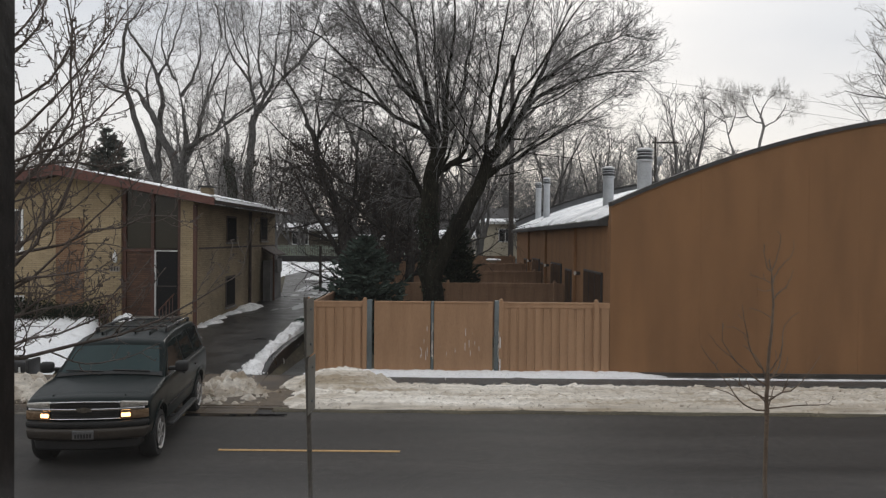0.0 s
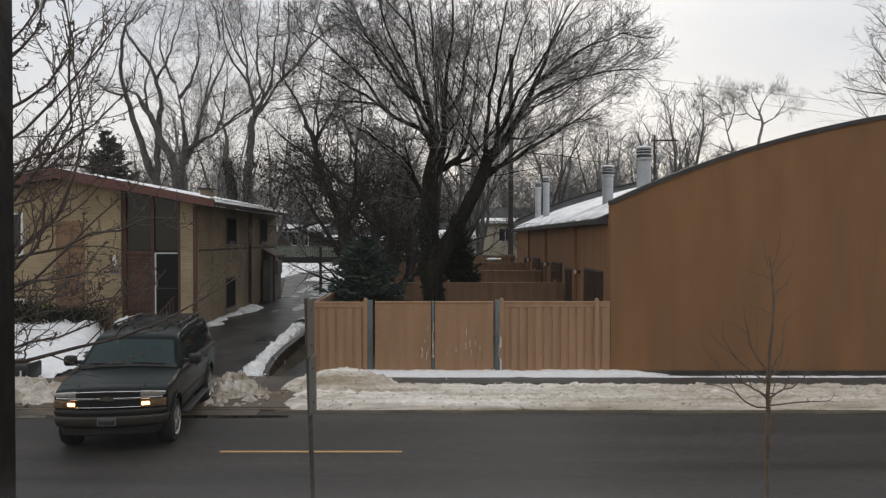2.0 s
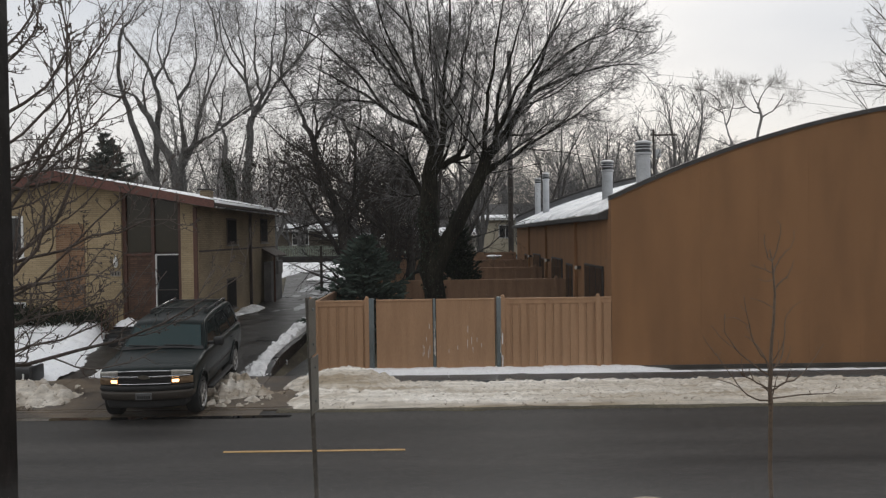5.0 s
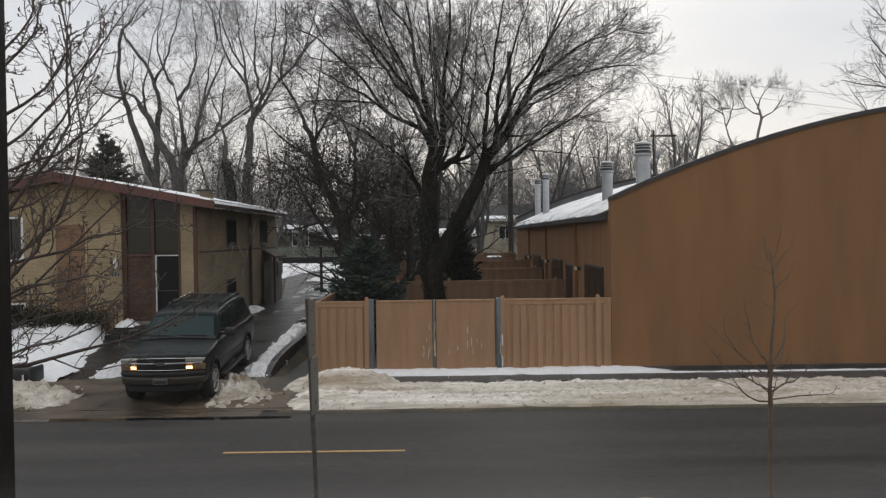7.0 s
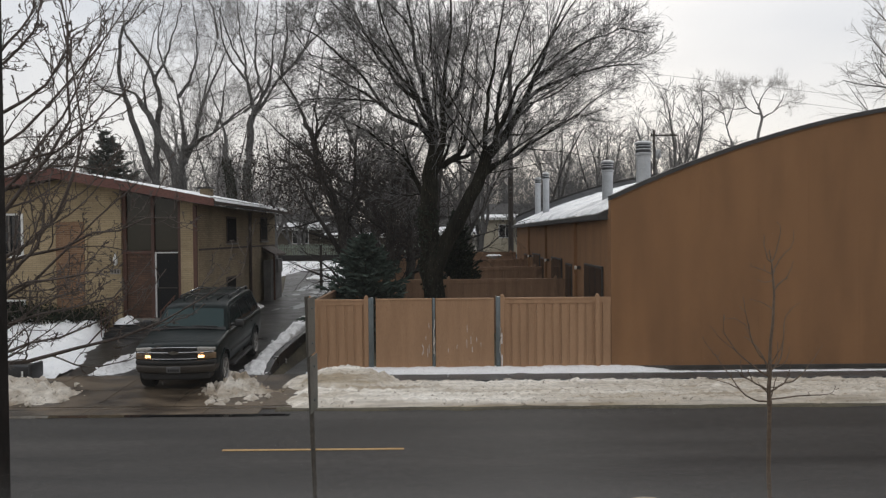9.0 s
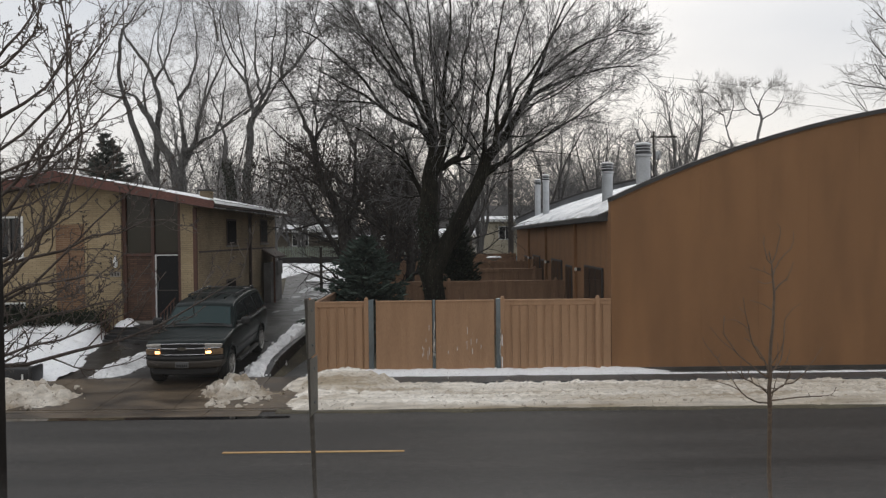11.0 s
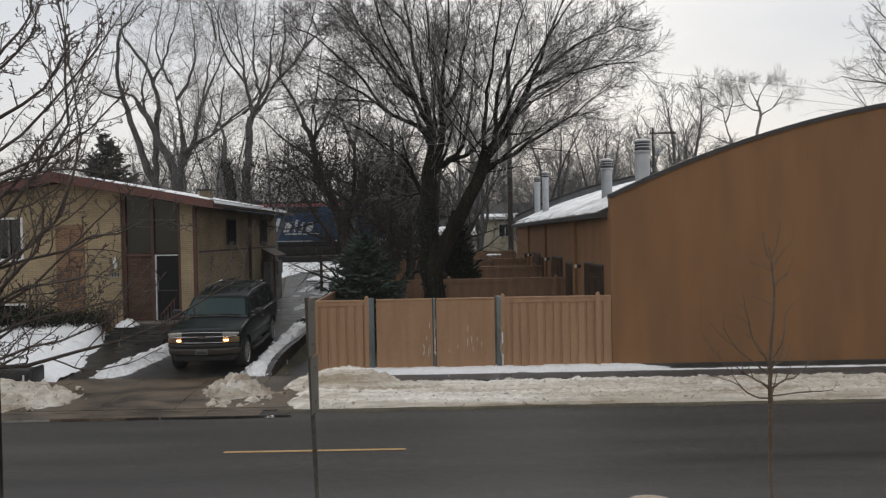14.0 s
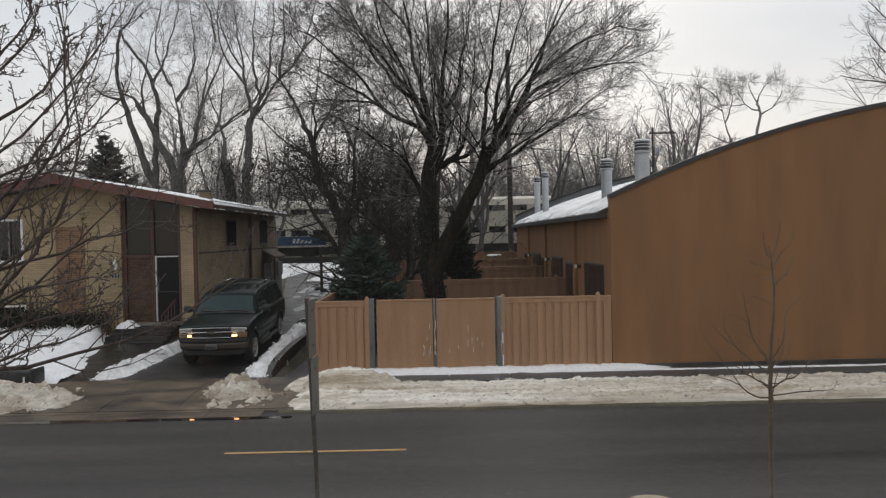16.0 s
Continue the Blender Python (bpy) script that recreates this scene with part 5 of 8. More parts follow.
twin.limb((0.16, 0.0, 0.00), (-0.12, 0.0, 6.91), (0.15, 1.08), 0.247, 0.186)
twin.limb((0.78, 0.0, 0.00), (1.15, 0.2, 9.22), (-0.25, 0.00), 0.278, 0.186)
twin.limb((-0.12, 0.0, 6.91), (-1.27, 0.2, 11.09), (0.65, -0.47), 0.139, 0.031)
twin.limb((1.15, 0.0, 9.22), (3.74, 0.4, 12.44), (-0.49, -0.46), 0.170, 0.046)
twin.limb((1.15, 0.0, 9.37), (0.50, -0.3, 15.41), (0.28, -1.39), 0.139, 0.031)
twin.limb((1.42, 0.0, 9.68), (2.57, 0.5, 16.63), (1.02, -1.71), 0.139, 0.031)
twin.limb((2.82, 0.0, 11.37), (4.98, 0.2, 16.29), (0.62, -1.24), 0.108, 0.031)
twin.limb((-0.34, 0.0, 8.77), (1.89, 0.4, 10.76), (-0.25, -0.15), 0.093, 0.031)
twin.limb((0.50, 0.0, 12.01), (-0.74, 0.3, 16.35), (-0.62, -0.61), 0.077, 0.031)
twin.limb((2.82, 0.0, 11.37), (3.50, -0.4, 16.62), (0.06, -0.93), 0.108, 0.031)
twin.limb((1.89, 0.0, 10.45), (1.64, 0.5, 16.63), (-0.68, -1.23), 0.108, 0.031)
twin.limb((3.59, 0.0, 12.29), (6.22, 0.3, 14.74), (-0.15, 0.31), 0.108, 0.031)
twin.limb((0.96, 0.0, 11.07), (-0.28, -0.4, 15.72), (-0.93, -0.92), 0.093, 0.031)
twin.ivy((0, 1), 2.5, 7.7, 12000, 0.22, DARK_NEEDLE)
twin.done()
make_tree("street_tree", (-3.6, 48, 0.8), [
    ((0, 0, 0), (-0.1, 0, 1), 11, 0.24, 0.04, 0.12, 0.03),
    ((0, 0, 2.8), (0.5, 0, 1), 8, 0.16, 0.03, 0.16, 0.04),
    ((0, 0, 3.5), (-0.6, 0, 1), 8, 0.16, 0.03, 0.16, 0.04),
], BACK, 44, "slender bare tree before the railway", STREET_BARK, HAZED_TWIG)

for bx, by, bs in ((1.2, 47, 51), (2.6, 56, 52), (-12.4, 57, 53), (-6.5, 54, 54), (12.2, 60, 55), (-16.5, 57, 56), (7.5, 55, 57)):
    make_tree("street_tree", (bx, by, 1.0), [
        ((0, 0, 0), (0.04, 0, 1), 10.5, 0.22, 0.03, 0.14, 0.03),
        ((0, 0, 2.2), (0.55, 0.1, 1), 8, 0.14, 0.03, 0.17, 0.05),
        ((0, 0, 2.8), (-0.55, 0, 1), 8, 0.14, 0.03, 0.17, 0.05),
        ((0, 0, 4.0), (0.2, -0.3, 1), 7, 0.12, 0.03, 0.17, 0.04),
    ], BACK[:3], bs, "slender bare tree before the railway", STREET_BARK, HAZED_TWIG, group="trees before the railway")

# woods beyond the railway
WOODS = [(9, 0.35, 0.62, 20, 50, 0.2, 0.5, 0.018, 5, 0.2, 0.06, 3),
         (7, 0.34, 0.64, 25, 55, 0.15, 0.55, 0.014, 3, 0.24, 0.05, 3),
         (5, 0.38, 0.80, 22, 55, 0.12, 0.6, 0.009, 2, 0.22, 0.04, 3)]
kinds = []
for k, (stems, lab, tw) in enumerate([
    ([((0, 0, 0), (0, 0, 1), 11, 0.3, 0.04, 0.12, 0.04), ((0, 0, 3), (0.5, 0.2, 1), 8, 0.2, 0.04, 0.15, 0.04), ((0, 0, 3.6), (-0.5, -0.2, 1), 8, 0.2, 0.04, 0.15, 0.04)],
     "bare tree in the wood beyond the railway", HAZED_TWIG),
    ([((0, 0, 0), (0.08, 0, 1), 9, 0.26, 0.04, 0.14, 0.04), ((0, 0, 2), (-0.4, 0.3, 1), 7.5, 0.18, 0.04, 0.15, 0.05), ((0.1, 0, 2.4), (0.35, -0.3, 1), 7.5, 0.18, 0.04, 0.15, 0.05)],
     "bare spreading tree in the wood beyond the railway", HAZED_TWIG),
    ([((0, 0, 0), (-0.06, 0, 1), 10, 0.24, 0.04, 0.12, 0.05), ((0.3, 0, 0), (0.25, 0, 1), 9, 0.2, 0.04, 0.12, 0.05), ((-0.3, 0, 0), (-0.3, 0, 1), 9, 0.2, 0.04, 0.12, 0.05), ((0, 0.3, 0), (0.1, 0.2, 1), 9, 0.2, 0.04, 0.12, 0.05)],
     "bare many-stemmed tree in the wood beyond the railway", HAZED_TWIG)]):
    kinds.append(make_tree("wood_tree", ((-7.5, 84, 1.0), (3, 92, 1.0), (13, 88, 1.0))[k], stems, WOODS, 60 + k, lab, TWIG, tw, group="woods beyond the railway"))
rng = random.Random(77)
spots = [(-52, 92), (-45, 86), (-39, 94), (-33, 84), (-28, 92), (-22, 85), (-17, 95), (-12, 90), (-3, 96), (8, 97), (17.5, 86), (22, 84), (26, 86), (29.5, 88),
         (28.5, 100), (36.5, 96), (44, 98), (52, 95), (-60, 96), (-28, 78), (-34, 76), (24, 78), (14, 80), (18, 90), (-25, 73), (-19.5, 72), (-31, 72), (-38, 74), (-44, 73), (-14, 75)]
for k, (sx, sy) in enumerate(spots):
    m = Matrix.Translation((sx, sy, 0.9)) @ Matrix.Rotation(rng.uniform(0, 6.28), 4, "Z") @ Matrix.Scale(1, 4)
    c = copy_thing(kinds[k % 3], m)
    c.scale = [rng.uniform(0.85, 1.2) * (0.8 if sx > 30 else 1.22 if sx > 12 else 1)] * 3
UMBRELLA = [(9, 0.40, 0.80, 28, 62, 0.45, 0.34, 0.012, 6, 0.24, 0.05, 4),
            (8, 0.45, 0.85, 28, 62, 0.25, 0.45, 0.0075, 4, 0.24, 0.04, 3),
            (8, 0.45, 0.95, 25, 60, 0.15, 0.6, 0.0050, 3, 0.22, 0.03, 3)]
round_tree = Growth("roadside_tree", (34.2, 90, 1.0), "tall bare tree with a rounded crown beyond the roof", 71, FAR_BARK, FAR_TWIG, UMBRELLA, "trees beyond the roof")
round_tree.limb((0.00, 0.0, 0.00), (-0.14, 0.0, 12.96), (0.53, 0.33), 0.265, 0.199)
round_tree.limb((-0.14, 0.0, 12.96), (-2.12, 0.0, 18.95), (0.66, -1.33), 0.149, 0.053)
round_tree.limb((-1.46, 0.0, 16.29), (-3.65, 0.5, 17.63), (0.07, 0.40), 0.099, 0.046)
round_tree.limb((-0.67, 0.0, 14.96), (-0.67, -0.6, 19.26), (1.06, 0.32), 0.116, 0.046)
round_tree.limb((-0.00, 0.0, 12.50), (-3.98, 0.6, 13.46), (-0.27, 0.93), 0.099, 0.046)
round_tree.limb((-1.66, 0.0, 17.28), (-3.98, 0.4, 18.96), (-0.33, 1.26), 0.086, 0.040)
round_tree.done()
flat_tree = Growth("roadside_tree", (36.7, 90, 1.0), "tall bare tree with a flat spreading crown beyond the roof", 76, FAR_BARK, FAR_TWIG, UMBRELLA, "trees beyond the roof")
flat_tree.limb((-0.32, 0.0, 0.00), (0.08, 0.0, 13.27), (-0.40, 2.65), 0.265, 0.199)
flat_tree.limb((0.08, 0.0, 13.27), (0.28, 0.0, 17.24), (0.99, 0.65), 0.166, 0.133)
flat_tree.limb((0.55, 0.0, 16.25), (-1.97, 0.5, 19.58), (-0.66, -1.32), 0.116, 0.046)
flat_tree.limb((0.35, 0.0, 17.24), (2.27, -0.5, 19.74), (-0.73, 0.40), 0.113, 0.046)
flat_tree.limb((0.61, 0.0, 15.78), (4.92, 0.3, 17.86), (-0.20, 0.27), 0.113, 0.046)
flat_tree.limb((0.28, 0.0, 17.24), (-0.18, 0.4, 19.90), (-1.13, 0.67), 0.099, 0.043)
flat_tree.limb((-0.85, 0.0, 17.25), (-3.50, -0.4, 17.94), (-0.66, -1.32), 0.086, 0.040)
flat_tree.limb((2.27, 0.0, 16.76), (3.46, 0.5, 18.67), (0.53, 0.33), 0.080, 0.040)
flat_tree.done()
CORNER = [(9, 0.34, 0.6, 25, 62, 0.3, 0.4, 0.009, 6, 0.26, 0.05, 4), (6, 0.34, 0.6, 25, 55, 0.12, 0.5, 0.006, 4, 0.24, 0.04, 3), (4, 0.4, 0.7, 25, 55, 0.12, 0.6, 0.0045, 3, 0.2, 0.03, 3)]
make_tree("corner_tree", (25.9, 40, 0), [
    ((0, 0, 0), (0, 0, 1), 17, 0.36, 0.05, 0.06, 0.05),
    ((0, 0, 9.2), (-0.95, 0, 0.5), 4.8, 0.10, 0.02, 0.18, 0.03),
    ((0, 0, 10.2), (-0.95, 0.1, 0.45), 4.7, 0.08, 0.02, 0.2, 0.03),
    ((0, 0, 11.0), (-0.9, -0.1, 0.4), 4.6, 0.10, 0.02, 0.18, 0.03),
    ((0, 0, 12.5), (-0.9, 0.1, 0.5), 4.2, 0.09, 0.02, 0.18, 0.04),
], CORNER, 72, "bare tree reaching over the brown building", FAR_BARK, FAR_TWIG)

# thicket beyond the far houses, too dense to count
rng = random.Random(91)
brush = Tubes()
for k in range(400):
    x = rng.uniform(-62, 40)
    y = rng.uniform(97, 108)
    h = rng.uniform(6.0, 11.5) * (1 if x < 28 else 0.62)
    pts = course(rng, (x, y, 0.9), (rng.gauss(0, 0.15), rng.gauss(0, 0.15), 1), h, 5, 0.15, 0.03)
    rad = taper(0.09, 0.02, 5)
    brush.tube(pts, rad, 3)
    sprout(brush, rng, pts, rad, [(10, 0.28, 0.55, 20, 55, 0.1, 0.5, 0.022, 3, 0.22, 0.04, 3), (6, 0.35, 0.7, 20, 55, 0.15, 0.6, 0.017, 1, 0.25, 0.03, 3)])
for k in range(150):
    # the undergrowth behind the yards and along the railway bank
    x, y, h = (rng.uniform(-5.0, 8.0), rng.uniform(94, 99), rng.uniform(7.0, 11.5)) if k < 70 else (rng.uniform(7.5, 19), rng.uniform(73, 80), rng.uniform(6.0, 9.2))
    pts = course(rng, (x, y, 0.9), (rng.gauss(0, 0.2), rng.gauss(0, 0.2), 1), h, 5, 0.18, 0.03)
    rad = taper(0.05, 0.012, 5)
    brush.tube(pts, rad, 3)
    sprout(brush, rng, pts, rad, [(12, 0.28, 0.55, 20, 60, 0.05, 0.5, 0.014, 3, 0.22, 0.04, 3), (7, 0.35, 0.7, 20, 55, 0.15, 0.6, 0.010, 1, 0.25, 0.03, 3)])
me = brush.mesh("thicket")
me.materials.append(TWIG)
tagged(new("thicket", me), "grey-brown thicket of bare trees along the railway and beyond the far houses", "thicket", kind="stuff")


def conifer(name, at, height, radius, seed, label, needles, tiers, per, blades, size, droop=0.25):
    rng = random.Random(seed)
    ob = thing(name, at, label, "tree")
    b = Vector(at)
    t = Tubes()
    t.tube([b, b + Vector((0, 0, height * 0.5)), b + Vector((0.02, 0, height * 0.97))], [radius * 0.07, radius * 0.045, 0.008], 8)
    link("trunk", t.mesh("trunk"), BARK, ob)
    wood, green = Tubes(), Tubes()
    for i in range(tiers):
        s = i / (tiers - 1)
        z = height * (0.04 + 0.93 * s)
        reach = radius * (1 - s) ** 0.8 + 0.06
        for k in range(per if s < 0.8 else per // 2 + 1):
            a = 6.283 * (k + rng.random() * 0.8) / per + i * 0.7
            ln = reach * rng.uniform(0.6, 1.12)
            p = b + Vector((0, 0, z + rng.gauss(0, height * 0.012)))
            d = Vector((math.cos(a), math.sin(a), 0.10 - droop * (1 - s) + 0.5 * s))
            pts = course(rng, p, d, ln, 4, 0.08, 0.03)
            rad = taper(0.018 * (1.2 - s), 0.004, 4)
            wood.tube(pts, rad, 3)
            for j in range(int(blades * (0.3 + 0.7 * (1 - s)))):
                u = rng.uniform(0.12, 1.0)
                x = u * 4
                q = pts[min(int(x), 3)].lerp(pts[min(int(x), 3) + 1], x - min(int(x), 3))
                side = Vector((-d.y, d.x, 0)).normalized() * rng.choice((-1, 1))
                dd = (d.normalized() * 0.75 + side * rng.uniform(0.2, 1.0) + Vector((0, 0, rng.uniform(-0.35, 0.35)))).normalized()
                sh = size * rng.uniform(0.6, 1.3) * (0.55 + 0.6 * (1 - abs(u - 0.55)))
                w = dd.cross(rand_dir(rng)).normalized()
                green.blade(q, dd, w, sh, sh * 0.24)
                green.blade(q, (dd + w * 0.45).normalized(), w.cross(dd).normalized(), sh * 0.8, sh * 0.22)
    link("branches", wood.mesh("branches"), BARK, ob)
    link("needles", green.mesh("needles"), needles, ob, "blue-green needles" if needles is NEEDLE else "", soft=False, kind="stuff")
    return ob


conifer("spruce", (-2.45, 24.4, 0.1), 3.35, 2.2, 3, "young blue-green spruce behind the tan fence", NEEDLE, 15, 13, 46, 0.30)
conifer("arborvitae", (0.52, 27.6, 0.1), 4.2, 1.3, 4, "narrow dark arborvitae in the yard", DARK_NEEDLE, 22, 14, 34, 0.22, -0.8)
conifer("far_spruce", (-26.2, 60, 0.9), 10.9, 5.2, 5, "tall dark spruce far behind the house", FAR_NEEDLE, 30, 13, 34, 0.50)

# clipped hedge before the house
rng = random.Random(8)
hedge = thing("hedge", (-13.6, 23.9, 0.5), "dark clipped evergreen hedge below the front wall", "hedge")
hw, hg = Tubes(), Tubes()
for k in range(420):
    x, y = rng.uniform(-17, -10.75), rng.uniform(23.6, 24.4)
    top = 0.92 + 0.10 * math.sin(x * 2.3) + rng.gauss(0, 0.06)
    pts = course(rng, (x, y, 0.42), (rng.gauss(0, 0.2), rng.gauss(0, 0.2), 1), top, 3, 0.2, 0.03)
    hw.tube(pts, taper(0.012, 0.005, 3), 3)
    for j in range(34):
        u = rng.random() ** 0.6 * 3
        i = min(int(u), 2)
        q = pts[i].lerp(pts[i + 1], u - i) + rand_dir(rng) * 0.10
        d = rand_dir(rng)
        hg.blade(q, d, d.cross(rand_dir(rng)).normalized(), rng.uniform(0.05, 0.11), rng.uniform(0.03, 0.05))
link("stems", hw.mesh("stems"), BARK, hedge, kind="stuff")
link("leaves", hg.mesh("leaves"), DARK_NEEDLE, hedge, soft=False, kind="stuff")

# budding parkway tree whose crown reaches into the view, its trunk outside it
NEAR = [(10, 0.18, 0.46, 28, 60, 0.14, 0.5, 0.0045, 9, 0.24, 0.10, 5),
        (6, 0.14, 0.42, 40, 75, 0.12, 0.55, 0.0034, 5, 0.28, 0.08, 5),
        (2, 0.18, 0.45, 40, 75, 0.2, 0.7, 0.0028, 3, 0.28, 0.05, 4)]
parkway = Growth("parkway_tree", (-5.35, 8.0, 0.0), "budding bare parkway tree with many knotty twigs", 12, NEAR_TWIG, NEAR_TWIG, NEAR)
parkway.limb((0, 0, 0), (0.15, 0, 7.5), (0, 0), 0.19, 0.03, False)
parkway.limb((0.05, 0.0, 2.71), (2.00, 0.2, 4.05), (-0.65, -0.64), 0.033, 0.006)
parkway.limb((0.05, 0.0, 2.47), (1.35, -0.3, 4.23), (0.82, -0.07), 0.035, 0.006)
parkway.limb((0.05, 0.0, 2.24), (3.09, 0.3, 3.04), (0.15, -0.35), 0.033, 0.006)
parkway.limb((0.05, 0.0, 1.94), (2.15, -0.2, 2.78), (-0.21, -0.15), 0.030, 0.006)
parkway.limb((0.05, 0.0, 3.06), (2.50, 0.1, 3.72), (0.38, 0.26), 0.025, 0.006)
parkway.limb((0.05, 0.0, 3.54), (1.25, 0.2, 6.23), (1.10, -0.54), 0.030, 0.008)
parkway.limb((0.05, 0.0, 3.24), (1.56, -0.3, 5.82), (1.38, -0.96), 0.027, 0.006)
parkway.limb((0.05, 0.0, 3.77), (1.67, 0.3, 5.64), (0.50, -0.12), 0.025, 0.006)
parkway.limb((0.05, 0.0, 4.07), (2.23, -0.2, 5.02), (0.29, -0.15), 0.022, 0.006)
parkway.limb((0.05, 0.0, 4.65), (1.44, 0.2, 5.64), (0.62, -0.06), 0.025, 0.006)
parkway.limb((0.05, 0.0, 5.13), (1.29, -0.1, 5.94), (0.53, -0.06), 0.022, 0.006)
parkway.limb((0.05, 0.0, 4.30), (2.00, 0.2, 5.87), (0.18, -0.18), 0.022, 0.006)
parkway.limb((0.05, 0.0, 5.30), (0.97, 0.1, 6.35), (0.62, -0.12), 0.020, 0.006)
parkway.limb((0.05, 0.0, 2.71), (1.91, -0.3, 3.22), (0.15, 0.29), 0.022, 0.006)
parkway.limb((0.05, 0.0, 2.36), (1.97, 0.2, 3.02), (0.68, 0.20), 0.020, 0.006)
parkway.limb((0.05, 0.0, 3.95), (1.85, 0.3, 4.28), (-0.15, 0.24), 0.020, 0.006)
parkway.limb((0.05, 0.0, 2.12), (1.44, 0.3, 2.93), (0.27, 0.35), 0.020, 0.006)
parkway_tree = parkway.done()
rng = random.Random(13)
crown_mesh = [o for o in parkway_tree.children if o.name.startswith("crown")][0].data
buds = Tubes()
tips = [f.vertices[:] for f in crown_mesh.polygons if len(f.vertices) in (4, 5) and rng.random() < 0.03]
for vs in tips:
    p = Vector((0, 0, 0))
    for i in vs:
        p += crown_mesh.vertices[i].co
    p = p / len(vs) + parkway_tree.location
    d = (rand_dir(rng) + Vector((0.2, 0, 0.9))).normalized()
    ln = rng.uniform(0.018, 0.036)
    buds.tube([p, p + d * ln * 0.5, p + d * ln], [0.004, 0.0062, 0.002], 5)
link("budding", buds.mesh("buds"), NEAR_TWIG, parkway_tree, "swollen winter buds", kind="stuff")

SAPLING_BARK = surface("sapling_bark", (0.108, 0.078, 0.054), (0.180, 0.135, 0.098), 5, 0.85, 0.3, 50)
SAP = [(3, 0.14, 0.34, 25, 52, 0.35, 0.62, 0.0026, 3, 0.16, 0.06, 4)]
young = Growth("sapling", (3.46, 8.0, 0.0), "thin young street tree with bare upswept branches", 15, SAPLING_BARK, SAPLING_BARK, SAP, sway=0.22)
young.limb((-0.05, 0.0, -0.03), (-0.05, 0.0, 1.73), (-0.01, 0.02), 0.0232, 0.0216)
young.limb((-0.05, 0.0, 1.73), (-0.05, 0.0, 2.10), (-0.01, -0.11), 0.0224, 0.0192)
young.limb((-0.05, 0.0, 2.10), (-0.03, 0.0, 3.16), (0.04, -0.00), 0.0176, 0.0096)
young.limb((-0.03, 0.0, 3.16), (-0.04, 0.0, 3.32), (0.00, 0.01), 0.0080, 0.0048)
young.limb((-0.03, 0.0, 3.19), (-0.11, 0.0, 3.47), (-0.04, -0.08), 0.0072, 0.0032)
young.limb((-0.03, 0.0, 3.19), (0.07, -0.0, 3.57), (0.03, -0.09), 0.0072, 0.0032)
young.limb((-0.03, 0.0, 3.05), (0.19, 0.1, 3.31), (-0.06, 0.00), 0.0072, 0.0040)
young.limb((0.19, 0.1, 3.31), (0.25, 0.1, 3.52), (0.03, -0.05), 0.0040, 0.0024)
young.limb((-0.03, 0.0, 3.06), (-0.22, 0.1, 3.15), (0.02, 0.02), 0.0056, 0.0024)
young.limb((-0.02, 0.0, 2.88), (0.13, 0.0, 3.02), (0.02, 0.06), 0.0088, 0.0048)
young.limb((0.11, 0.0, 3.02), (0.20, 0.0, 3.19), (0.01, -0.01), 0.0048, 0.0024)
young.limb((-0.03, 0.0, 2.99), (-0.22, -0.1, 3.01), (0.00, -0.03), 0.0040, 0.0024)
young.limb((-0.04, 0.0, 2.69), (-0.22, 0.1, 2.80), (0.01, 0.04), 0.0048, 0.0024)
young.limb((-0.08, 0.0, 2.07), (-0.28, 0.1, 2.40), (0.02, 0.09), 0.0072, 0.0032)
young.limb((-0.11, 0.0, 2.16), (-0.37, -0.1, 2.82), (-0.06, -0.19), 0.0080, 0.0032)
young.limb((-0.27, 0.0, 2.51), (-0.48, 0.0, 2.60), (0.03, 0.06), 0.0040, 0.0024)
young.limb((-0.07, 0.0, 1.98), (-0.39, 0.1, 2.27), (0.04, -0.07), 0.0096, 0.0048)
young.limb((-0.39, 0.1, 2.27), (-0.64, 0.1, 2.52), (0.01, -0.06), 0.0048, 0.0024)
young.limb((-0.34, 0.1, 2.22), (-0.52, 0.0, 2.65), (-0.12, -0.02), 0.0056, 0.0024)
young.limb((-0.07, 0.0, 2.02), (-0.18, -0.1, 2.21), (0.02, 0.09), 0.0056, 0.0040)
young.limb((-0.07, 0.0, 1.86), (-0.35, 0.0, 2.01), (0.02, -0.02), 0.0096, 0.0064)
young.limb((-0.35, 0.0, 2.01), (-0.53, 0.0, 2.06), (0.06, 0.05), 0.0064, 0.0032)
young.limb((-0.24, 0.0, 1.94), (-0.27, 0.0, 2.08), (-0.02, 0.04), 0.0056, 0.0032)
young.limb((-0.31, 0.0, 2.00), (-0.35, 0.0, 2.18), (-0.02, 0.00), 0.0056, 0.0032)
young.limb((-0.06, 0.0, 1.81), (-0.22, -0.1, 1.94), (-0.03, 0.01), 0.0088, 0.0040)
young.limb((-0.07, 0.0, 1.73), (-0.42, -0.1, 1.87), (-0.05, -0.08), 0.0096, 0.0072)
young.limb((-0.42, -0.1, 1.87), (-0.67, -0.1, 2.25), (0.07, -0.12), 0.0072, 0.0032)
young.limb((-0.67, -0.1, 2.25), (-0.79, -0.1, 2.44), (-0.02, -0.02), 0.0040, 0.0024)
young.limb((-0.42, -0.1, 1.87), (-0.69, 0.1, 1.95), (0.01, 0.05), 0.0064, 0.0032)
young.limb((-0.04, 0.0, 2.04), (0.15, 0.1, 2.51), (0.09, -0.12), 0.0088, 0.0048)
young.limb((0.15, 0.1, 2.51), (0.33, 0.1, 2.76), (-0.09, 0.04), 0.0048, 0.0024)
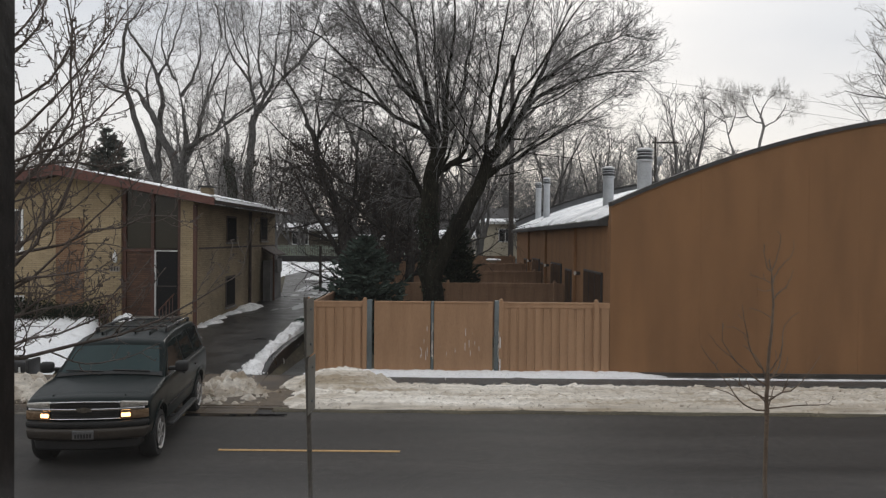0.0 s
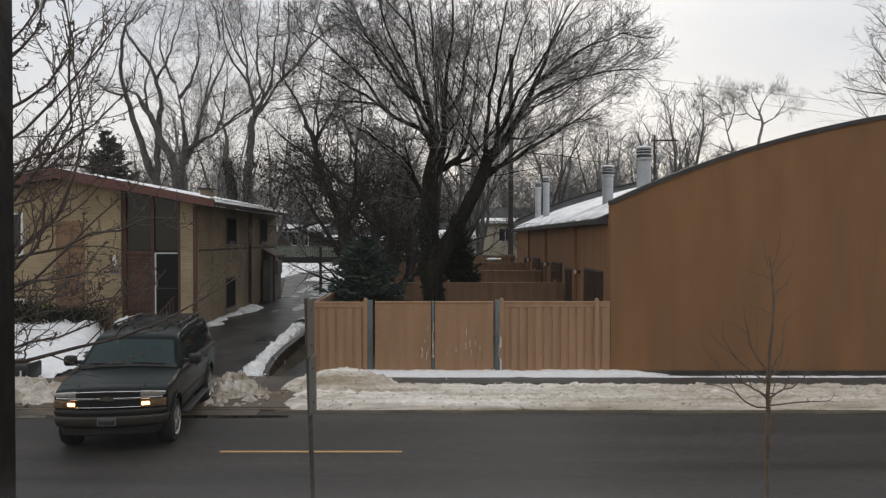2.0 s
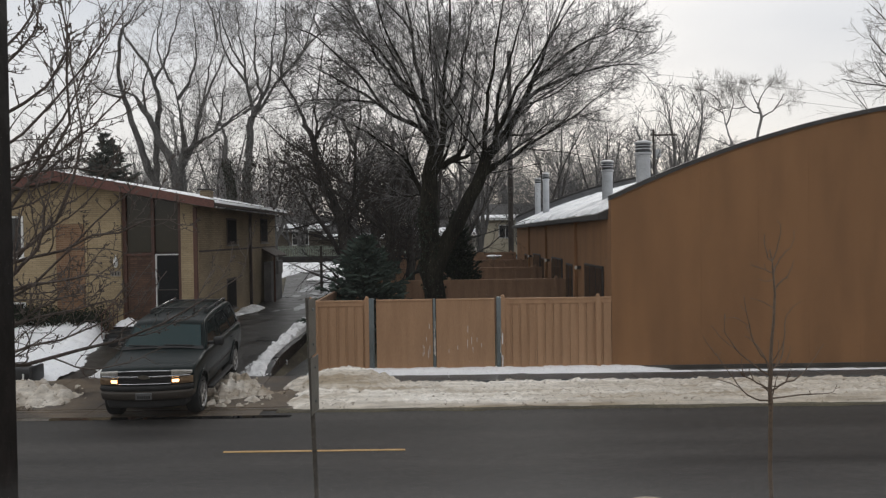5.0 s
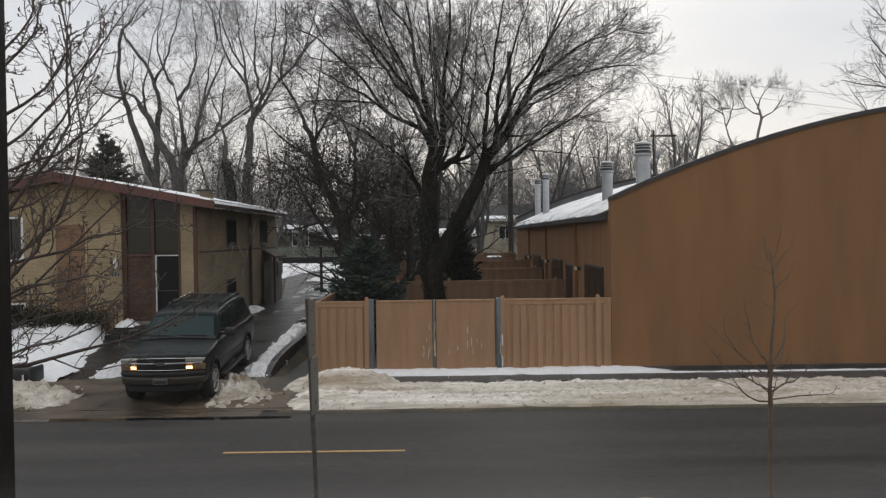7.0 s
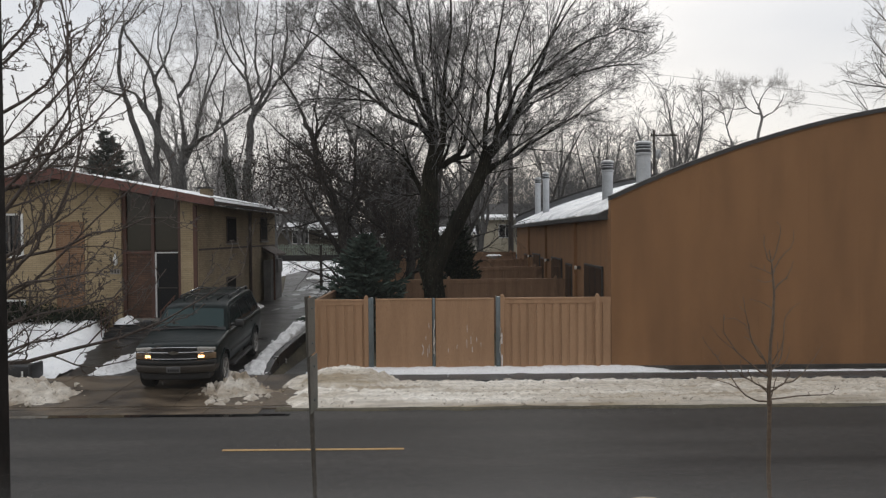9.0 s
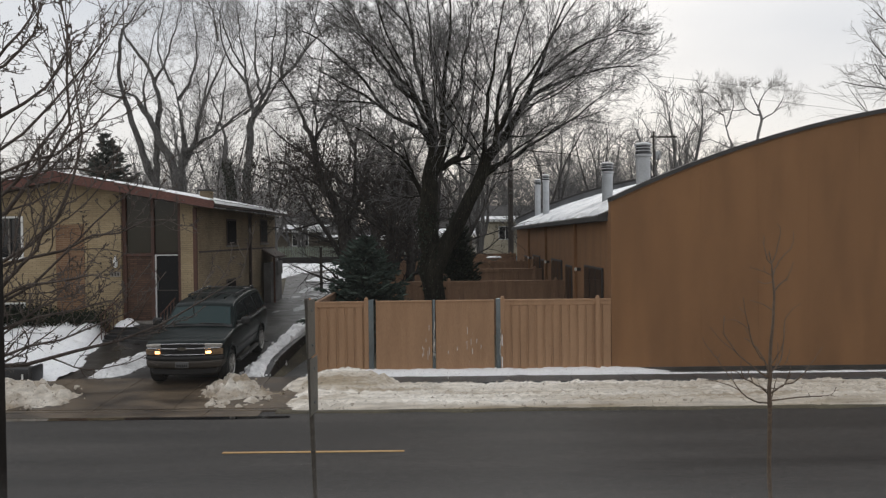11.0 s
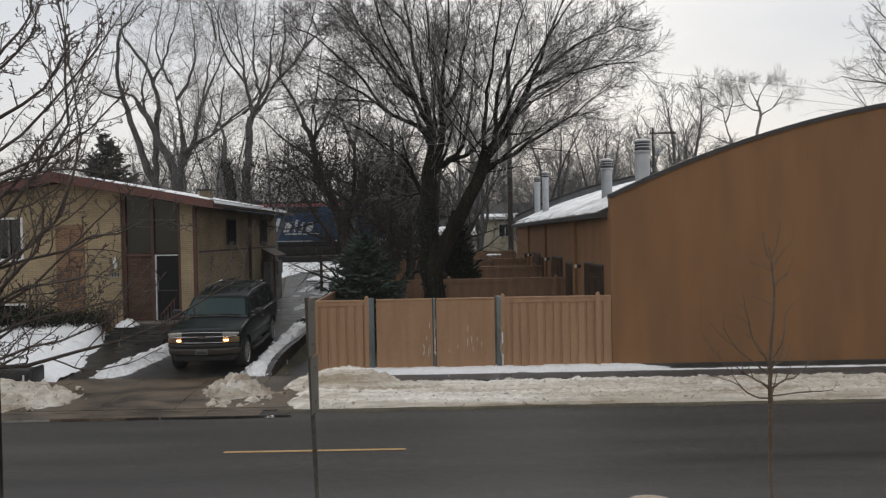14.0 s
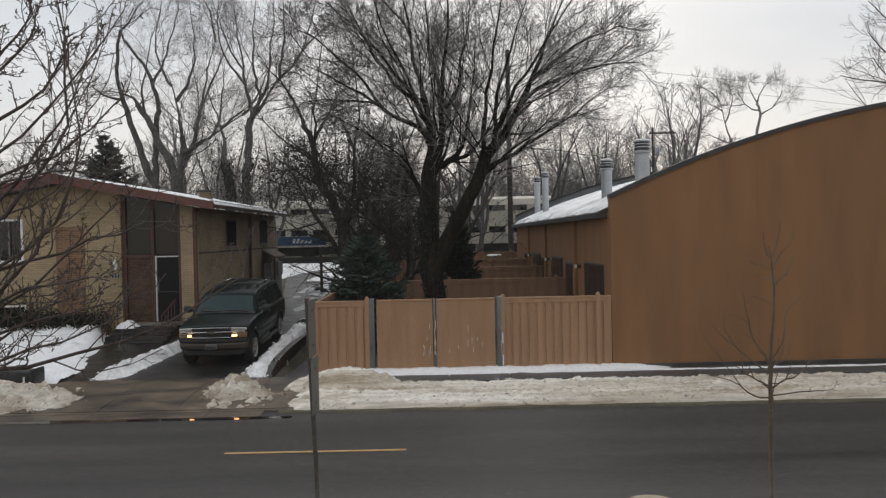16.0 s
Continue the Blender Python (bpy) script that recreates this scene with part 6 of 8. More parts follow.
young.limb((-0.03, 0.0, 2.11), (0.03, -0.1, 2.36), (0.05, 0.02), 0.0064, 0.0032)
young.limb((0.00, 0.0, 2.10), (0.06, 0.1, 2.36), (0.06, 0.03), 0.0048, 0.0024)
young.limb((0.04, 0.0, 2.04), (0.15, 0.0, 2.29), (0.06, -0.07), 0.0048, 0.0024)
young.limb((-0.03, 0.0, 1.82), (0.20, 0.0, 1.93), (-0.01, 0.05), 0.0096, 0.0072)
young.limb((0.20, 0.0, 1.93), (0.33, 0.0, 2.07), (0.04, 0.03), 0.0072, 0.0048)
young.limb((0.33, 0.0, 2.07), (0.55, 0.1, 2.29), (-0.01, -0.07), 0.0040, 0.0024)
young.limb((-0.03, 0.0, 1.89), (0.11, -0.1, 2.04), (0.05, -0.11), 0.0064, 0.0032)
young.limb((0.11, 0.0, 1.92), (0.13, -0.1, 2.17), (0.01, -0.01), 0.0048, 0.0024)
young.limb((-0.03, 0.0, 1.73), (0.07, 0.1, 1.98), (0.03, 0.01), 0.0072, 0.0040)
young.limb((-0.02, 0.0, 1.73), (0.49, 0.0, 1.79), (0.10, 0.01), 0.0088, 0.0056)
young.limb((0.49, 0.0, 1.79), (0.64, 0.0, 1.88), (0.05, -0.05), 0.0056, 0.0024)
young.limb((0.38, 0.0, 1.77), (0.35, 0.0, 1.82), (-0.01, 0.01), 0.0040, 0.0024)
young.done()

# ---------------------------------------------------------------- vehicles

PAINT_GREEN = surface("dark_green_car_paint", (0.0042, 0.0085, 0.0083), (0.0064, 0.0115, 0.0113), 1.2, 0.30, 0, 60, 0.0, 0.12, spec=0.10, rough_var=0.08)
PAINT_GREY = surface("charcoal_car_paint", (0.0105, 0.0122, 0.0150), (0.0150, 0.0172, 0.0205), 1.2, 0.34, 0, 60, 0.0, 0.12, spec=0.20, rough_var=0.08)
PEWTER = surface("pewter_bumper", (0.034, 0.028, 0.022), (0.055, 0.046, 0.037), 2, 0.45, 0, 30, 0.3, 0.15)
TRIM_BLACK = surface("black_trim", (0.012, 0.012, 0.012), (0.02, 0.02, 0.02), 4, 0.6, 0.1, 40)
RUBBER = surface("tyre_rubber", (0.010, 0.010, 0.010), (0.02, 0.02, 0.019), 4, 0.85, 0.3, 50)
CHROME = surface("chrome", (0.55, 0.55, 0.56), (0.65, 0.65, 0.66), 4, 0.22, 0, 30, 0.95, 0.08)
DULL_CHROME = surface("road_dulled_chrome", (0.10, 0.105, 0.115), (0.15, 0.155, 0.165), 4, 0.45, 0, 30, 0.7, 0.1)
ALLOY = surface("alloy_rim", (0.29, 0.28, 0.27), (0.40, 0.39, 0.37), 6, 0.42, 0, 30, 0.55, 0.15)
CAR_GLASS = glassy("tinted_car_glass", (0.010, 0.013, 0.014), 0.05)
SCREEN_GLASS = glassy("windscreen_glass", (0.010, 0.030, 0.031), 0.05)
SCREEN_GLASS.node_tree.nodes["Principled BSDF"].inputs["Specular IOR Level"].default_value = 0.30
LENS = surface("headlamp_lens", (0.34, 0.33, 0.30), (0.52, 0.50, 0.46), 22, 0.12, 0.2, 60, 0.3, 0.3)
OLD_ICE = surface("half_melted_ice", (0.09, 0.092, 0.095), (0.34, 0.345, 0.35), 7, 0.4, 0.3, 40, grain=0.2)
TRUCK_SCREEN = glassy("pale_windscreen_glass", (0.022, 0.052, 0.052), 0.05)
TRUCK_LENS = surface("smoky_headlamp_lens", (0.14, 0.13, 0.12), (0.30, 0.28, 0.26), 22, 0.12, 0.2, 60, 0.3, 0.3)
DULL_LENS = surface("dull_amber_lens", (0.16, 0.10, 0.055), (0.26, 0.18, 0.11), 20, 0.15, 0.2, 60, 0.2, 0.3)
AMBER_LIT = glow("lit_amber_lamp", (1.0, 0.50, 0.19), 4.0)
RED_LENS = surface("red_tail_lens", (0.13, 0.010, 0.012), (0.19, 0.014, 0.016), 9, 0.2, 0, 30)
PLATE_WHITE = surface("dirty_plate", (0.10, 0.10, 0.10), (0.15, 0.15, 0.15), 9, 0.5, 0, 30)
GOLD = surface("badge_metal", (0.17, 0.155, 0.13), (0.22, 0.205, 0.17), 9, 0.35, 0, 30, 0.6)


def suv_shape(v):
    """Plan taper, tumblehome, crowned bonnet and roof, rounded nose."""
    x, y, z = v
    a = min(1.0, abs(x) / 0.92)
    k = 1 - 0.045 * max(0, (y - 1.2) / 1.2) ** 2 - 0.035 * max(0, (-1.7 - y) / 0.9) ** 2
    if z > 1.16:
        k *= 1 - 0.30 * (z - 1.16) - 0.10 * (z - 1.16) ** 2
    elif z < 0.78:
        k *= 1 - 0.06 * ((0.78 - z) / 0.35) ** 1.5
    y2 = y - 0.15 * a ** 2.6 * max(0, min(1, (y - 1.5) / 0.7))
    if y < -2.1:
        y2 = y + 0.10 * a ** 3
    if z > 1.3 and y > 0.3:
        y2 -= 0.10 * a ** 2
    z2 = z - (0.05 * a ** 2.2 if z > 0.98 else 0)
    return Vector((x * k, y2, z2))


def cut_up(bm, xs=(), ys=(), zs=()):
    """Slice a mesh along planes so that it can take a curved shape."""
    for axis, values in ((0, xs), (1, ys), (2, zs)):
        for c in values:
            co, no = [0, 0, 0], [0, 0, 0]
            co[axis], no[axis] = c, 1
            bmesh.ops.bisect_plane(bm, geom=bm.verts[:] + bm.edges[:] + bm.faces[:], plane_co=co, plane_no=no)
    return bm


def truck_shape(v):
    x, y, z = v
    k = 1 - 0.05 * max(0, (y - 1.9) / 0.8) ** 2
    if z > 1.33:
        k *= 1 - 0.30 * (z - 1.33)
    elif z < 0.75:
        k *= 1 - 0.05 * (0.75 - z) / 0.35
    return Vector((x * k, y, z))


def shaped(bm, f):
    for v in bm.verts:
        v.co = f(v.co)
    return bm


def arch(cy, cz, r, base, n=9):
    """Points of a wheel arch, from front to back along the sill at height base."""
    a0 = math.asin((base - cz) / r)
    return [(cy + r * math.cos(a0 + (math.pi - 2 * a0) * i / n), cz + r * math.sin(a0 + (math.pi - 2 * a0) * i / n)) for i in range(n + 1)]


WHEELS = {}


def wheel(parent, x, y, r, width, rim_r, spokes, side):
    w = part("wheel", lathe(bmesh.new(), [(r * 0.72, -width / 2), (r * 0.93, -width / 2), (r, -width * 0.34), (r, width * 0.34), (r * 0.93, width / 2), (r * 0.72, width / 2), (r * 0.66, 0.0)],
                            (x, y, r), "x", 28, False), RUBBER, parent, "black tyre")
    xo = x + side * (width / 2 - 0.015)
    part("rim", lathe(bmesh.new(), [(r * 0.70, -0.035), (rim_r * 1.04, 0.012), (rim_r * 0.93, 0.012), (rim_r * 0.88, -0.028)], (xo, y, r), "x", 28, False), ALLOY, w, "silver alloy rim")
    part("brake", lathe(bmesh.new(), [(r * 0.68, -0.01), (r * 0.68, 0.0)], (xo - side * 0.05, y, r), "x", 20), TRIM_BLACK, w)
    sp = bmesh.new()
    for k in range(spokes):
        m = Matrix.Translation((xo, y, r)) @ Matrix.Rotation(2 * math.pi * k / spokes, 4, "X")
        box(sp, -0.025, 0.012, -rim_r * 0.12, rim_r * 0.12, rim_r * 0.12, rim_r * 0.92, 0.008, 1, m)
    lathe(sp, [(rim_r * 0.26, -0.02), (rim_r * 0.24, 0.02)], (xo, y, r), "x", 12)
    part("spokes", sp, ALLOY, w, "silver alloy spokes")
    WHEELS.setdefault(parent, []).append((w, Vector((x, y, r))))


def side_panel(parent, name, pts, x, thick, material, f, label=""):
    """A flat piece on both flanks, outlined in (y, z)."""
    for s in (1, -1):
        a, b = sorted((s * x, s * (x + thick)))
        part(name, shaped(prism(bmesh.new(), pts, "x", a, b), f), material, parent, label, soft=False)


def build_suv():
    F = suv_shape
    AX, R = 1.58, 0.372
    c = thing("suv", (0, 0, 0), "dark green four-door sport utility vehicle with lit amber lamps", "car")
    slices = (-0.8, -0.6, -0.4, -0.2, 0, 0.2, 0.4, 0.6, 0.8)
    low = ([(2.28, 0.44), (2.34, 0.52), (2.34, 0.70), (2.32, 0.76), (2.335, 1.00), (2.28, 1.055), (2.10, 1.10), (1.7, 1.155), (1.12, 1.215), (0.9, 1.225), (-2.50, 1.22), (-2.58, 1.05),
            (-2.60, 0.74), (-2.56, 0.45)] + list(reversed(arch(-AX, 0.38, 0.45, 0.43))) + list(reversed(arch(AX, 0.38, 0.45, 0.43))))
    bm = prism(bmesh.new(), low, "x", -0.92, 0.92, 0.05, 3)
    part("body", shaped(cut_up(bm, slices, (2.2, 1.9, 1.5, 1.2, -2.2, -2.4), (0.62, 0.78, 0.95, 1.1)), F), PAINT_GREEN, c)
    part("underbody", boxed(-0.56, 0.56, -2.4, 2.1, 0.26, 0.86), TRIM_BLACK, c, soft=False)
    cab = [(1.14, 1.17), (1.13, 1.215), (0.68, 1.665), (0.58, 1.715), (0.30, 1.755), (-0.5, 1.80), (-1.6, 1.805), (-2.15, 1.77), (-2.30, 1.70), (-2.42, 1.45), (-2.53, 1.17)]
    bm = prism(bmesh.new(), cab, "x", -0.885, 0.885, 0.055, 3)
    part("cabin", shaped(cut_up(bm, slices, (0.9, 0.45, -0.2, -1.1, -2.0), (1.3, 1.45, 1.6)), F), PAINT_GREEN, c)

    def glass(name, pts, mat=CAR_GLASS, x=0.886):
        for s in (1, -1):
            a, b = sorted((s * x, s * (x + 0.005)))
            bm = prism(bmesh.new(), pts, "x", a, b)
            part(name, shaped(cut_up(bm, (), (), (1.3, 1.45, 1.6)), F), mat, c, "dark tinted glass", soft=False)
    glass("side_window", [(0.92, 1.255), (0.55, 1.62), (0.46, 1.665), (-0.30, 1.705), (-0.30, 1.255)])
    glass("side_window", [(-0.38, 1.255), (-0.38, 1.705), (-1.16, 1.715), (-1.30, 1.255)])
    glass("side_window", [(-1.40, 1.255), (-1.26, 1.715), (-2.10, 1.70), (-2.30, 1.255)])
    bm = prism(bmesh.new(), [(1.085, 1.262), (0.715, 1.632), (0.705, 1.622), (1.075, 1.252)], "x", -0.80, 0.80)
    cut_up(bm, slices)
    for v in bm.verts:
        v.co += Vector((0, 0.010, 0.010))
    part("windscreen", shaped(bm, F), SCREEN_GLASS, c, "greyish green windscreen")
    bm = prism(bmesh.new(), [(1.13, 1.222), (1.07, 1.282), (1.06, 1.272), (1.12, 1.212)], "x", -0.84, 0.84)
    cut_up(bm, slices)
    for v in bm.verts:
        v.co += Vector((0, 0.008, 0.006))
    part("cowl", shaped(bm, F), TRIM_BLACK, c, "black cowl strip")
    for s in (0.42, -0.30):
        part("wiper", rodded((s - 0.32, 1.105, 1.262), (s + 0.26, 1.095, 1.285), 0.011, sides=6), TRIM_BLACK, c)
    for s in (1, -1):
        a, b = sorted((s * 0.52, s * 0.545))
        bm = boxed(a, b, 1.25, 2.15, 1.0, 1.225)
        for v in bm.verts:
            if v.co.z > 1.1:
                v.co.z = float(np.interp(v.co.y, (1.25, 2.15), (1.208, 1.097)))
        part("bonnet_crease", shaped(bm, F), PAINT_GREEN, c, soft=False)
    # front end
    part("grille", shaped(cut_up(boxed(-0.50, 0.50, 2.25, 2.342, 0.77, 1.02, 0.008), slices), F), TRIM_BLACK, c, "black grille")
    for k in range(7):
        z = 0.79 + k * 0.034
        part("grille_slat", shaped(cut_up(boxed(-0.49, 0.49, 2.30, 2.350, z, z + 0.008), slices), F), TRIM_BLACK, c, soft=False)
    for z0, z1, w in ((1.012, 1.030, 0.52), (0.890, 0.922, 0.86), (0.762, 0.778, 0.52)):
        part("chrome_bar", shaped(cut_up(boxed(-w, w, 2.29, 2.365, z0, z1, 0.006), slices), F), CHROME, c, "chrome bar")
    bd = bmesh.new()
    prism(bd, [(-0.115, 0.882), (-0.09, 0.93), (-0.04, 0.93), (-0.04, 0.945), (0.04, 0.945), (0.04, 0.93), (0.115, 0.93), (0.09, 0.882), (0.04, 0.882), (0.04, 0.867), (-0.04, 0.867), (-0.04, 0.882)],
          "y", 2.366, 2.378)
    part("badge", bd, GOLD, c, "plain dull metal badge", soft=False)
    for s in (1, -1):
        edge_cuts = (s * 0.6, s * 0.7, s * 0.8)
        a, b = sorted((s * 0.515, s * 0.895))
        part("headlamp", shaped(cut_up(boxed(a, b, 2.20, 2.352, 0.928, 1.035, 0.012, 2), edge_cuts), F), LENS, c, "clear headlamp lens")
        lamp = part("side_lamp", shaped(cut_up(boxed(*sorted((s * 0.515, s * 0.905)), 2.20, 2.350, 0.752, 0.884, 0.012, 2), edge_cuts), F), DULL_LENS, c, "dull amber lower lamp")
        part("lit_lamp", shaped(boxed(*sorted((s * 0.530, s * 0.665)), 2.30, 2.362, 0.785, 0.850, 0.018, 2), F), AMBER_LIT, lamp, "lit amber lamp")
    part("front_bumper", shaped(cut_up(boxed(-0.925, 0.925, 2.0, 2.41, 0.46, 0.64, 0.05, 3), slices), F), PEWTER, c, "pewter-coloured bumper")
    part("bumper_step", shaped(cut_up(boxed(-0.915, 0.915, 2.0, 2.395, 0.642, 0.735, 0.03, 2), slices), F), TRIM_BLACK, c, "black bumper pad")
    part("air_dam", shaped(cut_up(boxed(-0.84, 0.84, 1.95, 2.33, 0.30, 0.47, 0.03), slices), F), TRIM_BLACK, c)
    pl = part("number_plate", boxed(-0.15, 0.15, 2.39, 2.425, 0.485, 0.615, 0.006), PLATE_WHITE, c, "pale plate with dark bars")
    for k in range(6):
        part("bar", boxed(-0.12 + k * 0.041, -0.092 + k * 0.041, 2.426, 2.43, 0.505, 0.565), TRIM_BLACK, pl, soft=False)
    part("rear_bumper", shaped(cut_up(boxed(-0.91, 0.91, -2.66, -2.4, 0.46, 0.70, 0.04, 2), slices), F), PEWTER, c)
    for s in (1, -1):
        part("tail_lamp", shaped(boxed(*sorted((s * 0.76, s * 0.895)), -2.60, -2.44, 0.85, 1.22, 0.02), F), RED_LENS, c, "red tail lamp")
        m = part("mirror", boxed(*sorted((s * 0.965, s * 1.185)), 0.76, 0.90, 1.20, 1.385, 0.055, 3), TRIM_BLACK, c, "black door mirror")
        part("mirror_arm", boxed(*sorted((s * 0.86, s * 0.99)), 0.78, 0.87, 1.23, 1.29, 0.012), TRIM_BLACK, m)
        part("running_board", boxed(*sorted((s * 0.86, s * 0.985)), -1.02, 1.02, 0.33, 0.385, 0.015), TRIM_BLACK, c, "black running board")
        for y0 in (0.16, -0.86):
            part("door_handle", shaped(boxed(*sorted((s * 0.918, s * 0.942)), y0 - 0.40, y0 - 0.22, 1.055, 1.09, 0.008), F), TRIM_BLACK, c)
        rail = part("roof_rail", rodded((s * 0.60, -0.15, 1.815), (s * 0.585, -2.05, 1.815), 0.020, sides=8), TRIM_BLACK, c, "roof rail")
        for yy in (-0.2, -1.1, -2.0):
            part("rail_foot", boxed(s * 0.595 - 0.025, s * 0.595 + 0.025, yy - 0.06, yy + 0.06, 1.74, 1.815, 0.01), TRIM_BLACK, rail)
        part("rail_shine", rodded((s * 0.60, -1.0, 1.838), (s * 0.59, -1.9, 1.838), 0.007, sides=6), CHROME, rail)
        for x in (0.15, 0.40):
            part("roof_rib", boxed(s * x - 0.012, s * x + 0.012, -2.05, 0.2, 1.70, 1.808 - 0.05 * (x / 0.92) ** 2.2, 0.004), PAINT_GREEN, c, soft=False)
        part("glass_trim", shaped(prism(bmesh.new(), [(0.98, 1.225), (0.98, 1.24), (-2.42, 1.24), (-2.42, 1.225)], "x", *sorted((s * 0.886, s * 0.905))), F), TRIM_BLACK, c, soft=False)
    for yy in (-0.35, -1.65):
        part("cross_bar", boxed(-0.60, 0.60, yy - 0.028, yy + 0.028, 1.822, 1.845, 0.008), TRIM_BLACK, c)
    for yy in (0.98, -0.34, -1.22):
        side_panel(c, "door_seam", [(yy - 0.006, 0.47), (yy + 0.006, 0.47), (yy + 0.006, 1.215), (yy - 0.006, 1.215)], 0.919, 0.003, TRIM_BLACK, F)
    side_panel(c, "side_strip", [(1.05, 0.66), (1.05, 0.71), (-1.05, 0.71), (-1.05, 0.66)], 0.915, 0.014, TRIM_BLACK, F)
    for s in (1, -1):
        for cy in (AX, -AX):
            o = arch(cy, 0.38, 0.50, 0.43)
            i = arch(cy, 0.38, 0.448, 0.43)
            part("arch_flare", shaped(prism(bmesh.new(), o + list(reversed(i)), "x", *sorted((s * 0.89, s * 0.938)), 0.008, 1), F), PAINT_GREEN, c, soft=False)
            part("wheel_well", prism(bmesh.new(), arch(cy, 0.38, 0.44, 0.43), "x", *sorted((s * 0.54, s * 0.60))), TRIM_BLACK, c, soft=False)
            part("arch_liner", prism(bmesh.new(), arch(cy, 0.38, 0.46, 0.43) + list(reversed(arch(cy, 0.38, 0.435, 0.43))), "x", *sorted((s * 0.56, s * 0.86))), TRIM_BLACK, c, soft=False)
            wheel(c, s * 0.775, cy, R, 0.25, 0.225, 6, s)
    part("aerial", rodded((0.30, 0.30, 1.745), (0.30, 0.27, 1.83), 0.008, 0.005, 6), TRIM_BLACK, c)
    return c


def build_truck():
    F = truck_shape
    c = thing("pickup_truck", (0, 0, 0), "charcoal grey crew-cab pickup truck with snow on its roof", "pickup truck")
    r, s0 = 0.52, 0.47
    nose = [(2.52, 0.55), (2.60, 0.62), (2.61, 0.84), (2.60, 1.12), (2.55, 1.20), (2.42, 1.245), (2.2, 1.285), (1.75, 1.33), (1.42, 1.355), (-0.93, 1.355), (-0.93, s0)] + list(reversed(arch(1.78, 0.41, r, s0)))
    part("body", shaped(prism(bmesh.new(), nose, "x", -0.995, 0.995, 0.07, 3), F), PAINT_GREY, c)
    # black underbody widened to stand in for the shade beneath the truck
    part("underbody", boxed(-0.90, 0.90, -1.22, 1.22, 0.33, 0.72), TRIM_BLACK, c, soft=False)
    part("underbody", boxed(-0.56, 0.56, -2.74, 2.3, 0.36, 0.72), TRIM_BLACK, c, soft=False)
    cab = [(1.46, 1.33), (0.66, 1.84), (0.47, 1.885), (-0.1, 1.91), (-0.70, 1.89), (-0.86, 1.83), (-0.93, 1.33)]
    part("cab", shaped(prism(bmesh.new(), cab, "x", -0.965, 0.965, 0.07, 3), F), PAINT_GREY, c)
    side_panel(c, "side_window", [(1.20, 1.385), (0.58, 1.76), (0.10, 1.80), (0.10, 1.385)], 0.966, 0.006, CAR_GLASS, F, "dark tinted glass")
    side_panel(c, "side_window", [(0.01, 1.385), (0.01, 1.79), (-0.58, 1.77), (-0.66, 1.385)], 0.966, 0.006, CAR_GLASS, F, "dark tinted glass")
    ws = bmesh.new()
    prism(ws, [(1.425, 1.367), (0.70, 1.83), (0.695, 1.82), (1.41, 1.355)], "x", -0.86, 0.86)
    for v in ws.verts:
        v.co += Vector((0, 0.012, 0.014))
    part("windscreen", shaped(ws, F), TRUCK_SCREEN, c, "greenish windscreen", soft=False)
    bed = [(-0.97, s0), (-0.97, 1.33), (-2.76, 1.35), (-2.80, 1.1), (-2.82, 0.62), (-2.77, s0)] + list(reversed([(a, b) for a, b in arch(-1.78, 0.41, r, s0)]))
    for s in (1, -1):
        a, b = sorted((s * 0.86, s * 0.995))
        part("bed_side", shaped(prism(bmesh.new(), bed, "x", a, b, 0.03, 2), F), PAINT_GREY, c)
        a, b = sorted((s * 0.845, s * 0.985))
        part("bed_rail", boxed(a, b, -2.74, -0.97, 1.352, 1.375, 0.01), TRIM_BLACK, c, "black bed rail cap")
        a, b = sorted((s * 0.90, s * 1.0))
        part("tail_lamp", boxed(a, b, -2.835, -2.68, 0.91, 1.25, 0.02), RED_LENS, c, "red tail lamp")
        a, b = sorted((s * 0.60, s * 1.006))
        hl = part("headlamp", shaped(prism(bmesh.new(), [(2.22, 0.87), (2.40, 1.09), (2.61, 1.13), (2.625, 0.89)], "x", a, b, 0.012, 2), F), TRUCK_LENS, c, "clear headlamp")
        a, b = sorted((s * 0.985, s * 1.0))
        part("amber_marker", shaped(boxed(a, b + 0.008 if s > 0 else b, 2.31, 2.37, 0.89, 0.97), F), GOLD, hl)
        a, b = sorted((s * 0.97, s * 1.24))
        mr = part("mirror", boxed(a, b, 1.02, 1.16, 1.33, 1.52, 0.05, 3), TRIM_BLACK, c, "black door mirror")
        a, b = sorted((s * 0.998, s * 1.004))
        for zz in (0.985, 1.03):
            part("badge_bar", shaped(boxed(a, b, 1.02, 1.30, zz, zz + 0.02), F), CHROME, c, "plain bright badge", soft=False)
        for yy in (0.22, -0.52):
            a, b = sorted((s * 0.995, s * 1.02))
            part("door_handle", shaped(boxed(a, b, yy - 0.1, yy + 0.1, 1.15, 1.185, 0.01), F), PAINT_GREY, c)
        for cy in (1.78, -1.78):
            a, b = sorted((s * 0.95, s * 1.002))
            o, i = arch(cy, 0.41, r + 0.014, s0), arch(cy, 0.41, r - 0.004, s0)
            part("arch_flare", shaped(prism(bmesh.new(), o + list(reversed(i)), "x", a, b, 0.008, 1), F), TRIM_BLACK, c, soft=False)
            a, b = sorted((s * 0.58, s * 0.64))
            part("wheel_well", prism(bmesh.new(), arch(cy, 0.41, r - 0.01, s0), "x", a, b), TRIM_BLACK, c, soft=False)
            part("arch_liner", prism(bmesh.new(), arch(cy, 0.41, r + 0.01, s0) + list(reversed(arch(cy, 0.41, r - 0.015, s0))), "x", *sorted((s * 0.6, s * 0.95))), TRIM_BLACK, c, soft=False)
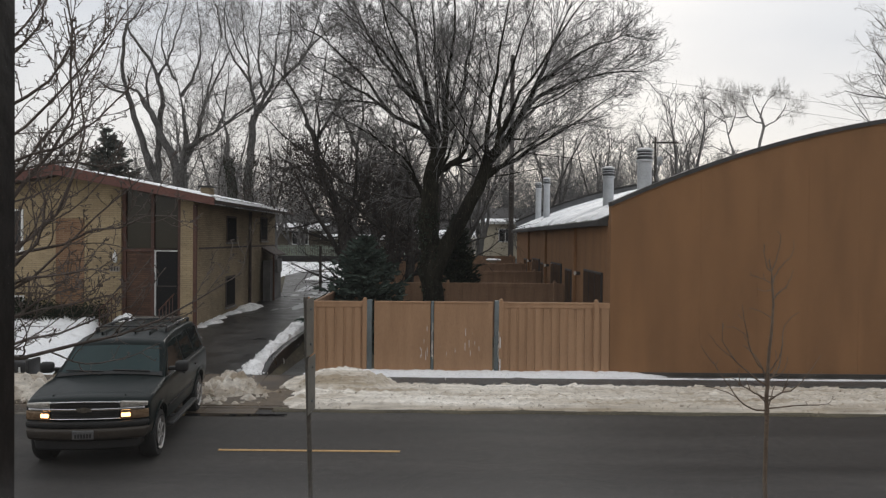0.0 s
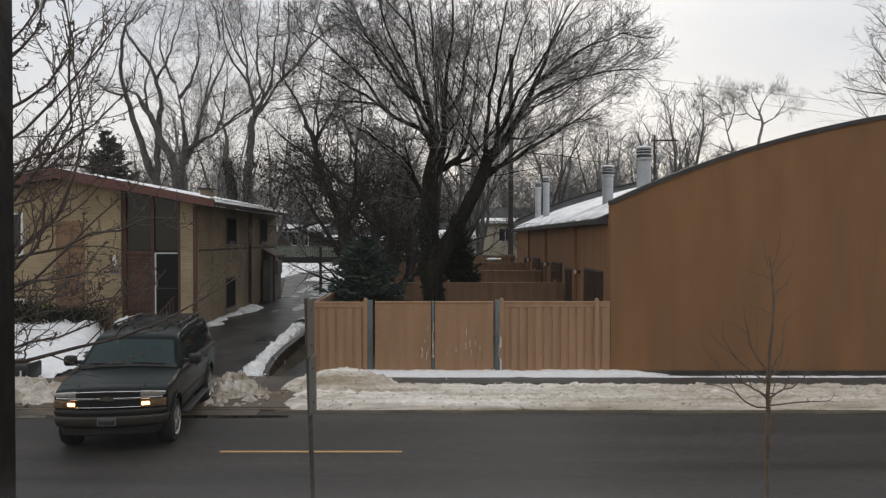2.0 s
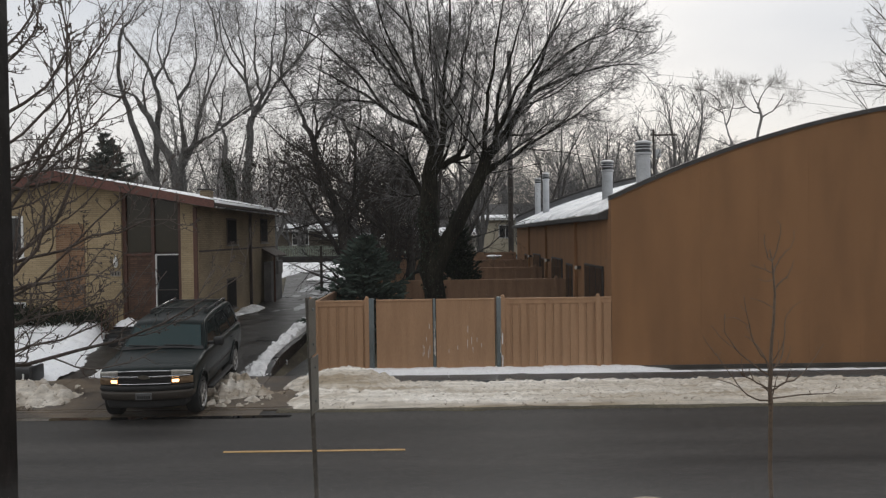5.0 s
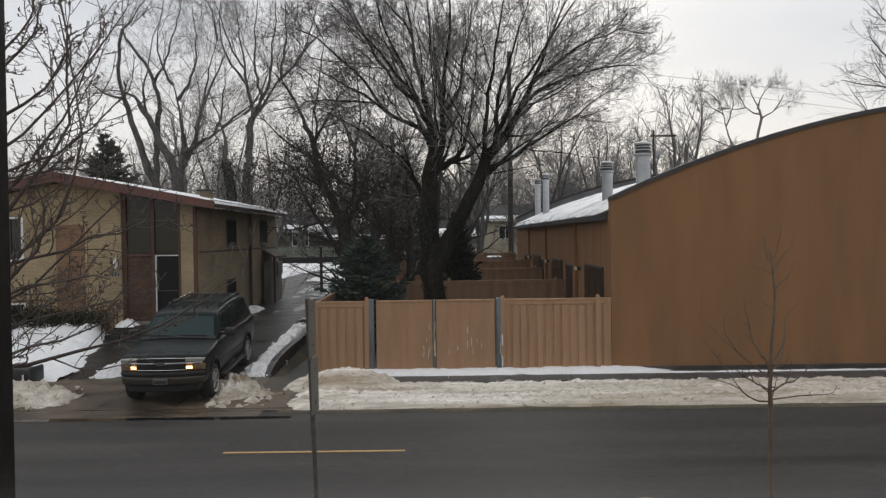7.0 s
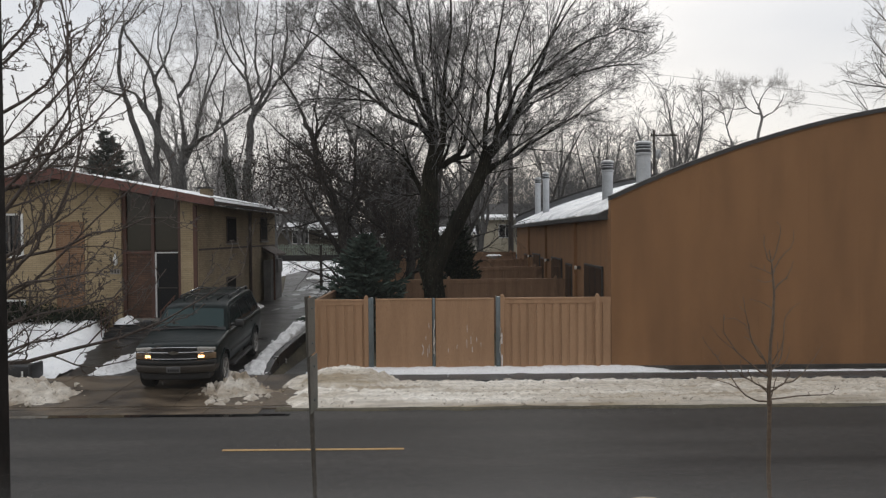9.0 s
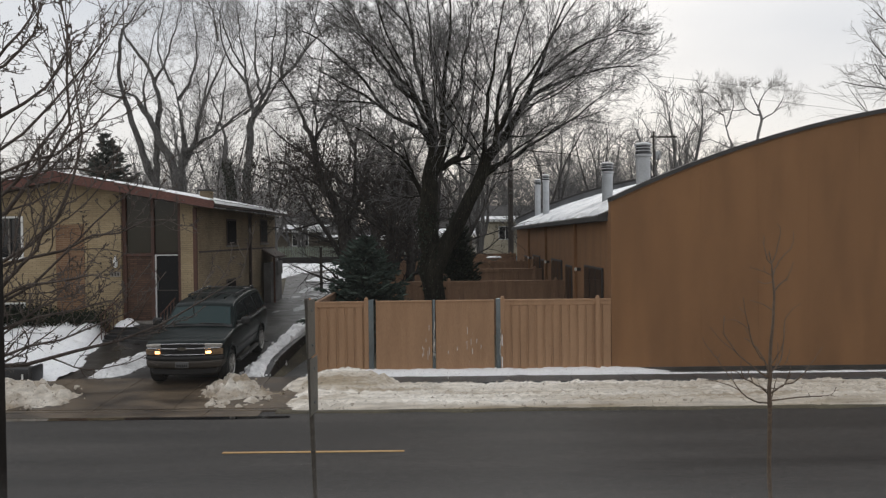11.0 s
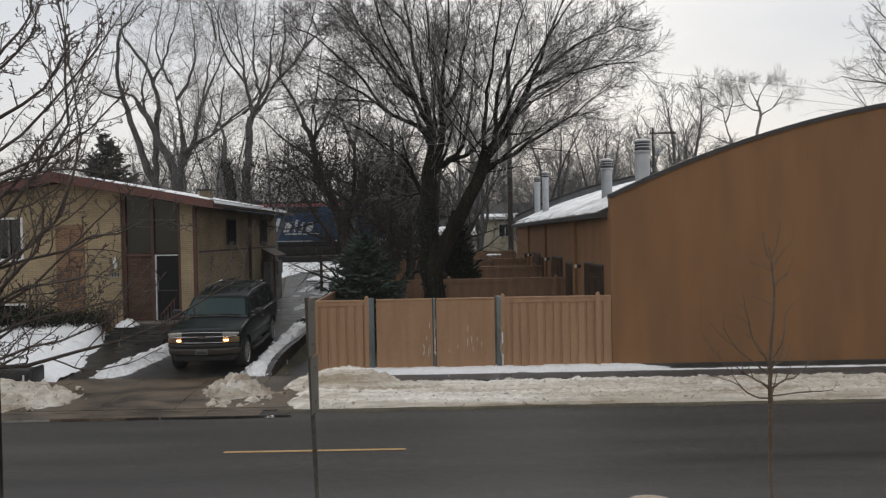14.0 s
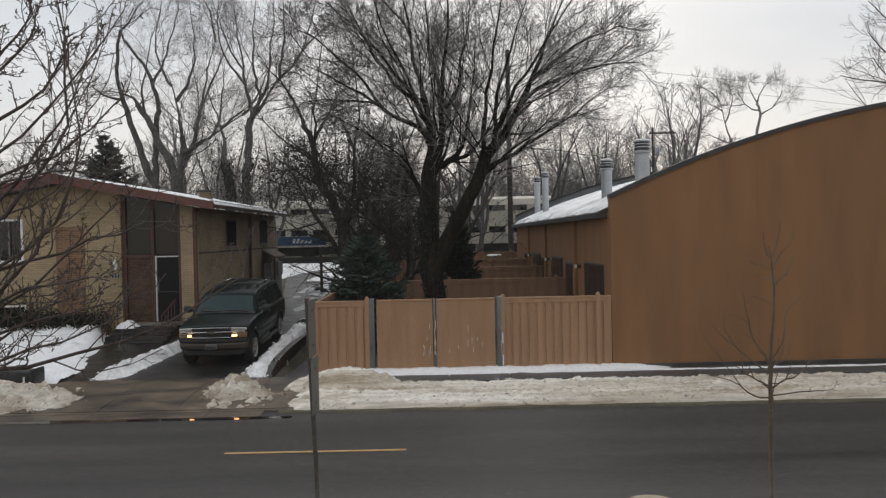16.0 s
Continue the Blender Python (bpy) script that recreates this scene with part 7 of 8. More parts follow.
            wheel(c, s * 0.86, cy, 0.40, 0.28, 0.245, 5, s)
    part("bed_floor", boxed(-0.86, 0.86, -2.73, -0.98, 0.70, 0.78), TRIM_BLACK, c, soft=False)
    part("bed_front", boxed(-0.86, 0.86, -1.03, -0.975, 0.78, 1.35), TRIM_BLACK, c, soft=False)
    part("tailgate", boxed(-0.86, 0.86, -2.81, -2.74, 0.66, 1.35, 0.015), PAINT_GREY, c)
    part("rear_bumper", boxed(-0.98, 0.98, -2.90, -2.78, 0.52, 0.72, 0.04, 2), DULL_CHROME, c, "dull chrome bumper")
    part("front_bumper", shaped(boxed(-1.0, 1.0, 2.30, 2.68, 0.56, 0.80, 0.06, 3), F), DULL_CHROME, c, "dull chrome bumper")
    part("bumper_edge", shaped(boxed(-1.003, 1.003, 2.32, 2.685, 0.795, 0.812, 0.006), F), DULL_CHROME, c, "dull bumper edge")
    # black cover added to suppress the sky glint on the bumper top
    part("bumper_top_cover", shaped(boxed(-0.985, 0.985, 2.34, 2.66, 0.813, 0.835, 0.01), F), TRIM_BLACK, c, "black cover added over the bumper top")
    part("grille", shaped(boxed(-0.58, 0.58, 2.45, 2.64, 0.88, 1.15, 0.02), F), TRIM_BLACK, c, "black grille")
    for yy in (1.26, 0.055, -0.86):
        side_panel(c, "door_seam", [(yy - 0.006, 0.52), (yy + 0.006, 0.52), (yy + 0.006, 1.33), (yy - 0.006, 1.33)], 0.994, 0.003, TRIM_BLACK, F)
    side_panel(c, "sill", [(1.2, 0.46), (1.2, 0.53), (-1.2, 0.53), (-1.2, 0.46)], 0.975, 0.02, TRIM_BLACK, F)
    sn = bmesh.new()
    g = []
    for j in range(24):
        g.append([sn.verts.new((-0.7 + 1.4 * i / 23, -0.72 + 1.25 * j / 23,
                                1.868 + 0.02 * math.sin(3.14 * j / 23) + 0.06 * noise.fractal(Vector((i * 0.22, j * 0.55, 4)), 0.9, 2, 3) - 0.02 * abs(i / 11.5 - 1) ** 3)) for i in range(24)])
    for j in range(23):
        for i in range(23):
            sn.faces.new((g[j][i], g[j][i + 1], g[j + 1][i + 1], g[j + 1][i]))
    part("roof_snow", sn, OLD_ICE, c, "patchy half-melted ice on the roof")
    # thin patches of ice left on the bonnet
    ic = bmesh.new()
    g = []
    for j in range(20):
        yy = 1.50 + 0.88 * j / 19
        g.append([ic.verts.new((-0.72 + 1.44 * i / 19, yy, float(np.interp(yy, (1.42, 1.75, 2.2, 2.42), (1.355, 1.33, 1.285, 1.245))) - 0.010
                                + 0.045 * noise.fractal(Vector((i * 0.5, j * 0.28, 9)), 0.9, 2, 3))) for i in range(20)])
    for j in range(19):
        for i in range(19):
            ic.faces.new((g[j][i], g[j][i + 1], g[j + 1][i + 1], g[j + 1][i]))
    part("bonnet_ice", ic, OLD_ICE, c, "thin patches of melting ice on the bonnet")
    return c


# ---------------------------------------------------------------- commuter train

LOCO_BLUE = surface("locomotive_blue", (0.0055, 0.031, 0.080), (0.0085, 0.042, 0.105), 0.8, 0.4, 0, 30, grain=0.1)
LOCO_RED = surface("faded_red_roof", (0.24, 0.055, 0.055), (0.30, 0.072, 0.072), 1, 0.5, 0, 30, grain=0.1)
STAINLESS = surface("stainless_steel", (0.40, 0.375, 0.32), (0.52, 0.49, 0.42), 1.5, 0.45, 0, 20, 0.25, 0.1, stretch=(1, 0.2, 1))
DOOR_GREY = surface("grey_coach_door", (0.25, 0.25, 0.235), (0.32, 0.32, 0.30), 2, 0.5, 0, 20, 0.2, 0.1)
TRUCK_DARK = surface("grimy_undergear", (0.015, 0.014, 0.013), (0.035, 0.032, 0.03), 3, 0.85, 0.3, 20)
MARK_WHITE = surface("white_marking", (0.40, 0.40, 0.40), (0.50, 0.50, 0.50), 3, 0.5, 0, 30)


def bogie(parent, cy, gap):
    b = part("bogie", boxed(-1.25, 1.25, cy - gap / 2 - 0.9, cy + gap / 2 + 0.9, 0.22, 0.93, 0.06, 2), TRUCK_DARK, parent)
    for dy in (-gap / 2, gap / 2):
        for s in (1, -1):
            part("rail_wheel", lathe(bmesh.new(), [(0.48, -0.07), (0.5, -0.05), (0.5, 0.05), (0.40, 0.07)], (s * 0.78, cy + dy, 0.5), "x", 20), TRUCK_DARK, b)
        part("axle_box", boxed(1.1, 1.35, cy + dy - 0.2, cy + dy + 0.2, 0.35, 0.85, 0.03), TRUCK_DARK, b)


def slanted(parent, name, y0, y1, z0, z1, lean, x, material):
    part(name, prism(bmesh.new(), [(y0, z0), (y1, z0), (y1 + lean, z1), (y0 + lean, z1)], "x", x, x + 0.012), material, parent, soft=False)


def build_loco():
    c = thing("locomotive", (0, 0, 0), "blue diesel locomotive with a red roof band and white markings", "locomotive")
    side = [(-8.45, 1.30), (8.45, 1.30), (8.58, 1.55), (8.58, 2.62), (8.42, 2.86), (8.14, 3.85), (7.85, 4.25), (-8.45, 4.25)]
    part("body", prism(bmesh.new(), side, "x", -1.5, 1.5, 0.10, 2), LOCO_BLUE, c)
    part("roof_band", prism(bmesh.new(), [(-8.45, 4.255), (7.82, 4.255), (7.55, 4.48), (-8.45, 4.48)], "x", -1.46, 1.46, 0.08, 2), LOCO_RED, c, "faded red roof band")
    part("roof_top", prism(bmesh.new(), [(-8.3, 4.485), (6.6, 4.485), (6.3, 4.66), (-8.3, 4.66)], "x", -1.0, 1.0, 0.08, 2), TRUCK_DARK, c)
    for yy in (-6.5, -3.8, 0.5, 3.0):
        part("fan_housing", lathe(bmesh.new(), [(0.6, 4.6), (0.62, 4.78), (0.5, 4.82)], (0, yy, 0), sides=16), TRUCK_DARK, c)
    for s in (1, -1):
        a, b = sorted((s * 1.50, s * 1.512))
        part("white_stripe", boxed(a, b, -8.4, 8.4, 1.36, 1.43), MARK_WHITE, c, "thin white stripe", soft=False)
        part("cab_window", boxed(a, b, 6.6, 7.6, 3.2, 3.85, 0.0), CAR_GLASS, c, soft=False)
        part("intake_grille", boxed(a, b, -6.8, -4.9, 3.75, 4.2), TRUCK_DARK, c, soft=False)
        part("intake_grille", boxed(a, b, -1.6, 1.8, 3.75, 4.2), TRUCK_DARK, c, soft=False)
        part("door", boxed(a, b, 4.6, 5.3, 1.6, 3.6), LOCO_BLUE, c, soft=False)
    xs_ = 1.502
    for k, (w, h) in enumerate(((0.28, 1.15), (0.28, 1.15), (0.28, 1.15), (0.5, 0.8), (0.22, 1.0), (0.24, 0.8), (0.5, 0.8))):
        y = -2.9 + (0, 0.5, 1.0, 1.75, 2.55, 3.05, 3.6)[k]
        slanted(c, "white_mark", y, y + w, 2.15, 2.15 + h, 0.3, xs_, MARK_WHITE)
    slanted(c, "white_mark", -1.0, 1.9, 1.92, 2.04, 0.05, xs_, MARK_WHITE)
    part("white_ring", lathe(bmesh.new(), [(0.36, 0), (0.36, 0.01), (0.26, 0.01), (0.26, 0)], (xs_, -6.7, 2.35), "x", 20, False), MARK_WHITE, c)
    slanted(c, "white_mark", 3.4, 5.0, 1.75, 1.9, 0.2, xs_, MARK_WHITE)
    part("nose_stripe", prism(bmesh.new(), [(8.45, 2.90), (8.17, 3.84), (8.13, 3.82), (8.41, 2.88)], "x", -1.38, 1.38), MARK_WHITE, c, "white nose edge", soft=False)
    part("windscreen", prism(bmesh.new(), [(8.40, 3.14), (8.22, 3.74), (8.19, 3.72), (8.37, 3.12)], "x", -1.2, 1.2), CAR_GLASS, c, soft=False)
    part("fuel_tank", boxed(-1.45, 1.45, -3.1, 3.1, 0.18, 0.99, 0.12, 2), TRUCK_DARK, c)
    part("frame", boxed(-1.45, 1.45, -8.5, 8.5, 1.0, 1.295, 0.02), TRUCK_DARK, c)
    part("pilot", prism(bmesh.new(), [(8.3, 1.2), (8.95, 1.0), (8.8, 0.3), (8.3, 0.3)], "x", -1.3, 1.3), TRUCK_DARK, c)
    part("coupler", boxed(-0.15, 0.15, 8.6, 9.2, 0.75, 1.05, 0.03), TRUCK_DARK, c)
    part("rear_coupler", boxed(-0.15, 0.15, -9.0, -8.45, 0.75, 1.05, 0.03), TRUCK_DARK, c)
    for cy in (5.6, -5.6):
        bogie(c, cy, 2.7)
    return c


def build_coach():
    c = thing("passenger_coach", (0, 0, 0), "ribbed stainless steel two-level passenger coach with dark windows", "railway coach", "train coaches")
    sec = [(-1.5, 0.95), (-1.52, 4.1), (-1.35, 4.6), (-0.8, 4.83), (0.8, 4.83), (1.35, 4.6), (1.52, 4.1), (1.5, 0.95)]
    part("body", prism(bmesh.new(), sec, "y", -12.9, 12.9, 0.03, 1), STAINLESS, c, soft=False)
    for k in range(9):
        z = (1.15, 1.32, 1.49, 1.66, 2.62, 2.8, 2.98, 3.16, 3.34)[k]
        part("rib", boxed(1.518, 1.545, -12.8, 12.8, z, z + 0.07, 0.008), STAINLESS, c, soft=False)
    for row, (z0, z1) in enumerate(((1.86, 2.36), (3.64, 4.10))):
        band = part("window_band", boxed(1.519, 1.532, -11.0, 11.0, z0 - 0.06, z1 + 0.06), STAINLESS, c, soft=False)
        for k in range(12):
            y = -10.6 + k * 1.82
            if row == 0 and k in (5, 6):
                continue
            part("pane", boxed(1.533, 1.54, y, y + 1.35, z0, z1), CAR_GLASS, band, soft=False)
    for dy in (-0.98, 0.02):
        leaf = part("door_leaf", boxed(1.519, 1.56, dy, dy + 0.96, 1.0, 3.2, 0.02), DOOR_GREY, c, "grey sliding door", soft=False)
        part("pane", boxed(1.561, 1.567, dy + 0.14, dy + 0.82, 2.15, 2.95), CAR_GLASS, leaf, soft=False)
    pn = part("blue_panel", boxed(1.55, 1.57, -10.1, -5.9, 1.10, 1.84), LOCO_BLUE, c, "blue side panel", soft=False)
    for k in range(5):
        slanted(pn, "white_mark", -8.7 + k * 0.33, -8.5 + k * 0.33, 1.28, 1.66 if k < 2 else 1.56, 0.12, 1.571, MARK_WHITE)
    part("skirt", boxed(-1.4, 1.4, -6.5, 6.5, 0.32, 0.949), TRUCK_DARK, c, soft=False)
    part("vestibule", boxed(-0.7, 0.7, 12.9, 13.25, 1.0, 3.6), TRUCK_DARK, c, soft=False)
    part("vestibule", boxed(-0.7, 0.7, -13.25, -12.9, 1.0, 3.6), TRUCK_DARK, c, soft=False)
    for cy in (9.0, -9.0):
        bogie(c, cy, 2.6)
    return c


suv = build_suv()
truck = build_truck()
loco = build_loco()
coach = build_coach()
coach_2 = copy_thing(coach, Matrix())

# railway
RAIL_Y, RAIL_Z = 65.0, 1.80
BALLAST = surface("dark_ballast", (0.022, 0.021, 0.020), (0.055, 0.052, 0.05), 1.5, 0.95, 1.0, 8, grain=0.5)
solid("track_bed", prism(bmesh.new(), [(60.6, 1.3), (61.6, 1.62), (68.4, 1.62), (69.4, 1.2)], "x", -330, 120), BALLAST, "dark ballast bed of the railway", "track bed", "structure", soft=False)
track = thing("track", (0, RAIL_Y, RAIL_Z), "steel rails on the dark ballast", "railway track", kind="structure")
for dy in (-0.75, 0.75):
    part("rail", boxed(-330, 120, RAIL_Y + dy - 0.04, RAIL_Y + dy + 0.04, 1.64, RAIL_Z, 0.01), STEEL, track, soft=False)
barrier = thing("barrier", (-6, 60.9, 1.4), "low dark weathered barrier beside the railway", "barrier")
part("rail", boxed(-30, 4, 60.85, 60.95, 1.55, 2.0, 0.03), TRUCK_DARK, barrier, soft=False)
for k in range(14):
    part("post", boxed(-29.5 + k * 2.5, -29.35 + k * 2.5, 60.96, 61.1, 1.2, 2.0), TRUCK_DARK, barrier, soft=False)

PICKET = surface("faded_green_pickets", (0.22, 0.26, 0.21), (0.32, 0.36, 0.30), 1, 0.85, 0.1, 20)
pickets = thing("picket_fence", (-14, 76, 1.2), "faded grey-green picket fence beyond the railway", "fence")
for k in range(110):
    x = -19.5 + k * 0.16
    part("picket", boxed(x, x + 0.085, 69.9, 69.93, 1.3, 2.75 + 0.04 * math.sin(k * 1.7)), PICKET, pickets, soft=False)
for zz in (1.7, 2.45):
    part("fence_rail", boxed(-19.5, -1.9, 69.931, 69.98, zz, zz + 0.09), PICKET, pickets, soft=False)

# houses beyond the railway
SIDING = surface("cream_siding", (0.462, 0.406, 0.308), (0.560, 0.504, 0.392), 0.6, 0.8, 0.1, 20, grain=0.08)
TAUPE = surface("taupe_siding", (0.10, 0.085, 0.065), (0.14, 0.12, 0.095), 0.6, 0.85, 0.1, 20)
SHINGLE = surface("dark_shingles", (0.05, 0.047, 0.045), (0.085, 0.08, 0.078), 1, 0.9, 0.3, 15)


def far_house(x0, x1, y0, y1, z0, z1, roof_h, wall_mat, label, wins, snowy):
    h = thing("far_house", ((x0 + x1) / 2, y0, z0), label, "house", "houses beyond the railway")
    part("wall", boxed(x0, x1, y0, y1, z0, z1), wall_mat, h, soft=False)
    ym = (y0 + y1) / 2
    rf = prism(bmesh.new(), [(y0 - 0.5, z1 - 0.1), (ym, z1 + roof_h), (y1 + 0.5, z1 - 0.1), (y1 + 0.5, z1 + 0.1), (ym, z1 + roof_h + 0.2), (y0 - 0.5, z1 + 0.1)], "x", x0 - 0.5, x1 + 0.5)
    part("roof", rf, SHINGLE, h, soft=False)
    part("gutter", boxed(x0 - 0.5, x1 + 0.5, y0 - 0.62, y0 - 0.505, z1 - 0.12, z1 + 0.06), WHITE_PAINT, h, soft=False)
    if snowy:
        sf = bmesh.new()
        prism(sf, [(y0 - 0.5, z1 + 0.105), (y0 + (ym - y0) * snowy, z1 + 0.105 + (roof_h + 0.02) * (0.5 + (ym - y0) * snowy) / (ym - y0 + 0.5)), (y0 + (ym - y0) * snowy, z1 + 0.18 + (roof_h + 0.02) * (0.5 + (ym - y0) * snowy) / (ym - y0 + 0.5)), (y0 - 0.5, z1 + 0.2)], "x", x0 - 0.45, x1 + 0.4)
        part("snow_cover", sf, SNOW, h, "white snow on the roof", soft=False)
    for a, b, c0, c1 in wins:
        w = part("window", boxed(a, b, y0 - 0.06, y0 - 0.003, c0, c1), WHITE_PAINT, h, "white-framed window", soft=False)
        m = (a + b) / 2
        for u, v in ((a + 0.1, m - 0.05), (m + 0.05, b - 0.1)):
            part("pane", boxed(u, v, y0 - 0.075, y0 - 0.062, c0 + 0.1, c1 - 0.1), DARK_GLASS, w, soft=False)
    return h


far_house(4.4, 11.5, 84, 92, 0.8, 5.2, 1.6, SIDING, "cream sided house with shuttered window beyond the railway", [(6.1, 7.6, 3.1, 4.6)], 0.1)
far_house(-22.0, -13.2, 86, 94, 0.8, 4.3, 1.5, TAUPE, "low taupe house with a white window beyond the railway", [(-16.9, -15.0, 2.6, 4.2)], 0.3)
far_house(-12.6, -5.5, 82, 89, 0.8, 3.4, 1.2, TAUPE, "pale garage with a snowy roof beyond the railway", [(-11.2, -8.8, 2.0, 2.9)], 0.08)
far_house(-3.2, 3.2, 84, 90, 0.8, 3.6, 1.4, TAUPE, "small pale house with a partly snowy roof", [(0.8, 2.0, 2.1, 3.2)], 0.35)

# ---------------------------------------------------------------- poles, wires, sign, bins

POLE_WOOD = surface("dark_pole_wood", (0.035, 0.028, 0.023), (0.06, 0.05, 0.042), 2, 0.9, 0.4, 20, stretch=(1, 1, 0.1))


def utility_pole(x, y, z0, z1, r, label, arm=True):
    p = thing("utility_pole", (x, y, z0), label, "utility pole", "utility poles")
    part("pole", rodded((x, y, z0), (x, y, z1), r, r * 0.75, 12), POLE_WOOD, p)
    if not arm:
        return
    part("cross_arm", boxed(x - 0.3, x + 2.1, y - 0.06, y + 0.06, z1 - 0.6, z1 - 0.45), POLE_WOOD, p, soft=False)
    for k in range(4):
        xx = x - 0.2 + k * 0.7
        part("insulator", lathe(bmesh.new(), [(0.03, z1 - 0.45), (0.05, z1 - 0.4), (0.03, z1 - 0.3)], (xx, y, 0), sides=8), TRIM_BLACK, p)
    part("transformer", lathe(bmesh.new(), [(0.2, z1 - 2.6), (0.24, z1 - 2.5), (0.24, z1 - 1.9), (0.18, z1 - 1.8)], (x + 0.42, y, 0), sides=12), VENT_METAL, p, "grey transformer can")


utility_pole(4.62, 52, 0.9, 15.9, 0.19, "tall dark wooden utility pole before the railway", False)
utility_pole(19.3, 70, 1.2, 12.9, 0.13, "wooden utility pole with cross arms beyond the roof")
utility_pole(62, 66, 1.2, 13.0, 0.17, "wooden utility pole with cross arms")


def wire(a, b, sag, r=0.009):
    t = Tubes()
    a, b = Vector(a), Vector(b)
    pts = [a.lerp(b, i / 16) + Vector((0, 0, -sag * 4 * (i / 16) * (1 - i / 16))) for i in range(17)]
    t.tube(pts, [r] * 17, 4)
    me = t.mesh("wire")
    me.materials.append(TRIM_BLACK)
    tagged(new("overhead_wire", me), "thin dark overhead wire between the poles", "wire", "overhead wires")


wire((4.62, 52, 15.5), (62, 66, 12.4), 0.3)
wire((4.62, 52, 15.0), (62, 66, 10.8), 0.3)
wire((4.62, 52, 12.9), (19.3, 70, 13.2), 0.5)
wire((19.3, 70, 12.2), (62, 66, 11.6), 0.8)
wire((19.3, 70, 11.8), (62, 66, 11.2), 0.8)
wire((-70, 56, 10.0), (4.62, 52, 10.6), 1.0)
wire((-70, 56, 9.4), (4.62, 52, 9.9), 1.0)

mast = thing("marker_post", (-6.2, 39, 0.7), "weathered wooden post beside the drive", "post")
part("post", rodded((-6.2, 39, 0.65), (-6.2, 39, 2.98), 0.075, 0.07, 8), POLE_WOOD, mast)
part("cap", boxed(-6.28, -6.12, 38.92, 39.08, 2.98, 3.04, 0.01), POLE_WOOD, mast, soft=False)

SIGN_BACK = surface("sign_back_aluminium", (0.15, 0.15, 0.135), (0.22, 0.22, 0.20), 4, 0.5, 0.05, 30, 0.5, 0.15)
POST_BROWN = surface("rusty_post_steel", (0.075, 0.07, 0.06), (0.12, 0.11, 0.095), 5, 0.7, 0.2, 40, 0.3)
sign = thing("sign_post", (-1.17, 7.0, 0), "weathered steel post carrying two sign plates seen edge-on", "street sign")
part("post", rodded((-1.155, 7.0, 0.0), (-1.245, 7.0, 2.95), 0.022, 0.022, 8), POST_BROWN, sign, "leaning steel post")
for z0, z1, rz in ((2.42, 2.94, 88), (1.90, 2.41, 87)):
    m = Matrix.Translation((-1.243 + (2.7 - z0) * 0.03, 7.0, 0)) @ Matrix.Rotation(radians(rz), 4, "Z") @ Matrix.Rotation(radians(0.0), 4, "Y")
    part("plate", boxed(-0.15, 0.15, -0.034, -0.028, z0, z1, 0.0, 1, m), SIGN_BACK, sign, "dull bare metal back", soft=False)
    for zz in (z0 + 0.1, z1 - 0.1):
        part("bolt", rodded(m @ Vector((0, -0.02, zz)), m @ Vector((0, -0.045, zz)), 0.012, sides=6), STEEL, sign)

TAN_LID = surface("tan_plastic", (0.30, 0.235, 0.15), (0.37, 0.29, 0.19), 3, 0.6, 0.1, 30)
lb = thing("litter_bin", (1.99, 7.4, 0), "tan dome-topped litter bin by the near kerb", "litter bin")
part("drum", lathe(bmesh.new(), [(0.28, 0.0), (0.30, 0.04), (0.32, 0.75), (0.33, 0.695)], (1.99, 7.4, 0), sides=24), TAN_LID, lb)
part("lid", lathe(bmesh.new(), [(0.345, 0.695), (0.35, 0.715), (0.32, 0.795), (0.24, 0.860), (0.13, 0.895), (0.03, 0.905)], (1.99, 7.4, 0), sides=24), TAN_LID, lb, "rounded tan lid")

BIN = surface("black_plastic", (0.014, 0.014, 0.015), (0.025, 0.025, 0.026), 4, 0.5, 0.1, 40)
wb = thing("wheeled_bin", (-9.85, 17.9, 0.15), "black wheeled bin lying beside the snow heap", "bin")
part("tub", prism(bmesh.new(), [(-10.6, 0.14), (-10.6, 0.60), (-9.66, 0.53), (-9.66, 0.20)], "y", 17.80, 18.28, 0.07, 3), BIN, wb)
part("lid", boxed(-9.665, -9.58, 17.76, 18.32, 0.14, 0.58, 0.035, 3), BIN, wb)
part("wheel", lathe(bmesh.new(), [(0.11, -0.03), (0.11, 0.03)], (-10.5, 17.72, 0.3), "y", 16), RUBBER, wb)
part("reflector", boxed(-9.80, -9.76, 17.735, 17.749, 0.25, 0.42), WHITE_PAINT, wb, soft=False)

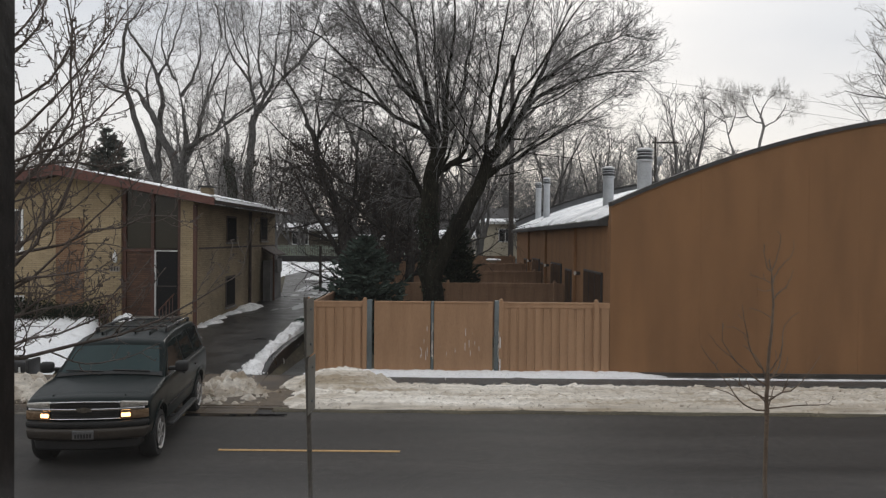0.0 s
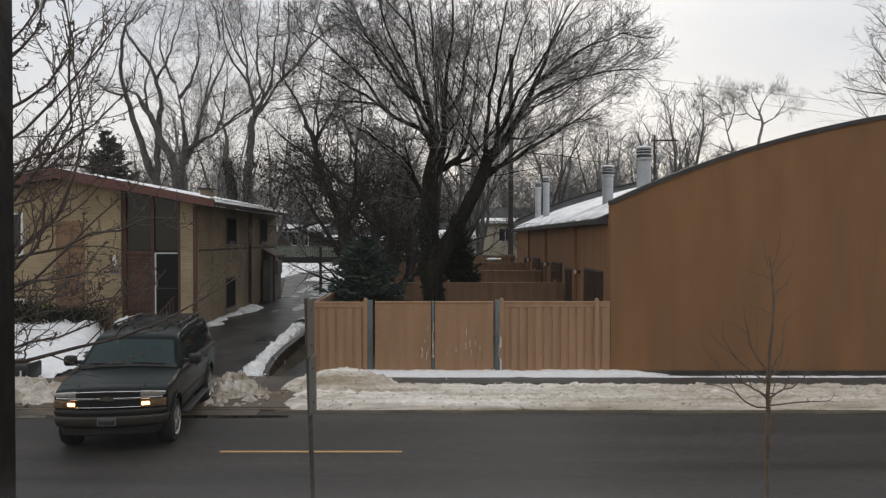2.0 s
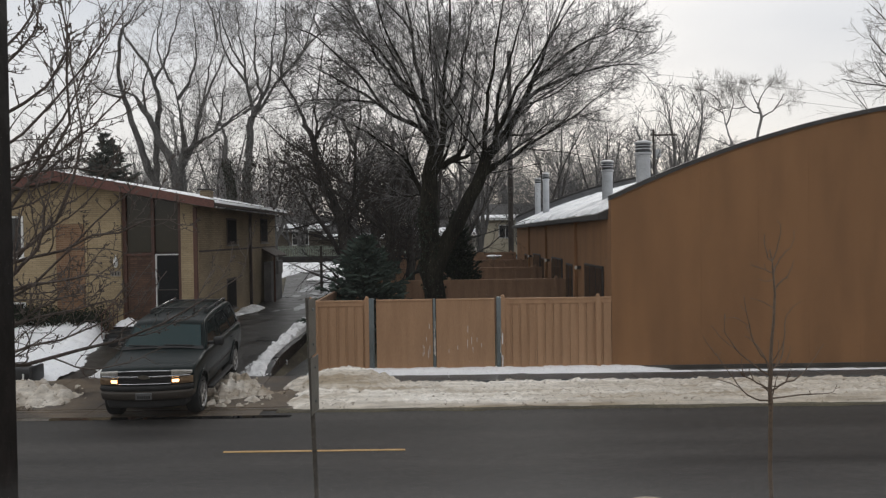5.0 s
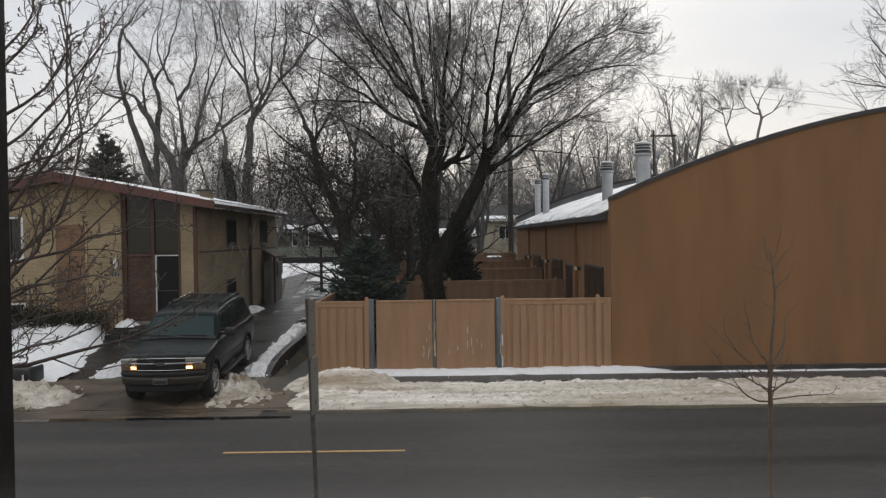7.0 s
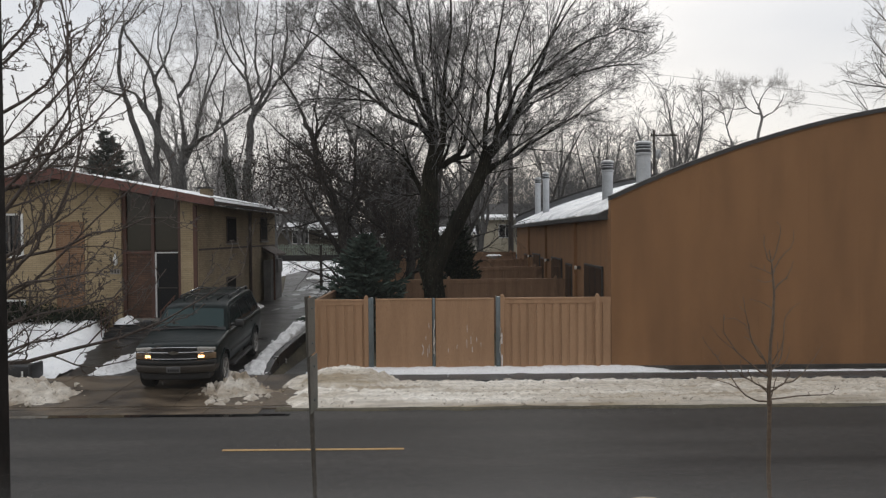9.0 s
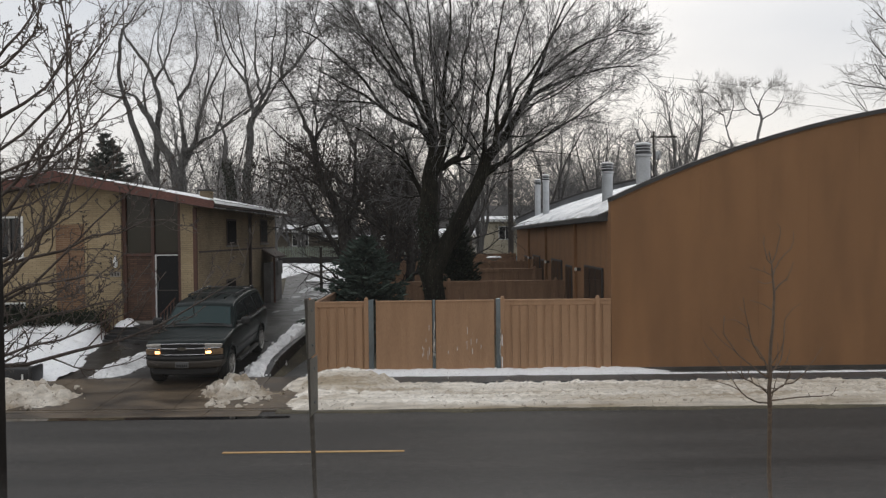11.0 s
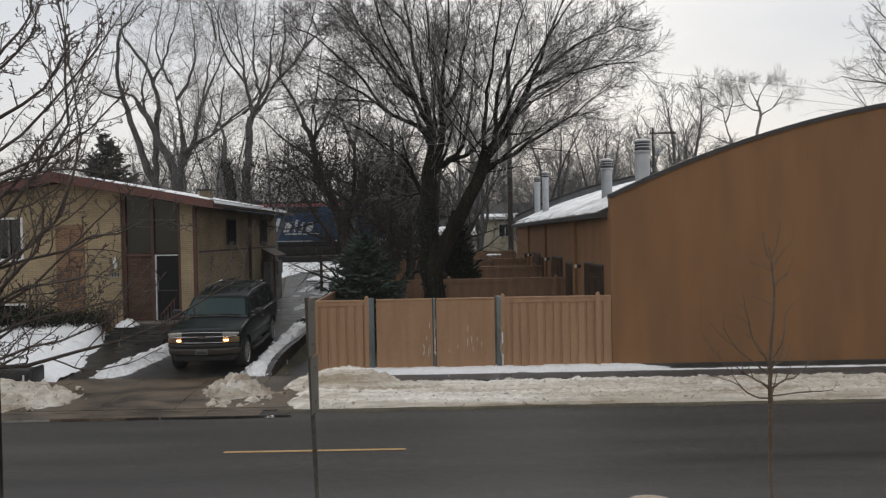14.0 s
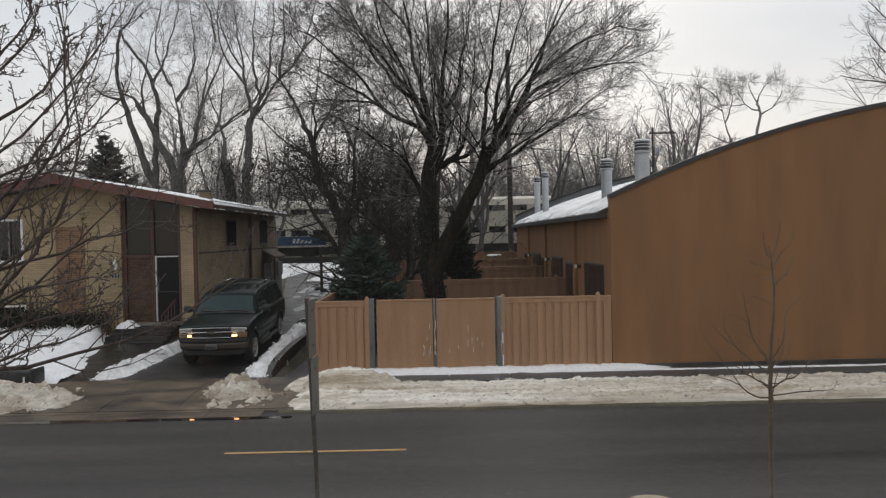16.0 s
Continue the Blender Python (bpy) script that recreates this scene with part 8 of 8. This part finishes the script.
# ---------------------------------------------------------------- movement

# the utility vehicle backs up the drive: seconds, x, y, heading
SUV_ROWS = [
    (0.0, -5.543, 13.595, 187.09),
    (0.5, -5.568, 13.748, 186.86),
    (1.0, -5.590, 13.975, 186.84),
    (1.5, -5.617, 14.252, 186.97),
    (2.0, -5.663, 14.610, 187.09),
    (2.5, -5.721, 14.957, 186.86),
    (3.0, -5.761, 15.375, 186.30),
    (3.5, -5.792, 15.784, 185.57),
    (4.0, -5.812, 16.162, 184.97),
    (6.5, -5.940, 17.953, 182.14),
    (7.0, -5.938, 18.208, 181.71),
    (7.5, -5.908, 18.357, 181.60),
    (8.5, -5.904, 18.729, 181.69),
    (9.0, -5.914, 18.965, 181.59),
    (11.5, -5.936, 19.874, 180.63),
    (12.0, -5.934, 20.140, 180.42),
    (12.5, -5.941, 20.419, 180.38),
    (13.0, -5.940, 20.682, 180.53),
    (13.5, -5.938, 20.872, 180.72),
    (14.0, -5.939, 21.029, 180.86),
    (14.5, -5.939, 21.152, 180.85),
    (15.0, -5.939, 21.316, 180.68),
    (15.5, -5.925, 21.565, 180.40),
    (16.0, -5.913, 21.817, 179.94),
]


def spin(car, times, angle):
    """Turn each wheel of a car about its axle."""
    for w, c in WHEELS[car]:
        walk(w, [(t, Matrix.Translation(c) @ Matrix.Rotation(angle(t), 4, "X") @ Matrix.Translation(-c)) for t in times])


def motions():
    rows = []
    for t, x, y, a in SUV_ROWS:
        h = radians(a)
        fx, fy = -math.sin(h), math.cos(h)
        zf, zr = (float(np.interp(y + fy * d, *LEFT)) + (0.012 if y + fy * d > 15.7 else 0.015) for d in (1.58, -1.58))
        rows.append((t, Matrix.Translation((x, y, (zf + zr) / 2)) @ Matrix.Rotation(h, 4, "Z") @ Matrix.Rotation(math.atan2(zf - zr, 3.16), 4, "X")))
    walk(suv, rows)
    times = [r[0] for r in SUV_ROWS]
    ys = [r[2] for r in SUV_ROWS]
    spin(suv, [i * 0.5 for i in range(33)], lambda t: (float(np.interp(t, times, ys)) - ys[0]) / 0.372)
    # the pickup drives past from left to right
    even = [0.0, 1.0, 2.0, 3.0, 4.0, 5.0, 6.0, 7.0, 8.0, 9.0, 10.0, 11.0, 12.0, 13.0, 14.0, 15.0, 15.9, 16.0]
    at = [0.0, 6.5, 7.0, 7.5, 7.7, 7.8, 7.9, 8.0, 8.1, 8.2, 8.3, 8.4, 8.5, 8.6, 8.7, 8.8, 8.9, 9.0, 10.0, 12.0, 14.0, 16.0]
    far = [-108.0, -23.9, -17.1, -10.2, -7.45, -6.08, -4.68, -3.28, -1.93, -0.66, 0.33, 1.53, 2.90, 4.50, 6.08, 7.50, 8.96, 10.42, 25.0, 54.0, 83.0, 112.0]
    walk(truck, [(t, pose(x - 0.07, 10.95, 0.0, 0, 0, -90)) for t, x in zip(at, far)])
    spin(truck, [0.0] + [7.4 + i / 30 for i in range(50)] + [16.0], lambda t: -(float(np.interp(min(max(t, 7.4), 7.4 + 49 / 30), at, far)) + 10.5) / 0.40)
    # the train follows its track to the right
    for ob, back in ((loco, 8.6), (coach, 31.3), (coach_2, 58.0)):
        walk(ob, [(t, pose(4.30 + 15.5 * (t - 14.5) - back, RAIL_Y, RAIL_Z, 0, 0, -90)) for t in even])


motions()
